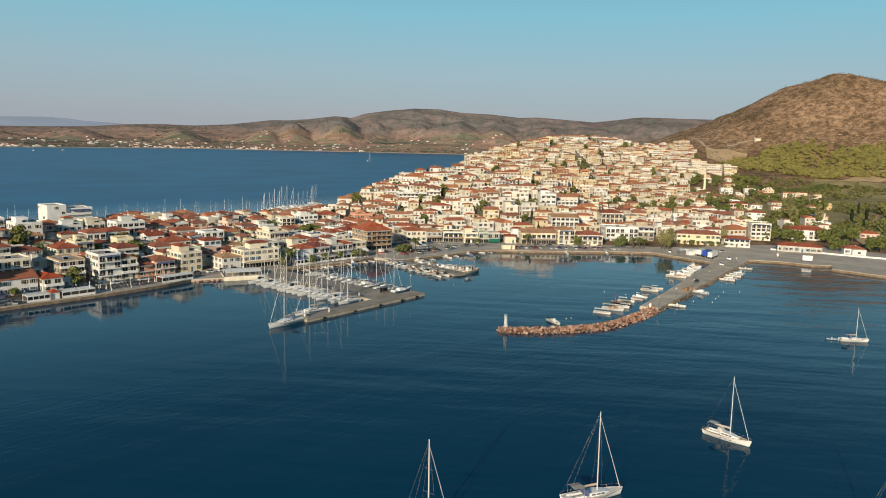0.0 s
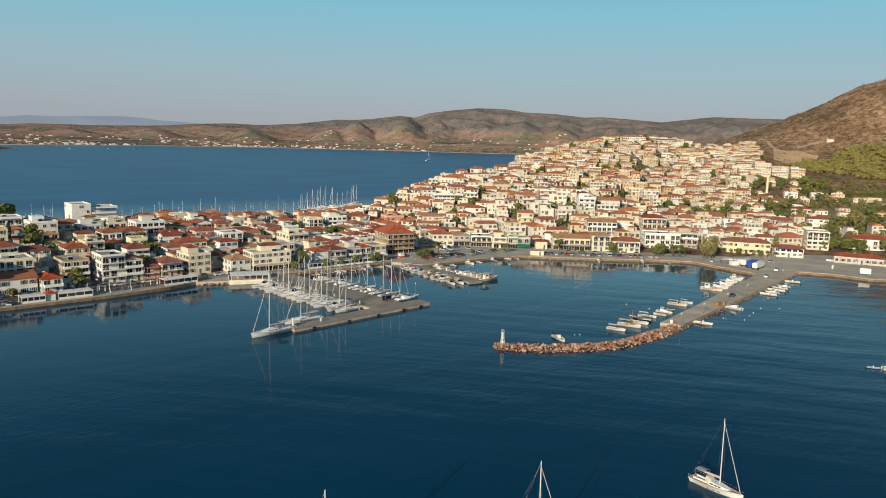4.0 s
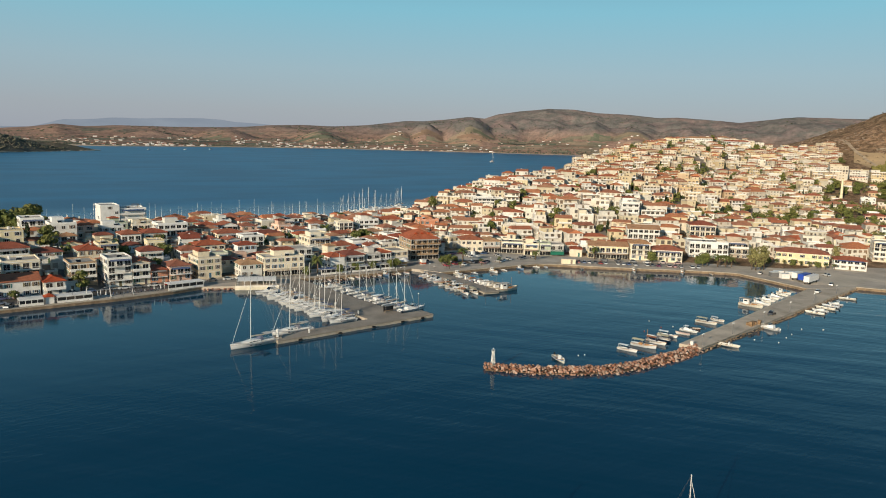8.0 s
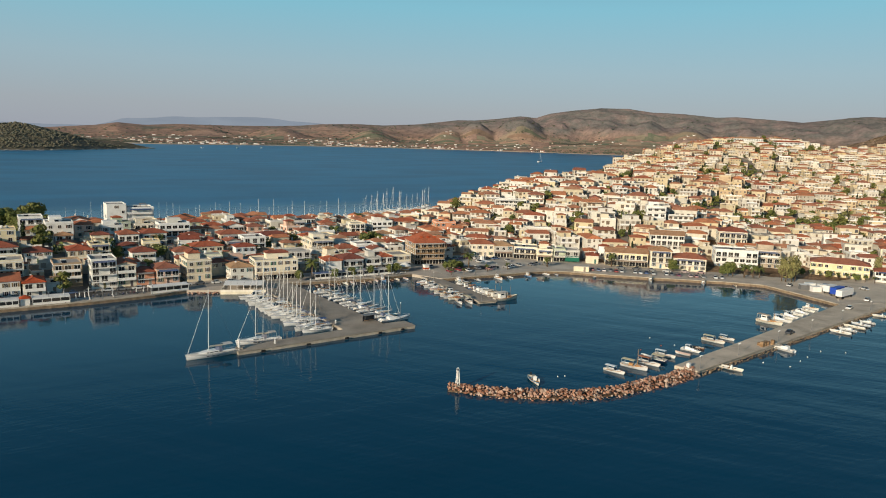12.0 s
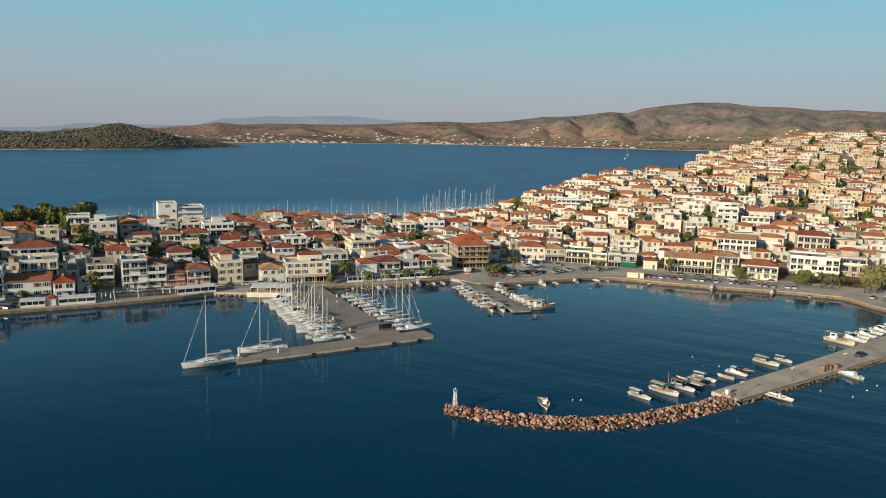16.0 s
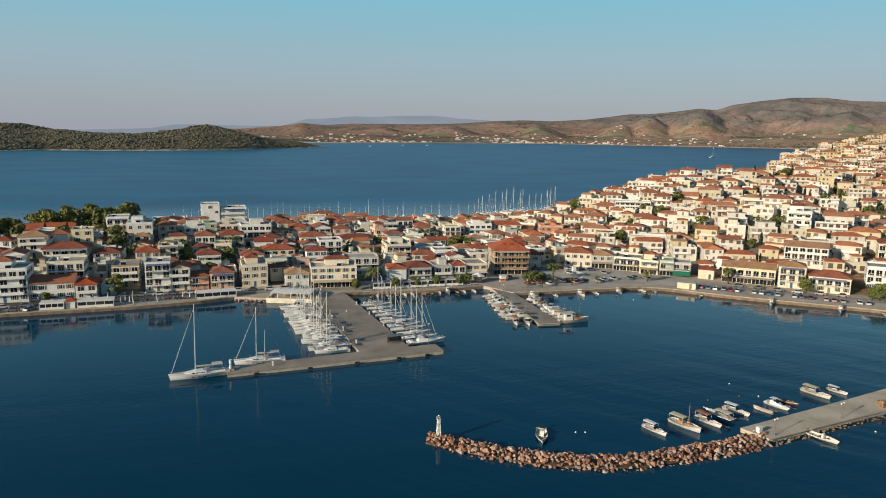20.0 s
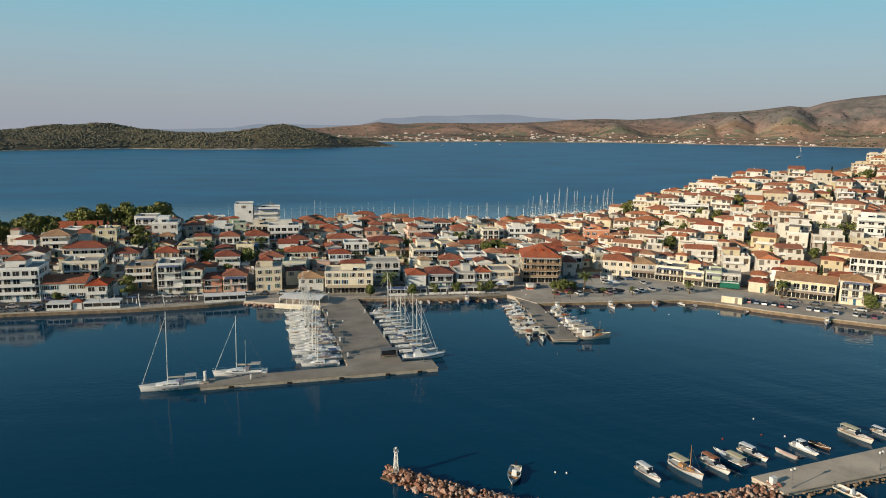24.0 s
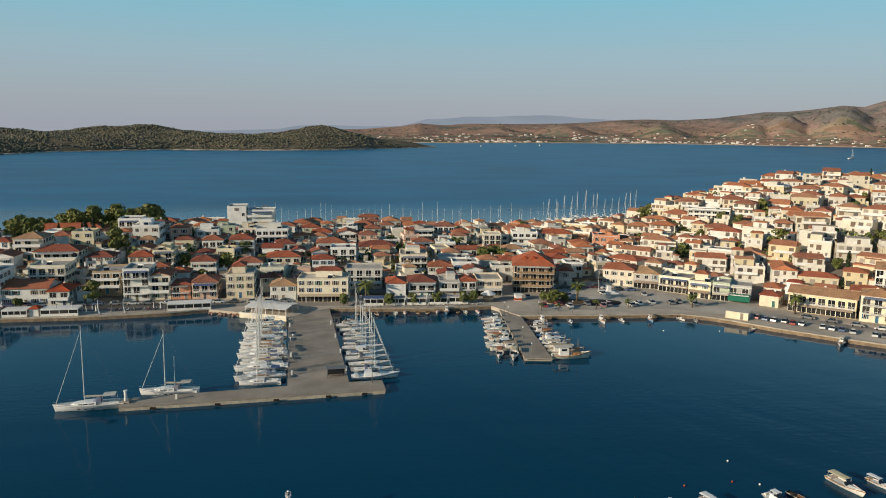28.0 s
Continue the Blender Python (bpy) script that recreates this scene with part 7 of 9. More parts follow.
house(224.5, 273.3, 11.0, 12, 10.0, "flat", "white", -42, "balc,solid,pent", 16.8)
house(200.0, 241.9, 17.5, 11, 8.2, "gable", "white", -42, "pale", 6.7)
house(-57.5, 393, 9.5, 13, 13.2, "flat", "white", 2, "blank,plain", 9)
house(-45.5, 394, 13.5, 12, 11.6, "flat", "white", 2, "balc,blank", 8.6)
house(131.7, 363.5, 13.0, 10, 7.2, "flat", "salmon", -14, "", 3.0)
# long low buildings on the crest of the hill, above a grassy bank
house(732.0, 588.0, 34.0, 12, 6.4, "hip", "white", -34, "plain", None, 1)
house(795.0, 572.0, 36.0, 12, 6.6, "hip", "white", -36, "plain", None, 1)
house(690.0, 604.0, 22.0, 11, 6.2, "flat", "yellow", -30, "plain", None, 1)
CREST = [(704, 572, 0.9, "broad"), (716, 566, 0.8, "olive"), (750, 570, 0.9, "broad"), (762, 560, 1.0, "broad"), (818, 552, 1.1, "pine"), (830, 550, 1.0, "pine"), (768, 590, 1.3, "pine"), (826, 560, 1.2, "broad"), (672, 590, 1.1, "broad"), (680, 583, 0.9, "broad")]
for x, y, s, kind in CREST:
    HOUSES.append((x, y, 11, 9, -36))
# yards kept free for large trees
GREEN = [(62, 331, 1.25, "broad"), (67, 335, 1.3, "broad"), (71, 331, 1.1, "broad"), (24, 343, 1.0, "broad"), (150, 319, 1.0, "broad"), (-118.7, 329, 1.3, "broad"), (-94.7, 317, 1.35, "pine"), (-112, 331, 1.3, "cypress"), (-50, 307.5, 1.2, "broad"), (-45.7, 333, 1.0, "broad"), (-66, 309, 0.95, "broad"), (223, 371, 1.25, "pine")]
for x, y, s, kind in GREEN:
    HOUSES.append((x, y, 1.5, 1.5, 0))

# ---------------------------------------------------------------- the rest of the town, row behind row
TOWN = [(-175, 262), (-40, 283), (55, 288), (62, 296), (112, 304), (142, 268), (160, 248), (196, 222), (226, 214), (262, 176), (318, 158), (372, 204), (440, 222), (492, 282), (588, 322), (640, 372), (700, 376), (790, 440), (900, 470), (1010, 545), (930, 650), (800, 672), (660, 664), (540, 640),
        (430, 545), (330, 490), (250, 470), (170, 452), (60, 440), (-20, 428), (-74, 412), (-92, 352), (-134, 334), (-170, 300)]


def in_poly(x, y, poly):
    c = False
    for (ax, ay), (bx, by) in zip(poly, poly[1:] + poly[:1]):
        if (ay > y) != (by > y) and x < (bx - ax) * (y - ay) / (by - ay) + ax:
            c = not c
    return c


def free_of_houses(x, y, r):
    for hx, hy, w, d, yaw in HOUSES:
        dx, dy = x - hx, y - hy
        if abs(dx) > 34 or abs(dy) > 34:
            continue
        a = radians(yaw)
        u, v = dx * math.cos(a) + dy * math.sin(a), -dx * math.sin(a) + dy * math.cos(a)
        if abs(u) < w / 2 + r and abs(v) < d / 2 + r:
            return False
    return True


# lanes and yards between the houses, a little above the bare ground
M["street"] = surface("town_street", [(0.15, 0.135, 0.12), (0.23, 0.20, 0.17), (0.19, 0.165, 0.14), (0.32, 0.275, 0.22)], 0.06, 1.5, random_by=0.09, stain=0.3)
sx, sy = np.arange(-180, 1020, 7.0), np.arange(256, 690, 7.0)
gx, gy = np.meshgrid(sx, sy)
gz = land(gx, gy) + 0.10
STREETS = [(-175, 266), (-120, 268), (-40, 270), (55, 276), (62, 290), (108, 298), (136, 262), (152, 244), (188, 216), (218, 207), (250, 176)] + TOWN[10:]
keep = np.array([[in_poly(x, y, STREETS) for x in sx] for y in sy])
nx_ = len(sx)
fs = [(j * nx_ + i, j * nx_ + i + 1, (j + 1) * nx_ + i + 1, (j + 1) * nx_ + i) for j in range(len(sy) - 1) for i in range(nx_ - 1) if keep[j, i] and keep[j, i + 1] and keep[j + 1, i] and keep[j + 1, i + 1]]
tagged(new("pavement", mesh_of("town_streets", np.stack([gx, gy, gz], -1).reshape(-1, 3).tolist(), fs, M["street"], True)), "worn grey lanes and yards between the town's houses", "street", kind="structure")

srng = random.Random(9)
GAPS = []
for zone, yaw0, ux, uy in (("flat", 2, 11.2, 13.0), ("slope", -38, 12.4, 12.6)):
    a = radians(yaw0)
    for i in range(-80, 130):
        for j in range(-60, 120):
            lx, ly = i * ux + (j % 2) * 4 + srng.uniform(-2.2, 2.2), j * uy + srng.uniform(-2.0, 2.0)
            x, y = lx * math.cos(a) - ly * math.sin(a), lx * math.sin(a) + ly * math.cos(a)
            if (zone == "flat") != (x < 118 and y < 470 - 0.55 * x) or not in_poly(x, y, TOWN):
                continue
            far = math.hypot(x + 60, y)
            # the town thins out towards the valley and the ridge's end
            thin = (0.11 if zone == "flat" or x < 250 else 0.17) + (0.16 if x > 560 and y < 520 else 0) + (0.20 if x > 330 and y < 330 else 0)
            w, d = srng.uniform(7.0, 10.6) if zone == "flat" else srng.uniform(8.4, 14.8), srng.uniform(7.4, 10.4)
            if srng.random() < thin:
                GAPS.append((x, y))
                continue
            if not free_of_houses(x, y, 4.7 if zone == "flat" else 5.3):
                continue
            h = srng.choice((3.2, 5.7, 5.9, 6.0, 6.2, 3.3, 5.6)) if far > 330 else srng.choice((3.2, 5.6, 5.9, 6.2, 8.4))
            if x > 180 and far > 380 and srng.random() < 0.24:
                h = srng.choice((7.4, 8.6, 9.0))
            if x < -55 and y > 365:
                h = srng.choice((3.2, 5.4))
            mat = srng.choice(("white", "white", "white", "white", "cream", "white", "yellow", "grey", "pink" if x < 118 else "white", "white", "cream", "green"))
            roof = srng.choice(("hip", "hip", "gable", "flat", "hip", "flat")) if x < 118 else srng.choice(("hip", "hip", "gable", "flat", "hip", "flat")) if x < 300 else srng.choice(("hip", "flat", "hip", "flat", "hip"))
            yaw = yaw0 + srng.choice((0, 0, 0, 90)) + srng.uniform(-7, 7) * (2.2 if zone == "slope" else 1.0)
            if far < 345 or (far < 385 and x < 100):
                house(x, y, w, d, h, roof, mat, yaw, "", None, 1)
            else:
                HOUSES.append((x, y, w, d, yaw))
                far_house(x, y, w, d, h, roof, yaw, land_z(x, y))

# smaller houses squeezed into what is left
for _ in range(5200):
    x, y = srng.uniform(-175, 330), srng.uniform(205, 470)
    w, d = srng.uniform(6.0, 8.6), srng.uniform(6.5, 8.6)
    yaw0 = 2 if x < 118 and y < 470 - 0.55 * x else -38
    if in_poly(x, y, TOWN) and free_of_houses(x, y, 4.1) and srng.random() < 0.8:
        far = math.hypot(x + 60, y)
        yaw, h = yaw0 + srng.choice((0, 90)) + srng.uniform(-6, 6), srng.choice((3.2, 5.6, 5.9, 6.2))
        roof = srng.choice(("hip", "hip", "gable", "flat"))
        if far < 330:
            house(x, y, w, d, h, roof, srng.choice(("white", "white", "cream", "white", "yellow", "pink" if x < 118 else "white", "grey")), yaw, "", None, 1)
        else:
            HOUSES.append((x, y, w, d, yaw))
            far_house(x, y, w, d, h, "flat" if roof == "flat" else "hip", yaw, land_z(x, y))

# flats where the town ends below the bare hill
for x, y, w, d, h, yaw in ((728, 394, 19, 13, 15.0, -52), (774, 393, 20, 13, 12.0, -52), (799, 381, 17, 12, 12.0, -52), (702, 402, 17, 12, 9.0, -52), (868, 508, 28, 12, 9.0, -46), (826, 512, 20, 12, 9.0, -44), (755, 500, 22, 12, 9.0, -42)):
    HOUSES.append((x, y, w, d, yaw))
    far_house(x, y, w, d, h, "flat", yaw, land_z(x, y))

# sheds, garages and low wings in what is left on the slope
for _ in range(5000):
    x, y = srng.uniform(150, 960), srng.uniform(215, 665)
    if in_poly(x, y, TOWN) and math.hypot(x + 60, y) > 330 and srng.random() < (0.42 if y > 0.33 * x + 190 else 0.2) and free_of_houses(x, y, 3.0):
        w, d, h = srng.uniform(4.2, 7), srng.uniform(4, 6), srng.choice((2.6, 2.9, 3.1, 5.3))
        yaw = -38 + srng.choice((0, 90)) + srng.uniform(-8, 8)
        HOUSES.append((x, y, w, d, yaw))
        far_house(x, y, w, d, h, srng.choice(("hip", "flat", "flat")), yaw, land_z(x, y))

for _ in range(3200):
    x, y = srng.uniform(-170, 150), srng.uniform(286, 440)
    if in_poly(x, y, TOWN) and free_of_houses(x, y, 1.9):
        w, d, yaw = srng.uniform(2.8, 5), srng.uniform(2.8, 4.4), 2 + srng.choice((0, 90)) + srng.uniform(-6, 6)
        HOUSES.append((x, y, w, d, yaw))
        far_house(x, y, w, d, srng.choice((2.4, 2.7, 3.0)), srng.choice(("hip", "flat")), yaw, land_z(x, y))

# scattered houses where the town runs out into the valley
for _ in range(900):
    x, y = srng.uniform(330, 760), srng.uniform(120, 400)
    if 0.28 * x + 30 < y < 0.52 * x + 40 and free_of_houses(x, y, 11.0) and srng.random() < 0.14:
        w, d, yaw = srng.uniform(8, 14), srng.uniform(7, 10), -56 + srng.choice((0, 90)) + srng.uniform(-8, 8)
        HOUSES.append((x, y, w, d, yaw))
        far_house(x, y, w, d, srng.choice((3.2, 3.2, 6.0)), srng.choice(("hip", "hip", "flat")), yaw, land_z(x, y))

cols = [(0.66, 0.57, 0.42), (0.68, 0.64, 0.57), (0.62, 0.49, 0.29), (0.67, 0.62, 0.53), (0.60, 0.44, 0.22), (0.69, 0.65, 0.57), (0.42, 0.34, 0.24), (0.65, 0.54, 0.36), (0.71, 0.67, 0.61), (0.55, 0.39, 0.24), (0.66, 0.55, 0.36), (0.48, 0.43, 0.36), (0.64, 0.51, 0.31), (0.69, 0.65, 0.58)]
M["hill_wall"] = surface("hillside_stucco", cols, 0.35, 6, random_by="island", stain=0.18)
M["lower_wall"] = surface("whitewashed_walls", [(0.707, 0.684, 0.640), (0.671, 0.599, 0.453), (0.724, 0.701, 0.656), (0.654, 0.556, 0.348), (0.715, 0.684, 0.623), (0.689, 0.642, 0.534), (0.733, 0.711, 0.664), (0.636, 0.530, 0.340), (0.707, 0.676, 0.607), (0.513, 0.462, 0.389), (0.724, 0.693, 0.640)], 0.35, 6, random_by="island", stain=0.16)
M["hill_tile"] = surface("hillside_tiles", [(0.50, 0.19, 0.09), (0.40, 0.125, 0.068), (0.48, 0.25, 0.145), (0.33, 0.125, 0.08), (0.48, 0.22, 0.12), (0.53, 0.19, 0.085)], 0.5, 5, random_by="island", stain=0.3)
M["hill_slab"] = surface("hillside_terraces", [(0.42, 0.36, 0.29), (0.54, 0.47, 0.38), (0.32, 0.27, 0.22), (0.44, 0.27, 0.18)], 0.25, 4, random_by="island", stain=0.3)
M["hill_window"] = surface("hillside_openings", [(0.09, 0.08, 0.07), (0.15, 0.11, 0.08), (0.26, 0.18, 0.12), (0.08, 0.08, 0.09), (0.22, 0.20, 0.18), (0.38, 0.33, 0.27)], 2, 8, rough=0.35, random_by="island", stain=0.2)
M["hill_trim"] = surface("hillside_parapets", [(0.82, 0.81, 0.79), (0.74, 0.70, 0.62), (0.84, 0.83, 0.82), (0.60, 0.56, 0.50)], 0.5, 8, random_by="island", stain=0.15)
tagged(new("hillside_houses", multi_mesh("hillside_houses", [(FAR_UPPER, M["hill_wall"]), (FAR_LOWER, M["lower_wall"]), (FAR_ROOF, M["hill_tile"]), (FAR_SLAB, M["hill_slab"]), (FAR_WIN, M["hill_window"]), (FAR_TRIM, M["hill_trim"])])), "white and cream houses with red roofs crowding up the hill", "houses", kind="stuff")


for x, y in GAPS:
    if free_of_houses(x, y, 2.5) and (x < 330 or srng.random() < 0.4):
        tree(srng.choice(("broad", "broad", "pine", "olive", "cypress")) if x < 500 else srng.choice(("olive", "broad", "pine")), x, y, srng.uniform(0.75, 1.15))

# trees squeezed into the small yards up the slope
yrng, planted = random.Random(77), []
for _ in range(9000):
    x, y = yrng.uniform(60, 700), yrng.uniform(215, 640)
    if len(planted) < 120 and in_poly(x, y, TOWN) and y > 250 and free_of_houses(x, y, 1.7) and all(abs(x - a) + abs(y - b) > 16 for a, b in planted):
        planted.append((x, y))
        tree(yrng.choice(("broad", "broad", "olive", "cypress", "pine")), x, y, yrng.uniform(0.8, 1.15))

# ---------------------------------------------------------------- boats, in their berths
boat("big_yacht", -57.9, 172.4, 187, 0, label="large white sailing yacht with blue sprayhood moored at the pier end")
boat("ketch", -42.5, 180.0, 178, 0, label="white two-masted ketch moored behind the pier arm")
# sailing yachts stern-to along both sides of the pier
for k in range(16):
    q = k / 15
    kind = "yacht" if k in (0, 1, 3, 4, 5, 6, 7, 8, 10, 11, 12, 14) else "cruiser"
    boat(kind, -15.6 - 4.6 * q - 6.4, 184.8 + 53.5 * q, 184.5 + brng.uniform(-4, 4), brng.choice((0, 1, 2)) if kind == "yacht" else brng.choice((0, 2, 2)), brng.uniform(0.84, 1.08), group="yachts along the pier")
for k, kind in enumerate(("cruiser", "yacht", "yacht", "yacht", "cruiser", "yacht", "yacht", "yacht", "cruiser", "yacht", "yacht", "cruiser")):
    q = k / 11
    boat(kind, 6.2 - 5.6 * q, 186.5 + 53 * q, 4.5 + brng.uniform(-3, 3), 2 if k == 0 else None, 0.9 if k else 1.0, group="boats along the pier")
# fishing pier: the larger wooden boats near its head
for y, kd, w, sc in ((206.5, "caique", 0, 1.0), (209.5, "cruiser", 0, 0.95), (215.5, "caique", 1, 1.1), (221.5, "caique", 0, 0.9), (227.5, "cruiser", 1, 0.95), (232.0, "cruiser", 1, 0.9), (236.5, "dinghy", 0, 1.2), (240.5, "cruiser", 1, 0.8)):
    L = {"caique": (8.0, 6.6), "cruiser": (9.0, 7.0), "dinghy": (5.2, 4.4)}[kd][w] * sc
    boat(kd, 48.0 + (y - 196) * 0.075 - L / 2 - 0.4, y, 184 + brng.uniform(-6, 6), w, sc, group="boats along the fishing pier")
for y, kd, w, sc in ((197.8, "caique", 0, 1.35), (202.0, "caique", 0, 1.1), (206.3, "caique", 0, 1.05), (210.5, "cruiser", 1, 1.0), (214.5, "cruiser", 1, 1.1), (219.0, "dinghy", 0, 1.3), (223.5, "caique", 1, 1.0), (229.0, "cruiser", 1, 0.8)):
    L = {"caique": (8.0, 6.6), "cruiser": (9.0, 7.0), "dinghy": (5.2, 4.4)}[kd][w] * sc
    boat(kd, 55.7 + (y - 195) * 0.042 + L / 2 + 0.3, y, brng.uniform(-6, 6), w, sc, group="boats along the fishing pier")
for x, y, kd in ((42.0, 201.4, "rust_launch"), (45.9, 200.4, "tan_launch")):
    boat(kd, x, y, 256, 0, 0.95, group="boats along the fishing pier", label="wooden fishing boat with a canvas awning beside the pier head")
for x, y, hd, kd, sc in ((64.5, 200.1, 2, "rust_launch", 1.0), (63.6, 204.2, -4, "tan_launch", 0.85), (62.3, 208.4, 4, "rowing", 1.1), (62.6, 212.5, 0, "launch", 0.85), (61.0, 216.8, 3, "covered", 1.1), (62.0, 221.0, -3, "rust_launch", 0.8), (61.5, 226.2, 2, "rowing", 1.0), (62.5, 231.5, 5, "launch", 0.8),
                         (43.2, 212.6, 184, "launch", 0.8), (43.8, 218.5, 180, "rust_launch", 0.8), (45.0, 224.5, 186, "covered", 1.1), (45.4, 229.8, 182, "launch", 0.7), (46.0, 234.4, 184, "rowing", 1.0), (46.4, 238.6, 180, "covered", 1.0)):
    boat(kd, x, y, hd, 0, sc, group="boats along the fishing pier", label=BOAT_WORDS[kd][1])
# small boats along the quays
for k in range(13):
    x = 2 + 3.5 * k + brng.uniform(-0.5, 0.5)
    boat(brng.choice(("dinghy", "rowing", "caique", "covered")), x, 250.2 + brng.uniform(-0.8, 0.3), 270 + brng.uniform(-14, 14), None, 0.85, group="small boats at the quay")
for x, y, hd, kd in ((64, 235.5, 275, "caique"), (73, 235, 268, "dinghy"), (84, 234.6, 265, "caique"), (91, 235, 272, "dinghy"), (101, 234.5, 262, "caique"), (112, 235, 280, "dinghy"), (116, 232, 250, "dinghy"), (129, 220, 225, "dinghy"), (148, 203, 230, "caique"), (166, 188, 225, "caique"), (177, 179, 230, "dinghy")):
    boat(kd, x, y, hd, None, 0.85, group="small boats at the quay")
# along the mole: harbour side, then the open side
for x, y, hd, kd, w, sc in ((36.8, 112.1, -75, "launch", 0, 0.82), (44.6, 112.3, -72, "mast_caique", 0, 0.92), (51.1, 113.0, -76, "rust_launch", 0, 0.95), (55.6, 114.9, 106, "navy_launch", 0, 0.82), (61.4, 116.4, -70, "launch", 0, 0.84), (68.4, 115.2, 113, "covered", 0, 0.92), (73.4, 117.0, -74, "cruiser", 1, 0.8), (77.9, 118.0, -72, "rowing", 0, 0.9),
                            (88.8, 120.8, -76, "tan_launch", 0, 0.86), (95.6, 120.9, -74, "launch", 0, 0.66), (128.9, 128.5, -80, "caique", 0, 1.15), (135.8, 129.3, -78, "cruiser", 0, 0.9), (140.5, 130.5, -78, "dinghy", 0, 1.2), (145.0, 131.5, -80, "cruiser", 1, 0.9), (150.0, 132.6, -78, "dinghy", 0, 1.2), (155.0, 133.6, -80, "cruiser", 1, 0.85), (160.5, 134.6, -78, "dinghy", 0, 1.2), (166.0, 136.0, -80, "caique", 1, 0.9),
                            (69.5, 99.1, -74, "dinghy", 0, 1.2), (101.9, 104.4, 95, "cruiser", 1, 1.0), (140.5, 108.6, 105, "dinghy", 0, 1.25), (146.5, 109.6, 100, "cruiser", 1, 0.75), (152.5, 110.6, 105, "dinghy", 0, 1.3), (158.5, 111.6, 100, "dinghy", 0, 1.2), (164.5, 112.6, 100, "cruiser", 1, 0.7), (180, 115.5, 120, "dinghy", 0, 1.2)):
    boat(kd, x, y, hd, w, sc, group="boats along the mole", label=BOAT_WORDS[kd][1] if kd in SPECIAL else "")
boat("dinghy", 11.8, 115.6, 248, 0, 1.35, group="boats along the mole", label="white open boat with rolled canvas moored inside the breakwater")
# at anchor in the bay
for x, y, hd, w, sc in ((-42.9, 33.1, -93, 2, 0.93), (66.4, 37.0, -54, 2, 0.82), (-85.8, 38.6, -25, 1, 0.95), (-114.2, 51.0, 5, 2, 1.1), (-72, -1.5, -40, 2, 1.08)):
    boat("yacht", x, y, hd, w, sc, group="yachts at anchor", label="white sailing yacht riding at anchor with bare mast", tall=1.09 if sc == 0.93 else 1.0)
boat("dinghy", 63.2, 42.6, -60, 1, 0.75, group="boats in the harbour", label="small inflatable tender trailing behind an anchored yacht")
boat("yacht", 1258, 1686, 20, 0, 1.8, group="yachts at anchor", label="far yacht with bare mast out in the bay")
for x, y in ((487, 2657), (640, 2760), (760, 2840)):
    boat("cruiser", x, y, 40, 2, 1.4, group="yachts at anchor", label="far white boat off the opposite shore")
# the marina behind the town
for k in range(50):
    x = -75 + 4.6 * k + brng.uniform(-1, 1)
    boat("yacht", x, 480 + 0.02 * max(0, x) + brng.uniform(-3, 3) + (9 if k % 3 == 0 else 0), 90 + brng.uniform(-4, 4), None, brng.uniform(0.62, 0.95), group="yachts in the marina behind the town", skip=("bimini", "stripe", "cabin_window", "cockpit_coaming", "sprayhood", "guard_rail", "rigging", "deck", "portlight", "furled_genoa"))

for k in range(14):
    q = k / 13
    boat("yacht", 140 + 78 * q + brng.uniform(-1, 1), 494 + 36 * q + brng.uniform(-2, 5), 90 + brng.uniform(-4, 4), None, brng.uniform(0.95, 1.35), group="yachts in the marina behind the town", skip=("bimini", "stripe", "cabin_window", "cockpit_coaming", "sprayhood", "guard_rail", "rigging", "deck", "portlight"))

# ---------------------------------------------------------------- parked cars
for k in range(17):
    car(-116 + 5.8 * k + brng.uniform(-0.6, 0.6), 266.4 + brng.uniform(-0.2, 0.2) if k < 14 else 266, 2 + 180 * (k % 2))
for k in range(22):
    q = k / 21
    if k in (6, 11, 15, 19):
        continue
    x, y = 136.5 + 44 * q, 230 - 40.5 * q
    car(x + brng.uniform(-0.4, 0.4), y + brng.uniform(-0.5, 0.5), -42 + 90 + brng.uniform(-6, 6))
for k in range(6):
    car(153 + 5.6 * k + brng.uniform(-1, 1), 228 - 5.0 * k + brng.uniform(-0.6, 0.6), -42 + brng.choice((0, 180)) + brng.uniform(-5, 5))
for x, y, yaw in ((-125.5, 251.5, 2), (-119.6, 252.2, 184), (-114.6, 252.4, 60), (-124, 257.5, 5), (-117, 258.5, 3), (-128, 254, 180), (-132, 258, 2), (196, 165, 20), (212, 158, 70), (216, 150, 75), (222, 146, 80), (176.5, 126.5, 15), (118.5, 113.5, 12), (199, 132, 20)):
    car(x, y, yaw)
for k in range(16):
    car(66 + 3.9 * k + brng.uniform(-1.2, 1.2), (250.5 if k % 4 else 266) + (k % 3) * 1.6, 90 + brng.uniform(-9, 9))
for k in range(10):
    car(72 + 4.2 * k, 280.5 - max(0, k - 6) * 2.2, brng.choice((0, 180)) + brng.uniform(-5, 5))

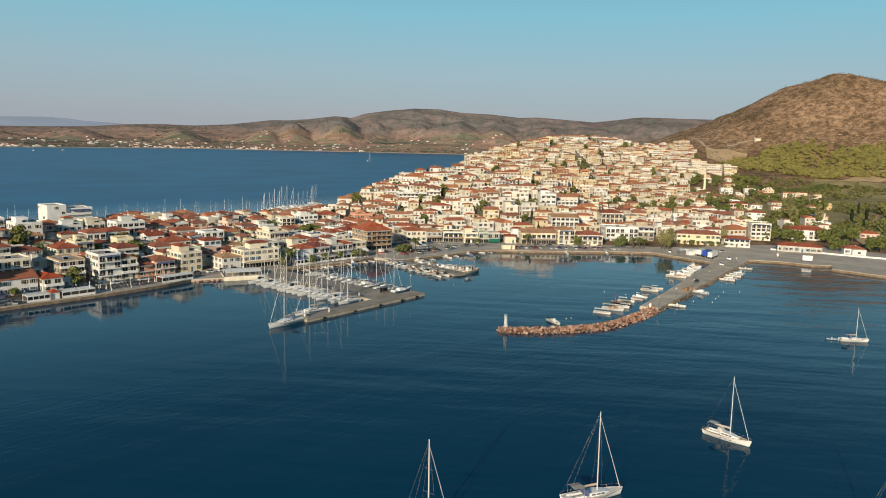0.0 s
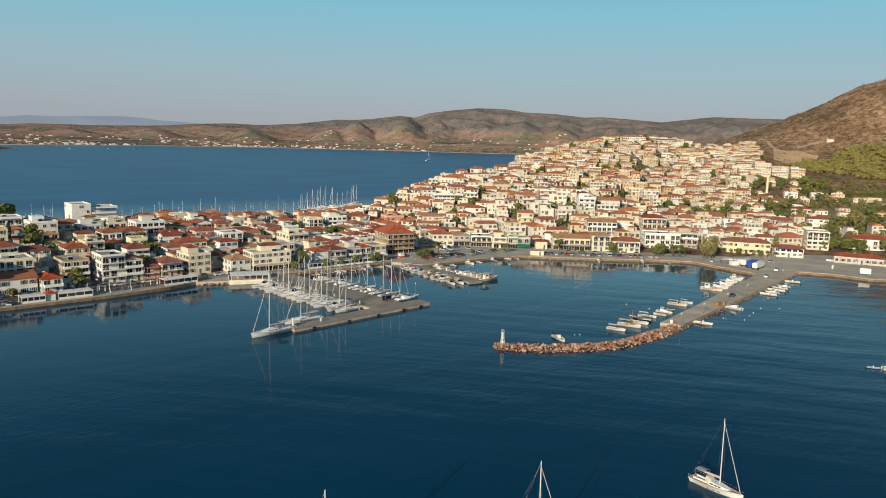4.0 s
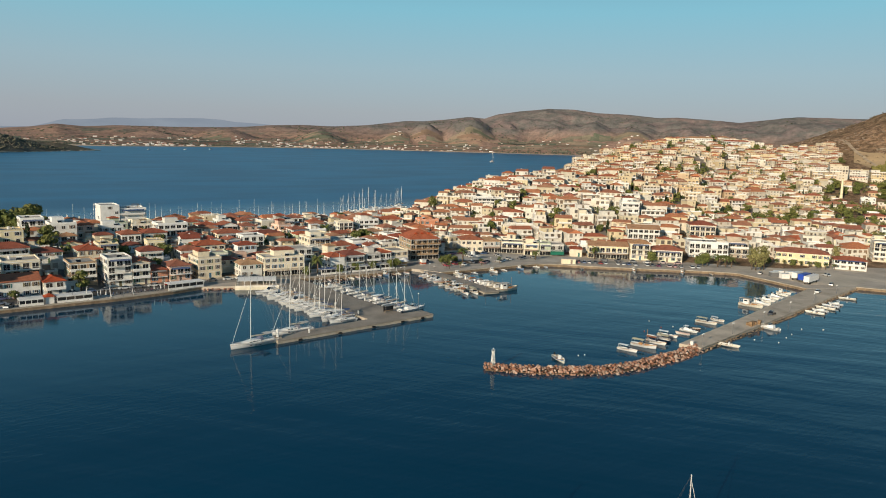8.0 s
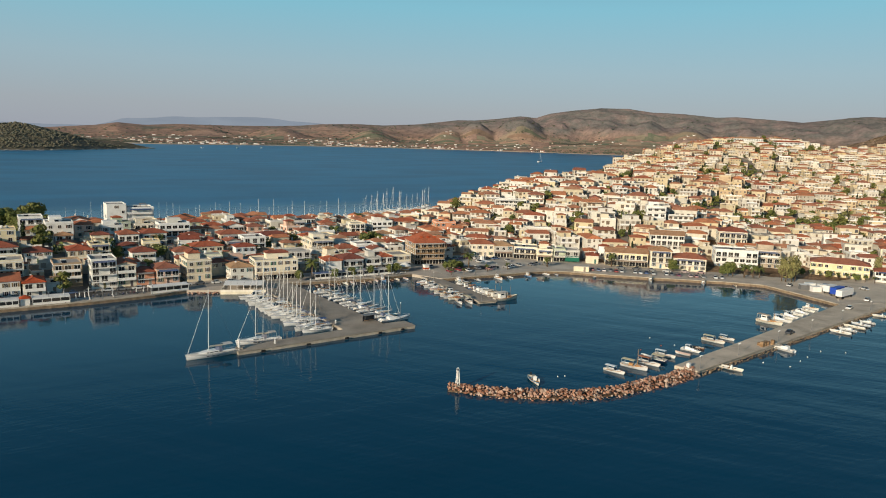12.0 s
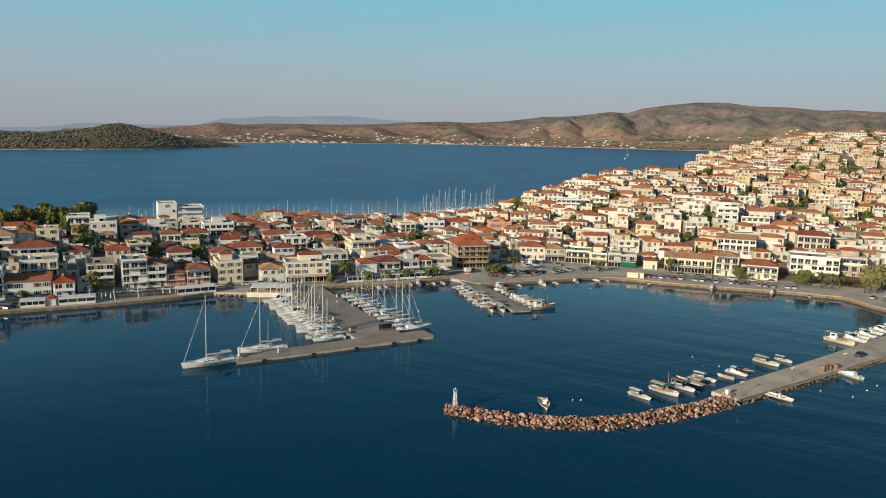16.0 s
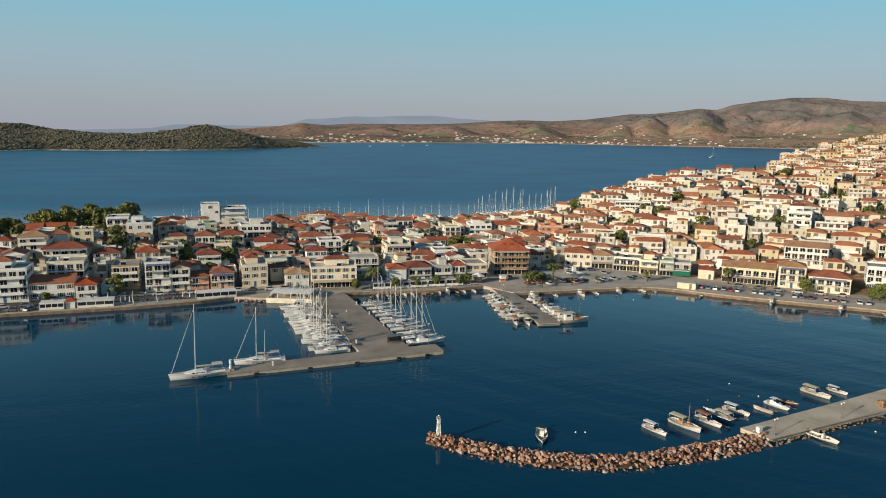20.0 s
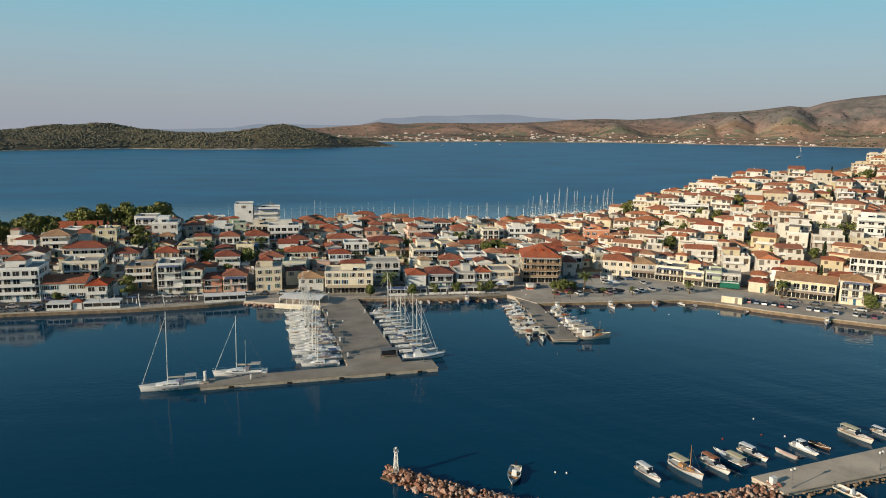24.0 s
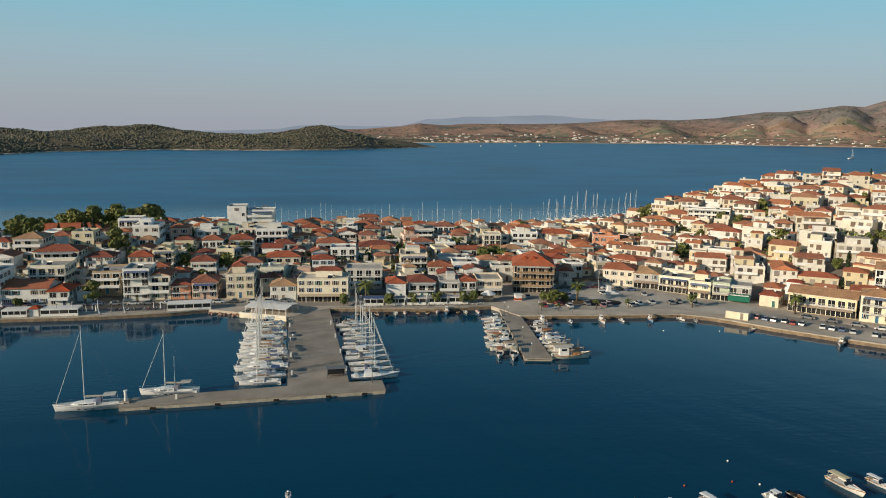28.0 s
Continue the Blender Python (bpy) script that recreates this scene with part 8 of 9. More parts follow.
# ---------------------------------------------------------------- waterfront things
def lamp_post(x, y, z, h=3.4, two=True, group="lamp posts of the harbour"):
    ob = root("lamp_post", pose(x, y, z, 0, 0, 14), "dark harbour lamp post with white globe lamps", "street lamp", group)
    part("pole", Build().rod((0, 0, 0), (0, 0, h), 0.09, 0.06, 6).rod((0, 0, 0), (0, 0, 0.5), 0.16, 0.12, 6).mesh("lamp_pole", M["steel"]), ob)
    if two:
        part("arm", Build().box(-0.45, -0.04, h - 0.05, 0.45, 0.04, h + 0.03).mesh("lamp_arm", M["steel"]), ob)
    for sx in ((-0.45, 0.45) if two else (0,)):
        v, f = blob(random.Random(1), 0.24, 0.0, 6, 8)
        part("globe", mesh_of("lamp_globe", [(a + sx, c, e + h + 0.24) for a, c, e in v], f, M["white_paint"], True), ob)
    return ob


for x, y in ((58.9, 101.2), (80.2, 104.7), (105.3, 108.8), (130, 113), (155, 117), (182, 121.4)):
    lamp_post(x, y, 1.2)
for x, y in ((-15.2, 201), (-18.0, 238), (5.5, 180.5)):
    lamp_post(x, y, 1.13, 6.5, False)
for x, y in ((52.0, 215), (53.0, 240), (50.5, 198.5)):
    lamp_post(x, y, 1.0, 3.2, False)
for k in range(12):
    lamp_post(-112 + 17 * k if k < 4 else 4 + 12 * (k - 4), (252.5 if k < 4 else 255.5 if k < 8 else 242), QZ, 4.0, False)

pillar = root("navigation_pillar", pose(-50.4, 172.9, 1.13), "short white navigation pillar at the pier corner", "pillar")
part("plinth", Build().box(-0.9, -0.9, 0, 0.9, 0.9, 0.45).mesh("pillar_plinth", M["concrete"]), pillar)
part("shaft", Build().rod((0, 0, 0.45), (0, 0, 2.7), 0.38, 0.34, 10).mesh("pillar_shaft", M["white_paint"]), pillar)
part("cap", Build().rod((0, 0, 2.7), (0, 0, 2.9), 0.42, 0.42, 10).mesh("pillar_cap", M["white_paint"]), pillar)

bol = root("power_pedestal", pose(-39.6, 173.8, 1.14), "small white service pedestal on the pier", "pedestal", "pedestals on the pier")
part("post", Build().box(-0.18, -0.18, 0, 0.18, 0.18, 1.0).mesh("pedestal_post", M["white_paint"]), bol)
part("head", Build().box(-0.24, -0.24, 1.0, 0.24, 0.24, 1.2, (0.06, 0.06)).mesh("pedestal_head", M["white_paint"]), bol)
for k in range(4):
    q = k / 3.2
    copy_thing(bol, pose(-14.6 - 4.4 * q, 188 + 48 * q, 1.13))
    copy_thing(bol, pose(-0.9 - 5.4 * q, 190 + 48 * q, 1.13))

fender = root("tyre_fender", pose(-30, 171.5, 0.55, 0, 0, 5), "black rubber tyre fender hung on the pier wall", "fender", "fenders along the pier")
part("tyre", Build().box(-0.7, -0.3, -0.35, 0.7, 0.05, 0.15, (0.12, 0.08)).mesh("fender_block", M["rubber"]), fender)
for x, y in ((-44, 170.6), (-17, 172.9), (-5, 174.0), (3.5, 174.8)):
    copy_thing(fender, pose(x, y, 0.55, 0, 0, 5))

# glass shelter near the pier head
sh = root("shelter", pose(-3.4, 185.5, 1.13, 0, 0, 5), "small glazed waiting shelter with a flat metal roof", "shelter")
for sx in (-2.2, 2.2):
    for sy in (-0.8, 0.8):
        part("post", Build().box(sx - 0.06, sy - 0.06, 0, sx + 0.06, sy + 0.06, 2.5).mesh("shelter_post", M["steel"]), sh)
# dark steel on the roof: its shadowed look put into the colour
part("roof", Build().box(-2.6, -1.3, 2.5, 2.6, 1.2, 2.62, (0.05, 0.05)).mesh("shelter_roof", M["steel"]), sh)
part("back_pane", Build().box(-2.1, 0.78, 0.2, 2.1, 0.82, 2.3).mesh("shelter_pane", M["dark_glass"]), sh)
part("bench", Build().box(-1.8, 0.2, 0.42, 1.8, 0.65, 0.5).box(-1.6, 0.35, 0, -1.5, 0.5, 0.42).box(1.5, 0.35, 0, 1.6, 0.5, 0.42).mesh("shelter_bench", M["wood"]), sh)

# stacked pallets and nets on the mole
for k, (dx, dy, n) in enumerate(((0, 0, 7), (1.6, 0.3, 6), (3.2, 0.5, 5), (0.6, 1.4, 4), (5.4, 0.2, 6), (4.0, 1.7, 4))):
    st = root("pallet_stack", pose(95.6 + dx, 107.6 + dy, 1.2, 0, 0, 12 + 6 * (k % 3)), "stack of brown wooden fish crates on the mole", "crates", "crate stacks on the mole")
    for j in range(n):
        part("crate", Build().box(-0.7, -0.5, j * 0.24, 0.7, 0.5, j * 0.24 + 0.20).mesh("crate", M["wood"]), st, pose(0.03 * (j % 3 - 1), 0.02 * (j % 2), 0))
box_ = root("electric_cabinet", pose(56.8, 103.4, 1.2, 0, 0, 12), "white electric cabinet at the mole's end", "cabinet")
part("body", Build().box(-0.6, -0.4, 0, 0.6, 0.4, 1.3).mesh("cabinet_body", M["white_paint"]), box_)
part("door", Build().box(-0.5, -0.44, 0.1, 0.5, -0.4, 1.2).mesh("cabinet_door", M["trim"]), box_)


# lorry trailers and containers at the root of the mole
def trailer(x, y, yaw, mat, L=8.5, label=""):
    ob = root("lorry_trailer", pose(x, y, QZ + 0.02, 0, 0, yaw), label, "trailer", "trailers by the mole")
    part("box", Build().box(-L / 2, -1.25, 1.1, L / 2, 1.25, 3.7).mesh("trailer_box", mat), ob)
    part("chassis", Build().box(-L / 2 + 0.2, -0.5, 0.75, L / 2 - 0.2, 0.5, 1.1).mesh("trailer_chassis", M["steel"]), ob)
    for sx in (-L / 2 + 1.2, -L / 2 + 2.4, L / 2 - 1.5):
        for sy in (-1.0, 1.0):
            part("wheel", Build().rod((sx, sy - 0.15, 0.5), (sx, sy + 0.15, 0.5), 0.5, n=10).mesh("trailer_wheel", M["rubber"]), ob)
    return ob


trailer(198.6, 148.0, 8, M["white_paint"], 7.0, "white box lorry trailer parked on the quay")
trailer(197.4, 144.0, 8, M["blue_paint"], 8.5, "blue tarpaulin lorry trailer parked on the quay")
trailer(195.9, 139.9, 8, M["trim"], 11.5, "long pale grey lorry trailer parked on the quay")
for x, y, mt in ((194.0, 158.0, M["steel"]), (199.5, 159.0, M["white_paint"]), (202.4, 154.6, M["white_paint"]), (194.5, 153.0, M["trim"])):
    c = root("storage_hut", pose(x + 2, y, QZ, 0, 0, -30), "low white storage hut on the quay", "hut", "huts on the quay")
    part("body", Build().box(-2.0, -1.3, 0, 2.0, 1.3, 2.2).mesh("hut_body", mt), c)
    part("lid", Build().box(-2.15, -1.45, 2.2, 2.15, 1.45, 2.35, (0.1, 0.1)).mesh("hut_roof", M["alu"]), c)

# restaurant deck by the pier, pavilions along the quay
PAV_GLASS = M["glass"]


def pavilion(x, y, L, D, yaw, h=2.8, top=None, label="white-framed glazed terrace pavilion on the quay", bays=5):
    ob = root("pavilion", pose(x, y, QZ, 0, 0, yaw), label, "pavilion", "terrace pavilions on the quay")
    part("roof", Build().box(-L / 2 - 0.2, -D / 2 - 0.2, h, L / 2 + 0.2, D / 2 + 0.2, h + 0.18, (0.1, 0.1)).mesh("pavilion_roof", top or M["trim"]), ob)
    for k in range(bays + 1):
        px = -L / 2 + L * k / bays
        for sy in (-D / 2, D / 2):
            part("post", Build().box(px - 0.08, sy - 0.08, 0, px + 0.08, sy + 0.08, h).mesh("pavilion_post", M["trim"]), ob)
    for k in range(bays):
        a, c = -L / 2 + L * k / bays + 0.1, -L / 2 + L * (k + 1) / bays - 0.1
        part("pane", Build().box(a, -D / 2 - 0.03, 0.9, c, -D / 2 + 0.03, h - 0.25).mesh("pavilion_pane", PAV_GLASS), ob)
        part("panel", Build().box(a, -D / 2 - 0.05, 0, c, -D / 2 + 0.05, 0.86).mesh("pavilion_panel", M["trim"]), ob)
    part("beam", Build().box(-L / 2, -D / 2 - 0.06, h - 0.25, L / 2, -D / 2 + 0.06, h).mesh("pavilion_beam", M["trim"]), ob)
    return ob


pavilion(-107.9, 253.9, 7.4, 4.6, 2, 2.3, bays=4)
pavilion(-94.3, 254.4, 11.4, 4.6, 2, 2.3, bays=4)
pavilion(-54.4, 258.6, 14.0, 4.2, 7, 2.4, bays=5)
kio = root("kiosk", pose(-102.2, 254.0, QZ, 0, 0, 2), "small white kiosk with a red pyramid roof", "kiosk")
part("body", Build().box(-1.4, -1.6, 0, 1.4, 1.6, 2.5).mesh("kiosk_body", M["trim"]), kio)
part("roof", Build().box(-1.8, -2.0, 2.5, 1.8, 2.0, 3.5, (1.7, 1.9)).mesh("kiosk_roof", M["tile_red"]), kio)

deck = root("restaurant_deck", pose(-26.2, 253.4, QZ - 0.3, 0, 0, -22), "white-roofed restaurant terrace on a raised pale deck", "restaurant terrace")
part("platform", Build().box(-8.6, -6.8, -1.2, 8.6, 5.5, 0.12).mesh("deck_platform", M["cream"]), deck)
part("low_wall", Build().box(-8.6, -6.8, 0.12, 8.6, -6.6, 0.9).box(-8.6, -6.6, 0.12, -8.4, 5.5, 0.9).mesh("deck_wall", M["cream"]), deck)
for k in range(7):
    for sy in (-4.5, 4.5):
        part("post", Build().box(-7.6 + 2.5 * k - 0.09, sy - 0.09, 0.12, -7.6 + 2.5 * k + 0.09, sy + 0.09, 2.35).mesh("deck_post", M["trim"]), deck)
for k in range(6):
    part("roof_panel", Build().add([(-7.7 + 2.55 * k, -4.9, 2.3), (-5.25 + 2.55 * k, -4.9, 2.3), (-5.25 + 2.55 * k, 0, 2.9), (-7.7 + 2.55 * k, 0, 2.9), (-7.7 + 2.55 * k, 4.9, 2.3), (-5.25 + 2.55 * k, 4.9, 2.3), (-7.7 + 2.55 * k, -4.9, 2.4), (-5.25 + 2.55 * k, -4.9, 2.4), (-5.25 + 2.55 * k, 0, 3.0), (-7.7 + 2.55 * k, 0, 3.0), (-7.7 + 2.55 * k, 4.9, 2.4), (-5.25 + 2.55 * k, 4.9, 2.4)],
                                   [(6, 7, 8, 9), (9, 8, 11, 10), (3, 2, 1, 0), (4, 5, 2, 3), (0, 1, 7, 6), (5, 4, 10, 11), (0, 6, 9, 3), (3, 9, 10, 4), (1, 2, 8, 7), (2, 5, 11, 8)]).mesh("deck_roof", M["white_paint"]), deck)

# rubble in the gap of the quay
rip = root("riprap", pose(0, 0, 0), "loose boulders below the quay", "rocks")
for k in range(46):
    q = srng.random()
    s = srng.uniform(0.28, 0.55)
    part("boulder", ROCKS[srng.randrange(8)], rip, pose(-48 + 12.5 * q, 256.4 - 5.4 * q + srng.uniform(-1.2, 1.0), srng.uniform(0, 0.5), srng.uniform(0, 90), srng.uniform(0, 90), srng.uniform(0, 360)) @ Matrix.Diagonal((s, s, s, 1)))

# small stones along the foot of the mole's outer side
foot = Build()
for (ax, ay), (bx, by) in zip([(57, 99.6), (104.2, 107.2), (157.2, 116.0)], [(104.2, 107.2), (157.2, 116.0), (206, 124.0)]):
    n = int(math.hypot(bx - ax, by - ay) / 0.45)
    for k in range(n):
        q, s, off = k / n, srng.uniform(0.15, 0.36), srng.uniform(-0.2, 0.9)
        v, f = blob(srng, s, 0.35, 3, 5)
        foot.add([(ax + (bx - ax) * q + 0.16 * off + a, ay + (by - ay) * q - off + c, 0.4 - 0.5 * off + e * 0.7) for a, c, e in v], f)
tagged(new("mole_riprap", foot.mesh("mole_riprap", M["quay_wall"])), "small brown stones along the foot of the mole", "rocks", kind="stuff")

# square: kiosks, palms, monument, flower bed
kk = root("kiosk", pose(50.5, 262.5, QZ), "round white kiosk with a pale hipped canopy", "kiosk")
part("body", Build().prism([(1.9 * math.cos(a * math.tau / 8), 1.9 * math.sin(a * math.tau / 8)) for a in range(8)], 0, 2.5).mesh("kiosk_body", M["tile_pale"]), kk)
part("counter", Build().prism([(2.0 * math.cos(a * math.tau / 8), 2.0 * math.sin(a * math.tau / 8)) for a in range(8)], 0.9, 1.1).mesh("kiosk_counter", M["trim"]), kk)
part("canopy", Build().rod((0, 0, 2.5), (0, 0, 3.9), 3.0, 0.5, 8).mesh("kiosk_canopy", M["white_paint"]), kk)
k2 = root("kiosk", pose(61.5, 262.0, QZ), "small red and white ticket kiosk", "kiosk")
part("body", Build().box(-1.2, -1.0, 0, 1.2, 1.0, 2.3).mesh("kiosk_body", M["white_paint"]), k2)
part("counter", Build().box(-1.25, -1.05, 0.2, 1.25, 1.05, 0.95).mesh("kiosk_panel", M["tile_red"]), k2)
part("canopy", Build().box(-1.5, -1.4, 2.3, 1.5, 1.2, 2.45).mesh("kiosk_roof", M["white_paint"]), k2)
mon = root("monument", pose(100, 272, QZ), "pale stone monument on a stepped base", "monument")
part("base", Build().box(-3, -3, 0, 3, 3, 0.3).box(-2, -2, 0.3, 2, 2, 0.6).mesh("monument_base", M["trim"]), mon)
part("block", Build().box(-0.8, -0.8, 0.6, 0.8, 0.8, 2.6, (0.15, 0.15)).mesh("monument_block", M["trim"]), mon)
for dx, dy in ((-3.5, 2), (0, 3.5), (3.5, 2)):
    fp = root("flagpole", pose(100 + dx, 272 + dy, QZ), "white flagpole by the monument", "flagpole", "flagpoles on the square")
    part("pole", Build().rod((0, 0, 0), (0, 0, 8), 0.07, 0.04, 6).mesh("flag_pole", M["white_paint"]), fp)
    part("base", Build().box(-0.3, -0.3, 0, 0.3, 0.3, 0.3).mesh("flag_base", M["concrete"]), fp)
bed = root("flower_bed", pose(78.5, 257, QZ), "kerbed planting bed with shrubs on the square", "planter")
part("kerb", Build().prism([(8.0 * math.cos(a * math.tau / 16), 5.0 * math.sin(a * math.tau / 16)) for a in range(16)], 0, 0.35).mesh("bed_kerb", M["edge_stone"]), bed)
part("soil", Build().prism([(7.5 * math.cos(a * math.tau / 16), 4.6 * math.sin(a * math.tau / 16)) for a in range(16)], 0.3, 0.42).mesh("bed_soil", M["bark"]), bed)
tagged(new("paved_circle", Build().prism([(90 + 9 * math.cos(a * math.tau / 24), 256 + 5 * math.sin(a * math.tau / 24)) for a in range(24)], QZ - 0.1, QZ + 0.03).mesh("paved_circle", M["rubber"])), "dark paved circle on the square", "pavement", kind="structure")
low = root("pump_house", pose(130.5, 231.2, QZ, 0, 0, -42), "low flat-roofed beige stone building on the quay edge", "building")
part("wall", Build().box(-3.6, -2, 0, 3.6, 2, 2.4).mesh("pump_wall", M["cream"]), low)
part("roof", Build().box(-3.7, -2.1, 2.4, 3.7, 2.1, 2.52).mesh("pump_roof", M["slab"]), low)
part("door", DOOR, low, pose(1.6, -2.001, 0.02))

for x, y, s in ((72.5, 257.5, 0.85), (75, 259.5, 0.9), (70.5, 259, 0.8), (77.5, 257.5, 0.8), (74, 256, 0.7)):
    tree("broad", x, y, s * 0.8, QZ)
for x, y, s in ((82.5, 257.5, 1.35), (86, 246.5, 0.62), (72, 245, 0.5), (98, 247, 0.62), (66, 246, 0.5), (6, 264.0, 1.45), (121.5, 246, 0.9), (153.5, 234.5, 1.25), (194.6, 187.8, 1.2), (198.8, 186, 1.1), (191.8, 192.1, 0.95), (200.8, 184, 0.95)):
    tree("palm", x, y, s, QZ)
for x, y, s in ((203.7, 173.3, 1.12), (208.2, 171.4, 1.18)):
    tree("eucalypt", x, y, s, QZ)
for x, y, s in ((190.2, 193.6, 1.15), (188.8, 195.5, 0.8), (173.5, 212.5, 0.95)):
    tree("broad", x, y, s, QZ)
for k in range(9):
    tree("palm" if k % 3 else "broad", 228 + 1.9 * k, 180 - 3.4 * k, 0.6, QZ)
# trees of the restaurant row
for x in (22.5, 31, 40.5, 44, 13.5, -2.0):
    tree("broad", x, 258.3 + trng.uniform(-0.6, 0.6), trng.uniform(0.62, 0.85), QZ)
tree("pine", -89.5, 269.5, 0.95, QZ)
tree("broad", -112, 264, 0.6, QZ)

# awnings, tables and parasols along the middle quay
for k in range(5):
    pavilion(8.5 + 7.6 * k, 259.8, 6.8, 3.4, -3, 2.5, M["canvas"], "canvas-roofed restaurant terrace on the quay", 3)


def cafe_table(x, y):
    ob = root("cafe_table", pose(x, y, QZ, 0, 0, trng.uniform(0, 90)), "small cafe table with pale chairs drawn up", "table", "cafe tables on the quay")
    part("tabletop", Build().box(-0.4, -0.4, 0.7, 0.4, 0.4, 0.74).mesh("table_top", M["trim"]), ob)
    part("leg", Build().rod((0, 0, 0), (0, 0, 0.7), 0.05, n=5).mesh("table_leg", M["steel"]), ob)
    return ob


def cafe_chair(x, y, yaw):
    ob = root("cafe_chair", pose(x, y, QZ, 0, 0, yaw), "pale cafe chair on the quay terrace", "chair", "cafe chairs on the quay")
    part("seat", Build().box(-0.22, -0.22, 0.42, 0.22, 0.22, 0.47).mesh("chair_seat", M["trim"]), ob)
    part("backrest", Build().box(-0.22, 0.18, 0.47, 0.22, 0.23, 0.9).mesh("chair_back", M["trim"]), ob)
    for sx in (-0.2, 0.2):
        part("leg_frame", Build().box(sx - 0.02, -0.22, 0, sx + 0.02, 0.22, 0.42).mesh("chair_legs", M["steel"]), ob)
    return ob


for k in range(16):
    x, y = 3 + 2.9 * k, 255.8 + (k % 2) * 0.8
    cafe_table(x, y)
    cafe_chair(x - 0.9, y, 90)
    cafe_chair(x + 0.9, y, -90)


def parasol(x, y, shut=False):
    ob = root("parasol", pose(x, y, QZ), "folded white parasol on the quay terrace" if shut else "open cream parasol on the quay terrace", "parasol", "parasols on the quay")
    part("pole", Build().rod((0, 0, 0), (0, 0, 2.7), 0.04, n=5).mesh("parasol_pole", M["steel"]), ob)
    part("base", Build().box(-0.3, -0.3, 0, 0.3, 0.3, 0.12).mesh("parasol_base", M["concrete"]), ob)
    part("canopy", (Build().rod((0, 0, 0.9), (0, 0, 2.9), 0.26, 0.05, 8) if shut else Build().rod((0, 0, 2.35), (0, 0, 2.9), 1.6, 0.05, 8)).mesh("parasol_canopy", M["white_paint"]), ob)


for x, y in ((-86.5, 254), (-85.2, 256), (-83.6, 254.5), (-66, 257.5), (-63.6, 257)):
    parasol(x, y, True)


# tall curved white posts between the pavilions
for x, y in ((-89.8, 252.6), (-82.0, 253.2), (-74.2, 254.0)):
    ob = root("curved_post", pose(x, y, QZ, 0, 0, 10), "tall curved white canopy post on the quay", "post", "curved posts on the quay")
    rings = [[(-0.5 * math.sin(j / 6 * 2.4) + (0.2 - 0.02 * j) * math.cos(a * math.tau / 6), (0.2 - 0.02 * j) * math.sin(a * math.tau / 6), 5.0 * j / 6) for a in range(6)] for j in range(7)]
    part("post", Build().loft(rings, close=True).mesh("curved_post", M["white_paint"]), ob)
    part("foot", Build().box(-0.4, -0.4, 0, 0.4, 0.4, 0.25).mesh("post_foot", M["concrete"]), ob)


def scooter(x, y, yaw):
    ob = root("scooter", pose(x, y, QZ + 0.02, 0, 0, yaw), "dark parked motor scooter on the quay", "scooter", "scooters on the quay")
    part("body", Build().box(-0.55, -0.16, 0.3, 0.25, 0.16, 0.7, (0.1, 0.04)).box(0.3, -0.2, 0.3, 0.42, 0.2, 0.95, (0.02, 0.05)).mesh("scooter_body", M["car_paint"]), ob)
    part("seat", Build().box(-0.6, -0.14, 0.7, 0.1, 0.14, 0.8, (0.04, 0.03)).mesh("scooter_seat", M["rubber"]), ob)
    part("handlebar", Build().rod((0.38, -0.32, 1.02), (0.38, 0.32, 1.02), 0.03, n=5).rod((0.4, 0, 0.5), (0.38, 0, 1.02), 0.04, n=5).mesh("scooter_bar", M["steel"]), ob)
    for sx in (-0.5, 0.6):
        part("wheel", Build().rod((sx, -0.06, 0.25), (sx, 0.06, 0.25), 0.25, n=9).mesh("scooter_wheel", M["rubber"]), ob)


for k in range(14):
    scooter(-80.5 + 1.25 * k + trng.uniform(-0.2, 0.2), 257.2 + 0.09 * k + trng.uniform(-0.2, 0.2), 80 + trng.uniform(-12, 12))

# mooring buoys
def buoy(x, y, red=False):
    ob = root("mooring_buoy", pose(x, y, 0), "small %s mooring buoy afloat" % ("orange" if red else "white"), "buoy", "buoys in the harbour")
    v, f = blob(random.Random(2), 0.2, 0.0, 6, 8)
    part("float", mesh_of("buoy_float", [(a, c, e + 0.1) for a, c, e in v], f, M["tile_red"] if red else M["white_paint"], True), ob)
    part("ring", Build().rod((0, 0, 0.28), (0, 0, 0.38), 0.03, n=5).mesh("buoy_ring", M["steel"]), ob)


for x, y, r in ((73, 133, False), (60, 124.5, True), (69.5, 125, True), (74, 123.5, False), (20, 116, False), (22, 115.4, False), (88, 93, False), (96, 95, False), (102, 96.5, False), (112, 98.5, False), (118, 94, False), (84, 99, False), (100, 222, False), (118, 220, False)):
    buoy(x, y, r)

# ---------------------------------------------------------------- cypresses, pines and palms of the town
for x, y, s in ((-107, 322, 1.0), (-101, 330, 1.1), (-128, 345, 0.9), (276, 434, 0.8), (283, 436, 0.75), (203, 318, 0.9), (-120, 350, 0.8)):
    tree("cypress", x, y, s)
for k in range(84):
    x, y = -215 + 124 * srng.random(), 338 + 60 * srng.random()
    if free_of_houses(x, y, 2.0) and not (-160 < x < -96 and y < 377):
        tree("pine" if k % 4 else "broad", x, y, srng.uniform(1.25, 1.75))
for x, y, s in ((-96, 352, 1.2), (-103, 357, 1.25), (-100, 336, 0.95), (-56, 293, 0.9), (20, 366, 0.8), (-36, 318, 0.8), (-4, 300, 0.7)):
    tree("broad", x, y, s * 1.05)
for x, y, s, kind in GREEN + CREST:
    tree(kind, x, y, s)
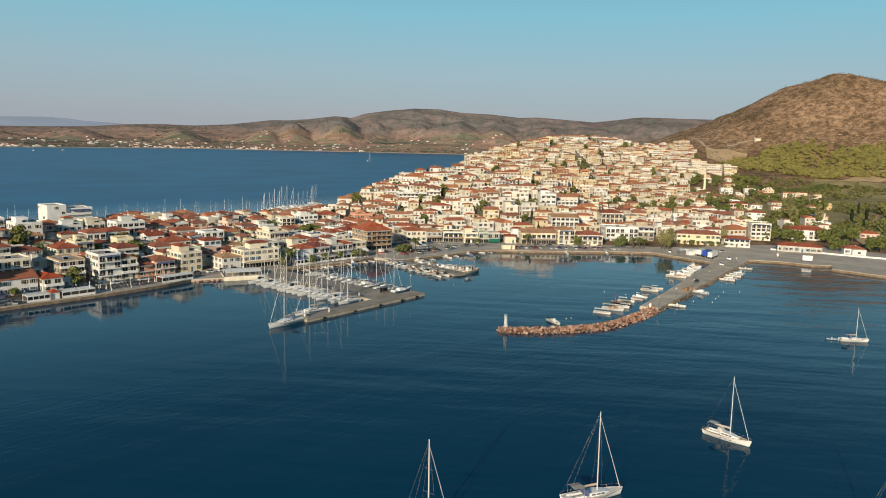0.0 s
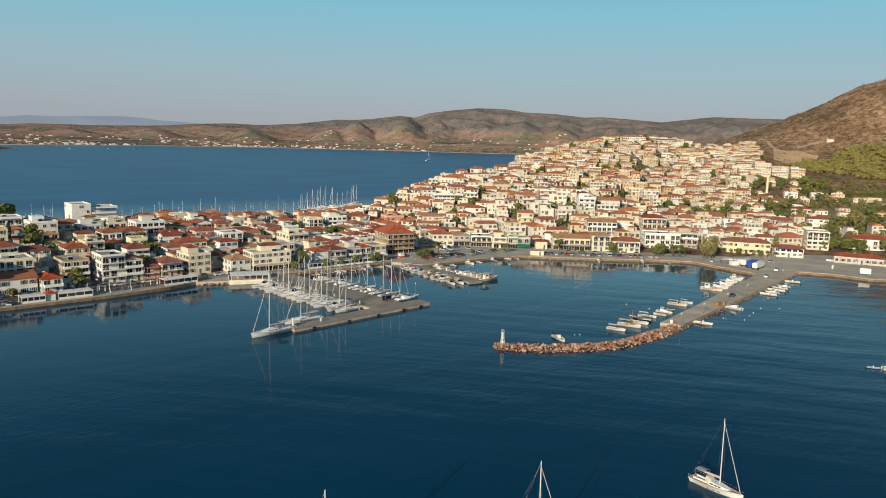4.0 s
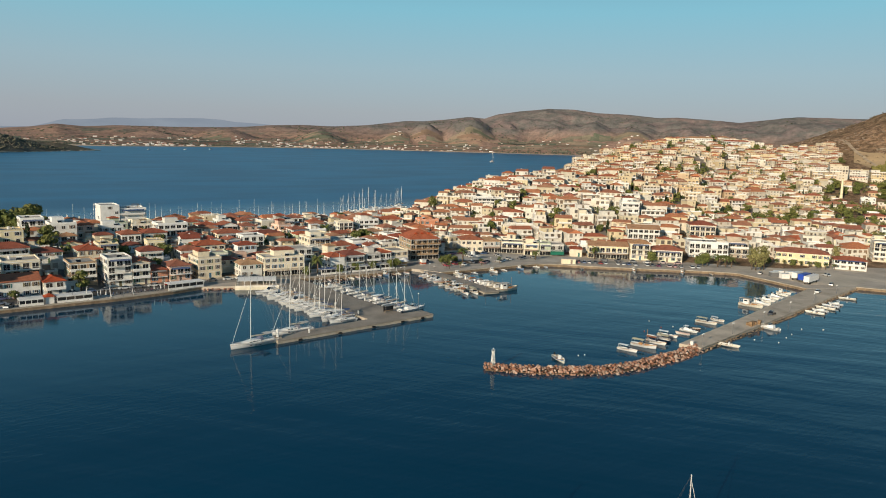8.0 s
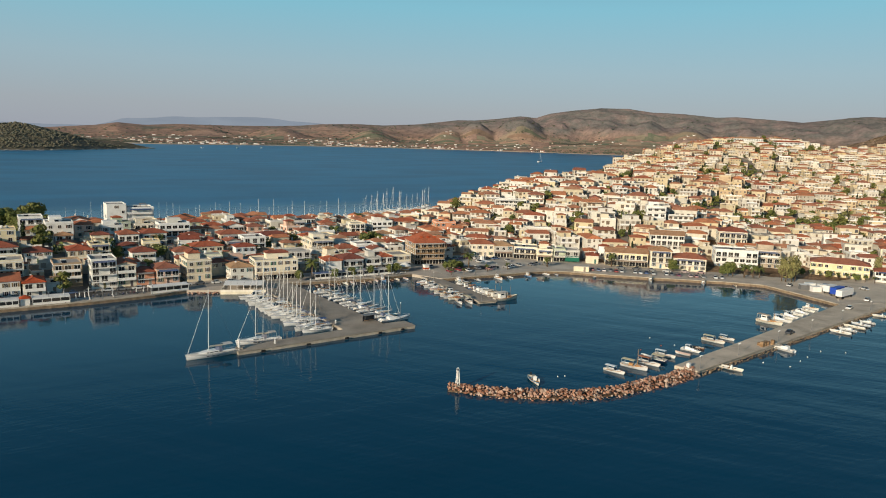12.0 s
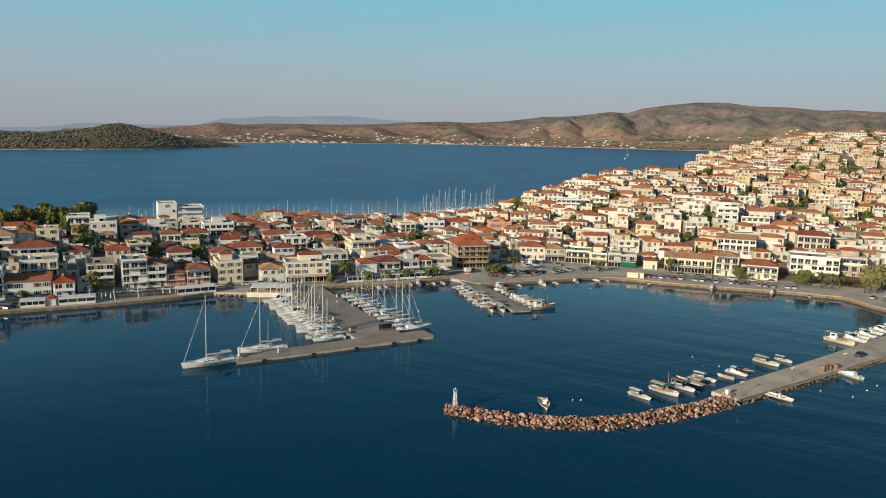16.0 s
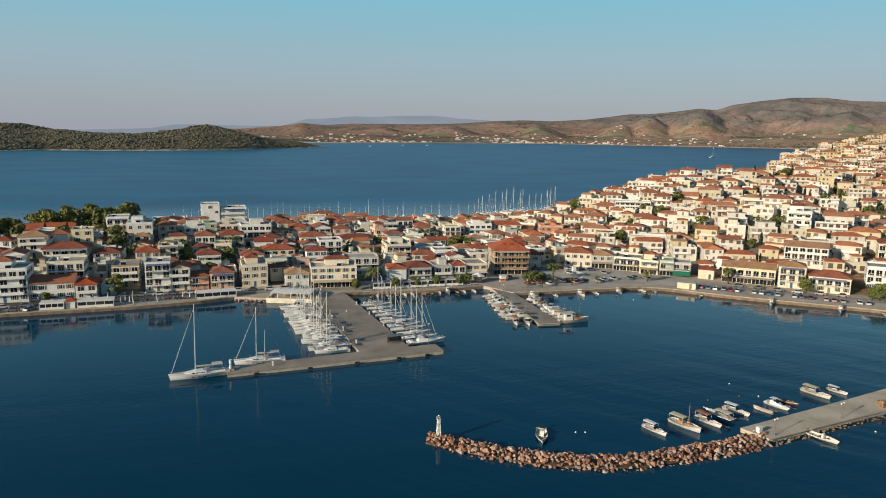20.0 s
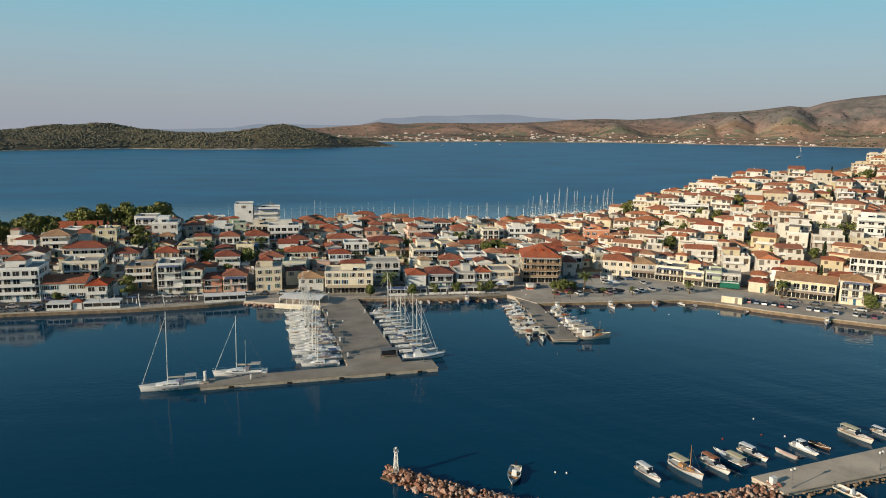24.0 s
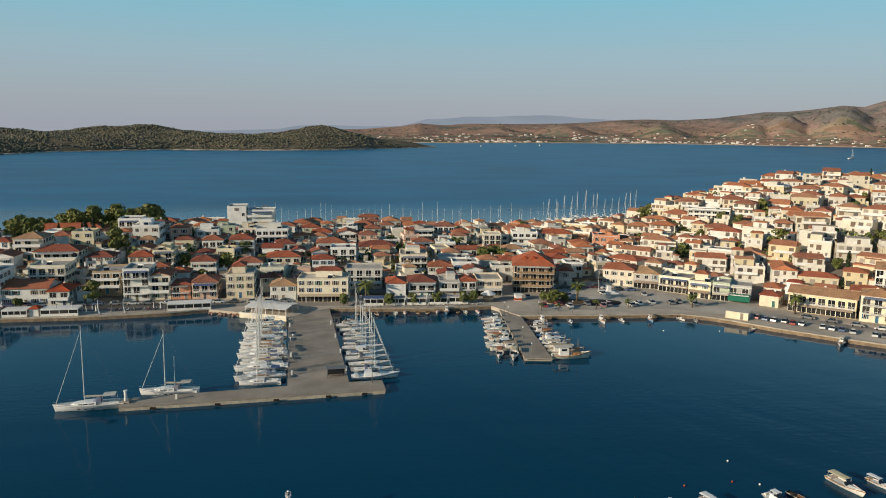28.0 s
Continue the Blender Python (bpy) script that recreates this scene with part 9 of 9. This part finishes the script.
for x, y, s in ((52, 352, 1.6), (15, 424, 1.2), (40, 428, 1.1), (105, 436, 1.3), (150, 430, 1.4), (155, 434, 1.3), (78, 430, 1.1)):
    tree("palm", x, y, s)
for x, y, s, kind in ((-142, 354, 1.35, "broad"), (-126, 356, 0.8, "broad"), (-109, 374, 1.9, "broad"), (-104, 370, 1.6, "broad"), (-150, 352, 1.2, "pine"), (-112, 341, 1.25, "cypress"), (-109, 344, 1.0, "cypress"), (-168, 352, 1.3, "cypress"), (-176, 350, 1.2, "cypress")):
    tree(kind, x, y, s)
for k in range(34):
    x, y = -170 + 78 * srng.random(), 378 + 20 * srng.random()
    if free_of_houses(x, y, 2.0):
        tree("pine" if k % 3 else "broad", x, y, srng.uniform(1.3, 1.75))
school = root("school", pose(-131, 367, 10.4, 0, 0, 4), "long low building with a red tile roof among pines", "building")
part("wall", Build().box(-16, -6, -9, 16, 6, 4.2).mesh("school_wall", M["cream"]), school)
part("roof", roof_mesh("hip", 32, 12, M["tile"], 0.6, 0.36)[0], school, pose(0, 0, 4.2))
for k in range(8):
    part("window", WIN[1], school, pose(-14 + 4 * k, -6.001, 1.2))

# ---------------------------------------------------------------- the valley and the slope beyond the town
def draped(name, pts, mat, lift, label, category, n=14):
    """A patch of ground laid over the land between four corners."""
    (ax, ay), (bx, by), (cx, cy), (dx, dy) = pts
    v = []
    for j in range(n + 1):
        for i in range(n + 1):
            p, q = i / n, j / n
            x = (ax * (1 - p) + bx * p) * (1 - q) + (dx * (1 - p) + cx * p) * q
            y = (ay * (1 - p) + by * p) * (1 - q) + (dy * (1 - p) + cy * p) * q
            v.append((x, y, land_z(x, y) + lift))
    f = [(j * (n + 1) + i, j * (n + 1) + i + 1, (j + 1) * (n + 1) + i + 1, (j + 1) * (n + 1) + i) for j in range(n) for i in range(n)]
    return tagged(new(name, mesh_of(name, v, f, mat, True)), label, category, kind="structure")


M["stubble"] = surface("stubble_field", [(0.46, 0.32, 0.18), (0.54, 0.39, 0.23)], 0.03, 0.7, random_by=0.02, stain=0.25)
M["earth"] = surface("bare_earth", [(0.40, 0.25, 0.15), (0.48, 0.32, 0.19)], 0.04, 0.7, random_by=0.02, stain=0.25)
M["track"] = surface("dirt_track", [(0.44, 0.33, 0.22), (0.52, 0.41, 0.29)], 0.1, 1.2, random_by=0.05, stain=0.2)
M["meadow"] = surface("dry_meadow", [(0.26, 0.22, 0.10), (0.36, 0.285, 0.14), (0.19, 0.18, 0.075)], 0.04, 0.8, random_by=0.02, stain=0.3)
draped("valley_floor", [(352, 66), (900, 60), (872, 292), (476, 262)], M["meadow"], 0.12, "dry golden grass over the valley floor", "meadow", 40)
draped("field", [(868, 262), (888, 216), (960, 170), (930, 240)], M["stubble"], 0.5, "pale stubble field at the foot of the hill", "field")
draped("field", [(470, 128), (500, 150), (640, 150), (640, 100)], M["earth"], 0.25, "bare reddish field among olive trees", "field")
draped("field", [(560, 190), (600, 225), (720, 210), (700, 160)], M["meadow"], 0.25, "dry grassy field in the valley", "field")
draped("field", [(335, 100), (400, 130), (470, 110), (420, 70)], M["stubble"], 0.2, "ochre field behind the waterfront road", "field")
draped("field", [(790, 290), (830, 255), (815, 215), (760, 240)], M["meadow"], 0.35, "dry grassy field below the pine wood", "field")
draped("field", [(600, 150), (640, 185), (720, 190), (690, 140)], M["earth"], 0.3, "bare reddish field in the valley", "field")
draped("bank", [(668, 572), (700, 585), (772, 566), (752, 545)], M["meadow"], 0.45, "dry grassy bank below the crest of the town", "bank")
draped("field", [(880, 400), (925, 470), (985, 500), (960, 420)], M["stubble"], 0.3, "dry ochre grass beside the climbing track", "field")
draped("field", [(620, 270), (700, 300), (800, 280), (760, 230)], M["earth"], 0.3, "bare earth field below the pines", "field")
path_pts = [(1045, 545), (1010, 520), (978, 494), (951, 469), (927, 444), (905, 428)]
for (ax, ay), (bx, by) in zip(path_pts, path_pts[1:]):
    n = math.hypot(bx - ax, by - ay)
    ox, oy = -(by - ay) / n * 2.6, (bx - ax) / n * 2.6
    draped("dirt_road", [(ax - ox, ay - oy), (bx - ox, by - oy), (bx + ox, by + oy), (ax + ox, ay + oy)], M["track"], 0.5, "pale dirt track climbing the hillside", "road", 6)
draped("dirt_road", [(985, 468), (1008, 424), (1014, 428), (991, 472)], M["track"], 0.6, "pale dirt track climbing the hillside", "road", 8)

chap = root("chapel", pose(1006, 424, land_z(1006, 424), 0, 0, -50) @ Matrix.Diagonal((0.62, 0.62, 0.62, 1)), "small white chapel on the hillside", "chapel")
part("wall", Build().box(-7, -4, -4, 7, 4, 6).mesh("chapel_wall", M["cream"]), chap)
part("roof", roof_mesh("gable", 14, 8, M["tile_pale"])[0], chap, pose(0, 0, 6))
part("belfry", Build().box(-8, -1.2, 4, -6.4, 1.2, 10, (0.2, 0.2)).mesh("chapel_belfry", M["white"]), chap)

chim = root("factory_chimney", pose(622, 336, land_z(622, 336)), "tall ochre brick factory chimney", "chimney")
part("base", Build().box(-2, -2, -2, 2, 2, 4, (0.3, 0.3)).mesh("chimney_base", M["ochre"]), chim)
part("shaft", Build().rod((0, 0, 4), (0, 0, 24), 1.5, 0.95, 12).mesh("chimney_shaft", M["yellow"]), chim)
part("rim", Build().rod((0, 0, 23.6), (0, 0, 24.4), 1.15, 1.15, 12).mesh("chimney_rim", M["ochre"]), chim)

# flats at the edge of the town, villas in the valley
for x, y, w, d, h, r, mt, yaw, ex in ((500, 248, 16, 11, 6.4, "hip", "pink", -58, "balc"), (532, 243, 10, 9, 3.4, "hip", "white", -58, ""), (432, 206, 14, 10, 6, "hip", "white", -58, ""), (400, 226, 13, 10, 6, "hip", "cream", -54, ""), (640, 318, 13, 10, 6, "flat", "white", -58, ""), (668, 302, 12, 10, 6, "flat", "white", -58, ""), (608, 330, 12, 10, 3.4, "hip", "white", -58, ""),
                                      (283, 93, 11, 8, 3.4, "hip", "white", -62, ""), (346, 138, 20, 10, 6, "hip", "white", -62, "balc"), (380, 108, 12, 9, 3.2, "hip", "pink", -62, ""), (420, 150, 11, 9, 3.4, "flat", "white", -62, ""), (330, 190, 13, 11, 6.2, "hip", "cream", -56, ""), (300, 205, 14, 11, 6.2, "hip", "white", -52, "balc"), (345, 172, 12, 10, 6.0, "hip", "white", -56, ""), (372, 190, 12, 10, 3.2, "flat", "cream", -56, "")):
    house(x, y, w, d, h, r, mt, yaw, ex, None, 1)

# low white wall along the shore road
WALL = [(257.8, 131), (261, 117), (267, 104), (268, 95), (270, 84), (278, 60), (286, 30)]
tagged(new("wall_roadside", ribbon("wall_roadside", WALL, -0.18, 0.18, QZ - 0.1, QZ + 0.95, M["trim"])), "low whitewashed wall along the shore road", "wall", kind="structure")
sign = root("billboard", pose(224.5, 100, QZ, 0, 0, -68), "blank white panel on two posts by the shore", "billboard")
part("panel", Build().box(-2.4, -0.08, 0.9, 2.4, 0.08, 3.6).mesh("billboard_panel", M["white_paint"]), sign)
for sx in (-1.8, 1.8):
    part("post", Build().box(sx - 0.1, -0.06, 0, sx + 0.1, 0.06, 0.9).mesh("billboard_post", M["steel"]), sign)
boat("caique", 232, 118, 20, 1, 0.8, label="small wooden boat hauled out on the quay").location.z = QZ + 0.3

# single trees of the valley, nearest first
for x, y, s, k in ((258, 160, 1.0, "eucalypt"), (300, 150, 1.35, "broad"), (305, 146, 1.2, "broad"), (322, 118, 1.5, "broad"), (329, 116, 1.6, "broad"), (287, 103, 0.95, "olive"), (290, 100, 1.2, "broad"), (313, 90, 1.3, "broad"), (272, 124, 0.9, "olive"), (276, 122, 1.0, "broad"), (318, 140, 1.3, "broad"), (352, 152, 1.3, "broad"), (250, 205, 1.0, "broad"), (283, 196, 1.0, "broad")):
    tree(k, x, y, s)
VALLEY_TREES = [(431, 275, 1.6), (440, 279, 1.5), (455, 276, 1.6), (463, 268, 1.4), (474, 248, 1.3), (451, 245, 1.3), (650, 362, 1.6), (659, 352, 1.5), (675, 346, 1.5), (690, 340, 1.5), (702, 357, 1.5), (650, 291, 1.5), (615, 255, 1.6), (606, 262, 1.4), (558, 210, 2.0), (559, 191, 2.0), (566, 200, 1.8), (426, 165, 2.1), (445, 172, 2.0), (452, 160, 2.0),
                (437, 180, 1.8), (462, 172, 1.7), (586, 172, 1.3), (342, 116, 1.7), (348, 110, 1.6), (286, 104, 1.1), (311, 140, 1.3), (318, 134, 1.2), (329, 177, 1.7), (336, 172, 1.5), (302, 88, 1.4), (308, 84, 1.5), (520, 262, 1.5), (536, 270, 1.5), (500, 270, 1.4)]
for x, y, s in VALLEY_TREES:
    if free_of_houses(x, y, 1.0):
        tree("broad", x, y, s)
for x, y, s in ((697, 322, 2.0), (705, 333, 1.8), (728, 329, 1.8), (745, 325, 1.8), (716, 322, 1.7), (668, 366, 1.6)):
    tree("pine", x, y, s)
for x, y, s in ((430, 176, 1.4), (438, 158, 1.5), (420, 172, 1.3)):
    tree("eucalypt", x, y, s)
for x, y, s in ((479, 144, 1.3), (483, 146, 1.3), (500, 138, 1.3), (504, 140, 1.2), (640, 300, 1.1), (700, 300, 1.1)):
    tree("cypress", x, y, s)
for k in range(60):
    x, y = srng.uniform(300, 620), srng.uniform(70, 330)
    if free_of_houses(x, y, 3) and y < 0.55 * x + 30 and coast_gap(np.array([x]), np.array([y]))[0] > 60:
        tree(srng.choice(("olive", "olive", "broad", "broad", "cypress", "pine")), x, y, srng.uniform(0.9, 1.5))


def grove_mesh(seed, count, place, size, quads, flat, spread=1.0):
    rng = random.Random(seed)
    bd = Build()
    for _ in range(count):
        spot = place(rng)
        if spot:
            x, y = spot
            s = rng.uniform(0.7, 1.3) * size
            z = land_z(x, y)
            for _ in range(3):
                leaf_cloud(rng, bd, (x + rng.uniform(-0.5, 0.5) * s, y + rng.uniform(-0.5, 0.5) * s, z + s * rng.uniform(0.5, 1.0)), s * 0.7 * spread, quads, s * 0.26, flat)
    return bd


def crown_mesh(seed, count, place, size, flat=0.7):
    """Ragged tree crowns standing close together: small lumps in a ruff of leaves."""
    rng = random.Random(seed)
    lumps = [blob(rng, 1.0, 0.4, 4, 7) for _ in range(11)]
    bd = Build()
    for _ in range(count):
        spot = place(rng)
        if not spot:
            continue
        x, y = spot
        s, z = rng.uniform(0.5, 1.3) * size, land_z(x, y)
        for _ in range(4):
            v, f = lumps[rng.randrange(11)]
            ox, oy, oz, r = rng.uniform(-0.75, 0.75) * s, rng.uniform(-0.75, 0.75) * s, z + s * rng.uniform(0.3, 0.95), s * rng.uniform(0.3, 0.55)
            bd.add([(x + ox + r * a, y + oy + r * c, oz + r * flat * e) for a, c, e in v], f)
            leaf_cloud(rng, bd, (x + ox, y + oy, oz), r * 1.25, 7, r * 0.42, flat)
    return bd


def pine_belt(rng):
    x, y = rng.uniform(800, 1090), rng.uniform(60, 430)
    z = land_z(x, y)
    patch = math.sin(x / 21 + y / 60) + math.sin(y / 17 + x / 40)
    if not 20 < z < 92 or x < 872 + 0.1 * abs(y - 300) or not free_of_houses(x, y, 4) or (840 < x < 965 and 165 < y < 268 and z < 28) or (y > 395 and x > 935):
        return None
    return (x, y) if patch + rng.uniform(-1.2, 1.2) > -1.7 + 3.6 * max(0, (z - 30) / 52) else None


def hedge_band(rng):
    q, o = rng.random(), rng.uniform(-13, 13)
    x, y = 688 + 150 * q, 326 - 72 * q + o
    return (x, y) if free_of_houses(x, y, 2) else None


def olive_rows(rng):
    x, y = rng.uniform(290, 900), rng.uniform(50, 420)
    if land_z(x, y) > 24 or not free_of_houses(x, y, 3.5) or y > 0.62 * x + 50 or coast_gap(np.array([x]), np.array([y]))[0] < 55:
        return None
    return (x, y) if math.sin(x / 31 + 1) + math.sin(y / 17 + x / 60) + rng.uniform(-0.9, 0.9) > 0.15 else None


def hill_scrub(rng):
    x, y = rng.uniform(900, 1500), rng.uniform(100, 640)
    return (x, y) if land_z(x, y) > 45 else None


def town_yard(rng):
    x, y = rng.uniform(-170, 960), rng.uniform(275, 660)
    if not in_poly(x, y, TOWN) or not free_of_houses(x, y, 0.3) or y - 262 < 0.02 * (x + 60):
        return None
    return (x, y) if math.sin(x / 29) + math.sin(y / 23 + x / 50) + rng.uniform(-1.2, 1.2) > (0.0 if x > 150 else 0.15) else None


tagged(new("yard_greenery", grove_mesh(6, 9000, town_yard, 2.8, 11, 0.95).mesh("yard_greenery", M["leaf"])), "bushes and small trees in the yards between houses", "greenery", kind="stuff")
# yellowed, brightened greens: sun on these crowns is put into the colours
tagged(new("pine_belt", crown_mesh(1, 8600, pine_belt, 4.2).mesh("pine_belt", leaf_material("sunlit_pines", [(0.15, 0.145, 0.048), (0.21, 0.19, 0.056), (0.26, 0.225, 0.068), (0.17, 0.16, 0.05)], 0.06))), "sunlit green pine wood on the lower slope", "woods", kind="stuff")
tagged(new("orchard", crown_mesh(8, 420, hedge_band, 3.2, 0.8).mesh("orchard", leaf_material("orchard_leaves", [(0.075, 0.095, 0.028), (0.11, 0.12, 0.035), (0.055, 0.07, 0.024)], 0.08))), "dense dark green orchard below the pines", "woods", kind="stuff")
tagged(new("valley_groves", grove_mesh(2, 2600, olive_rows, 3.7, 8, 0.75).mesh("valley_groves", M["olive"])), "olive groves, hedges and shrubs in the valley", "woods", kind="stuff")
tagged(new("hillside_scrub", grove_mesh(3, 3400, hill_scrub, 1.6, 4, 0.5).mesh("hillside_scrub", leaf_material("dry_scrub", [(0.17, 0.12, 0.07), (0.21, 0.15, 0.085), (0.12, 0.10, 0.055)]))), "low dry scrub over the bare hill", "scrub", kind="stuff")
rng = random.Random(4)
bd = Build()
for _ in range(5200):
    x, y = rng.uniform(940, 1450), rng.uniform(120, 640)
    z = land_z(x, y)
    if z > 62 and math.sin(x / 31) + math.sin(y / 23 + x / 47) + rng.uniform(-1.3, 1.3) > -0.2:
        v, f = blob(rng, 1.0, 0.35, 3, 5)
        s = rng.uniform(0.7, 2.4)
        bd.add([(x + s * 1.6 * a, y + s * 1.3 * c, z + s * 0.32 * e) for a, c, e in v], f)
M["limestone"] = surface("pinkish_limestone", [(0.40, 0.29, 0.21), (0.50, 0.39, 0.30), (0.33, 0.23, 0.16)], 0.3, 2, random_by="island", stain=0.3)
tagged(new("hillside_rocks", bd.mesh("hillside_rocks", M["limestone"])), "pale limestone outcrops on the bare hill", "rocks", kind="stuff")
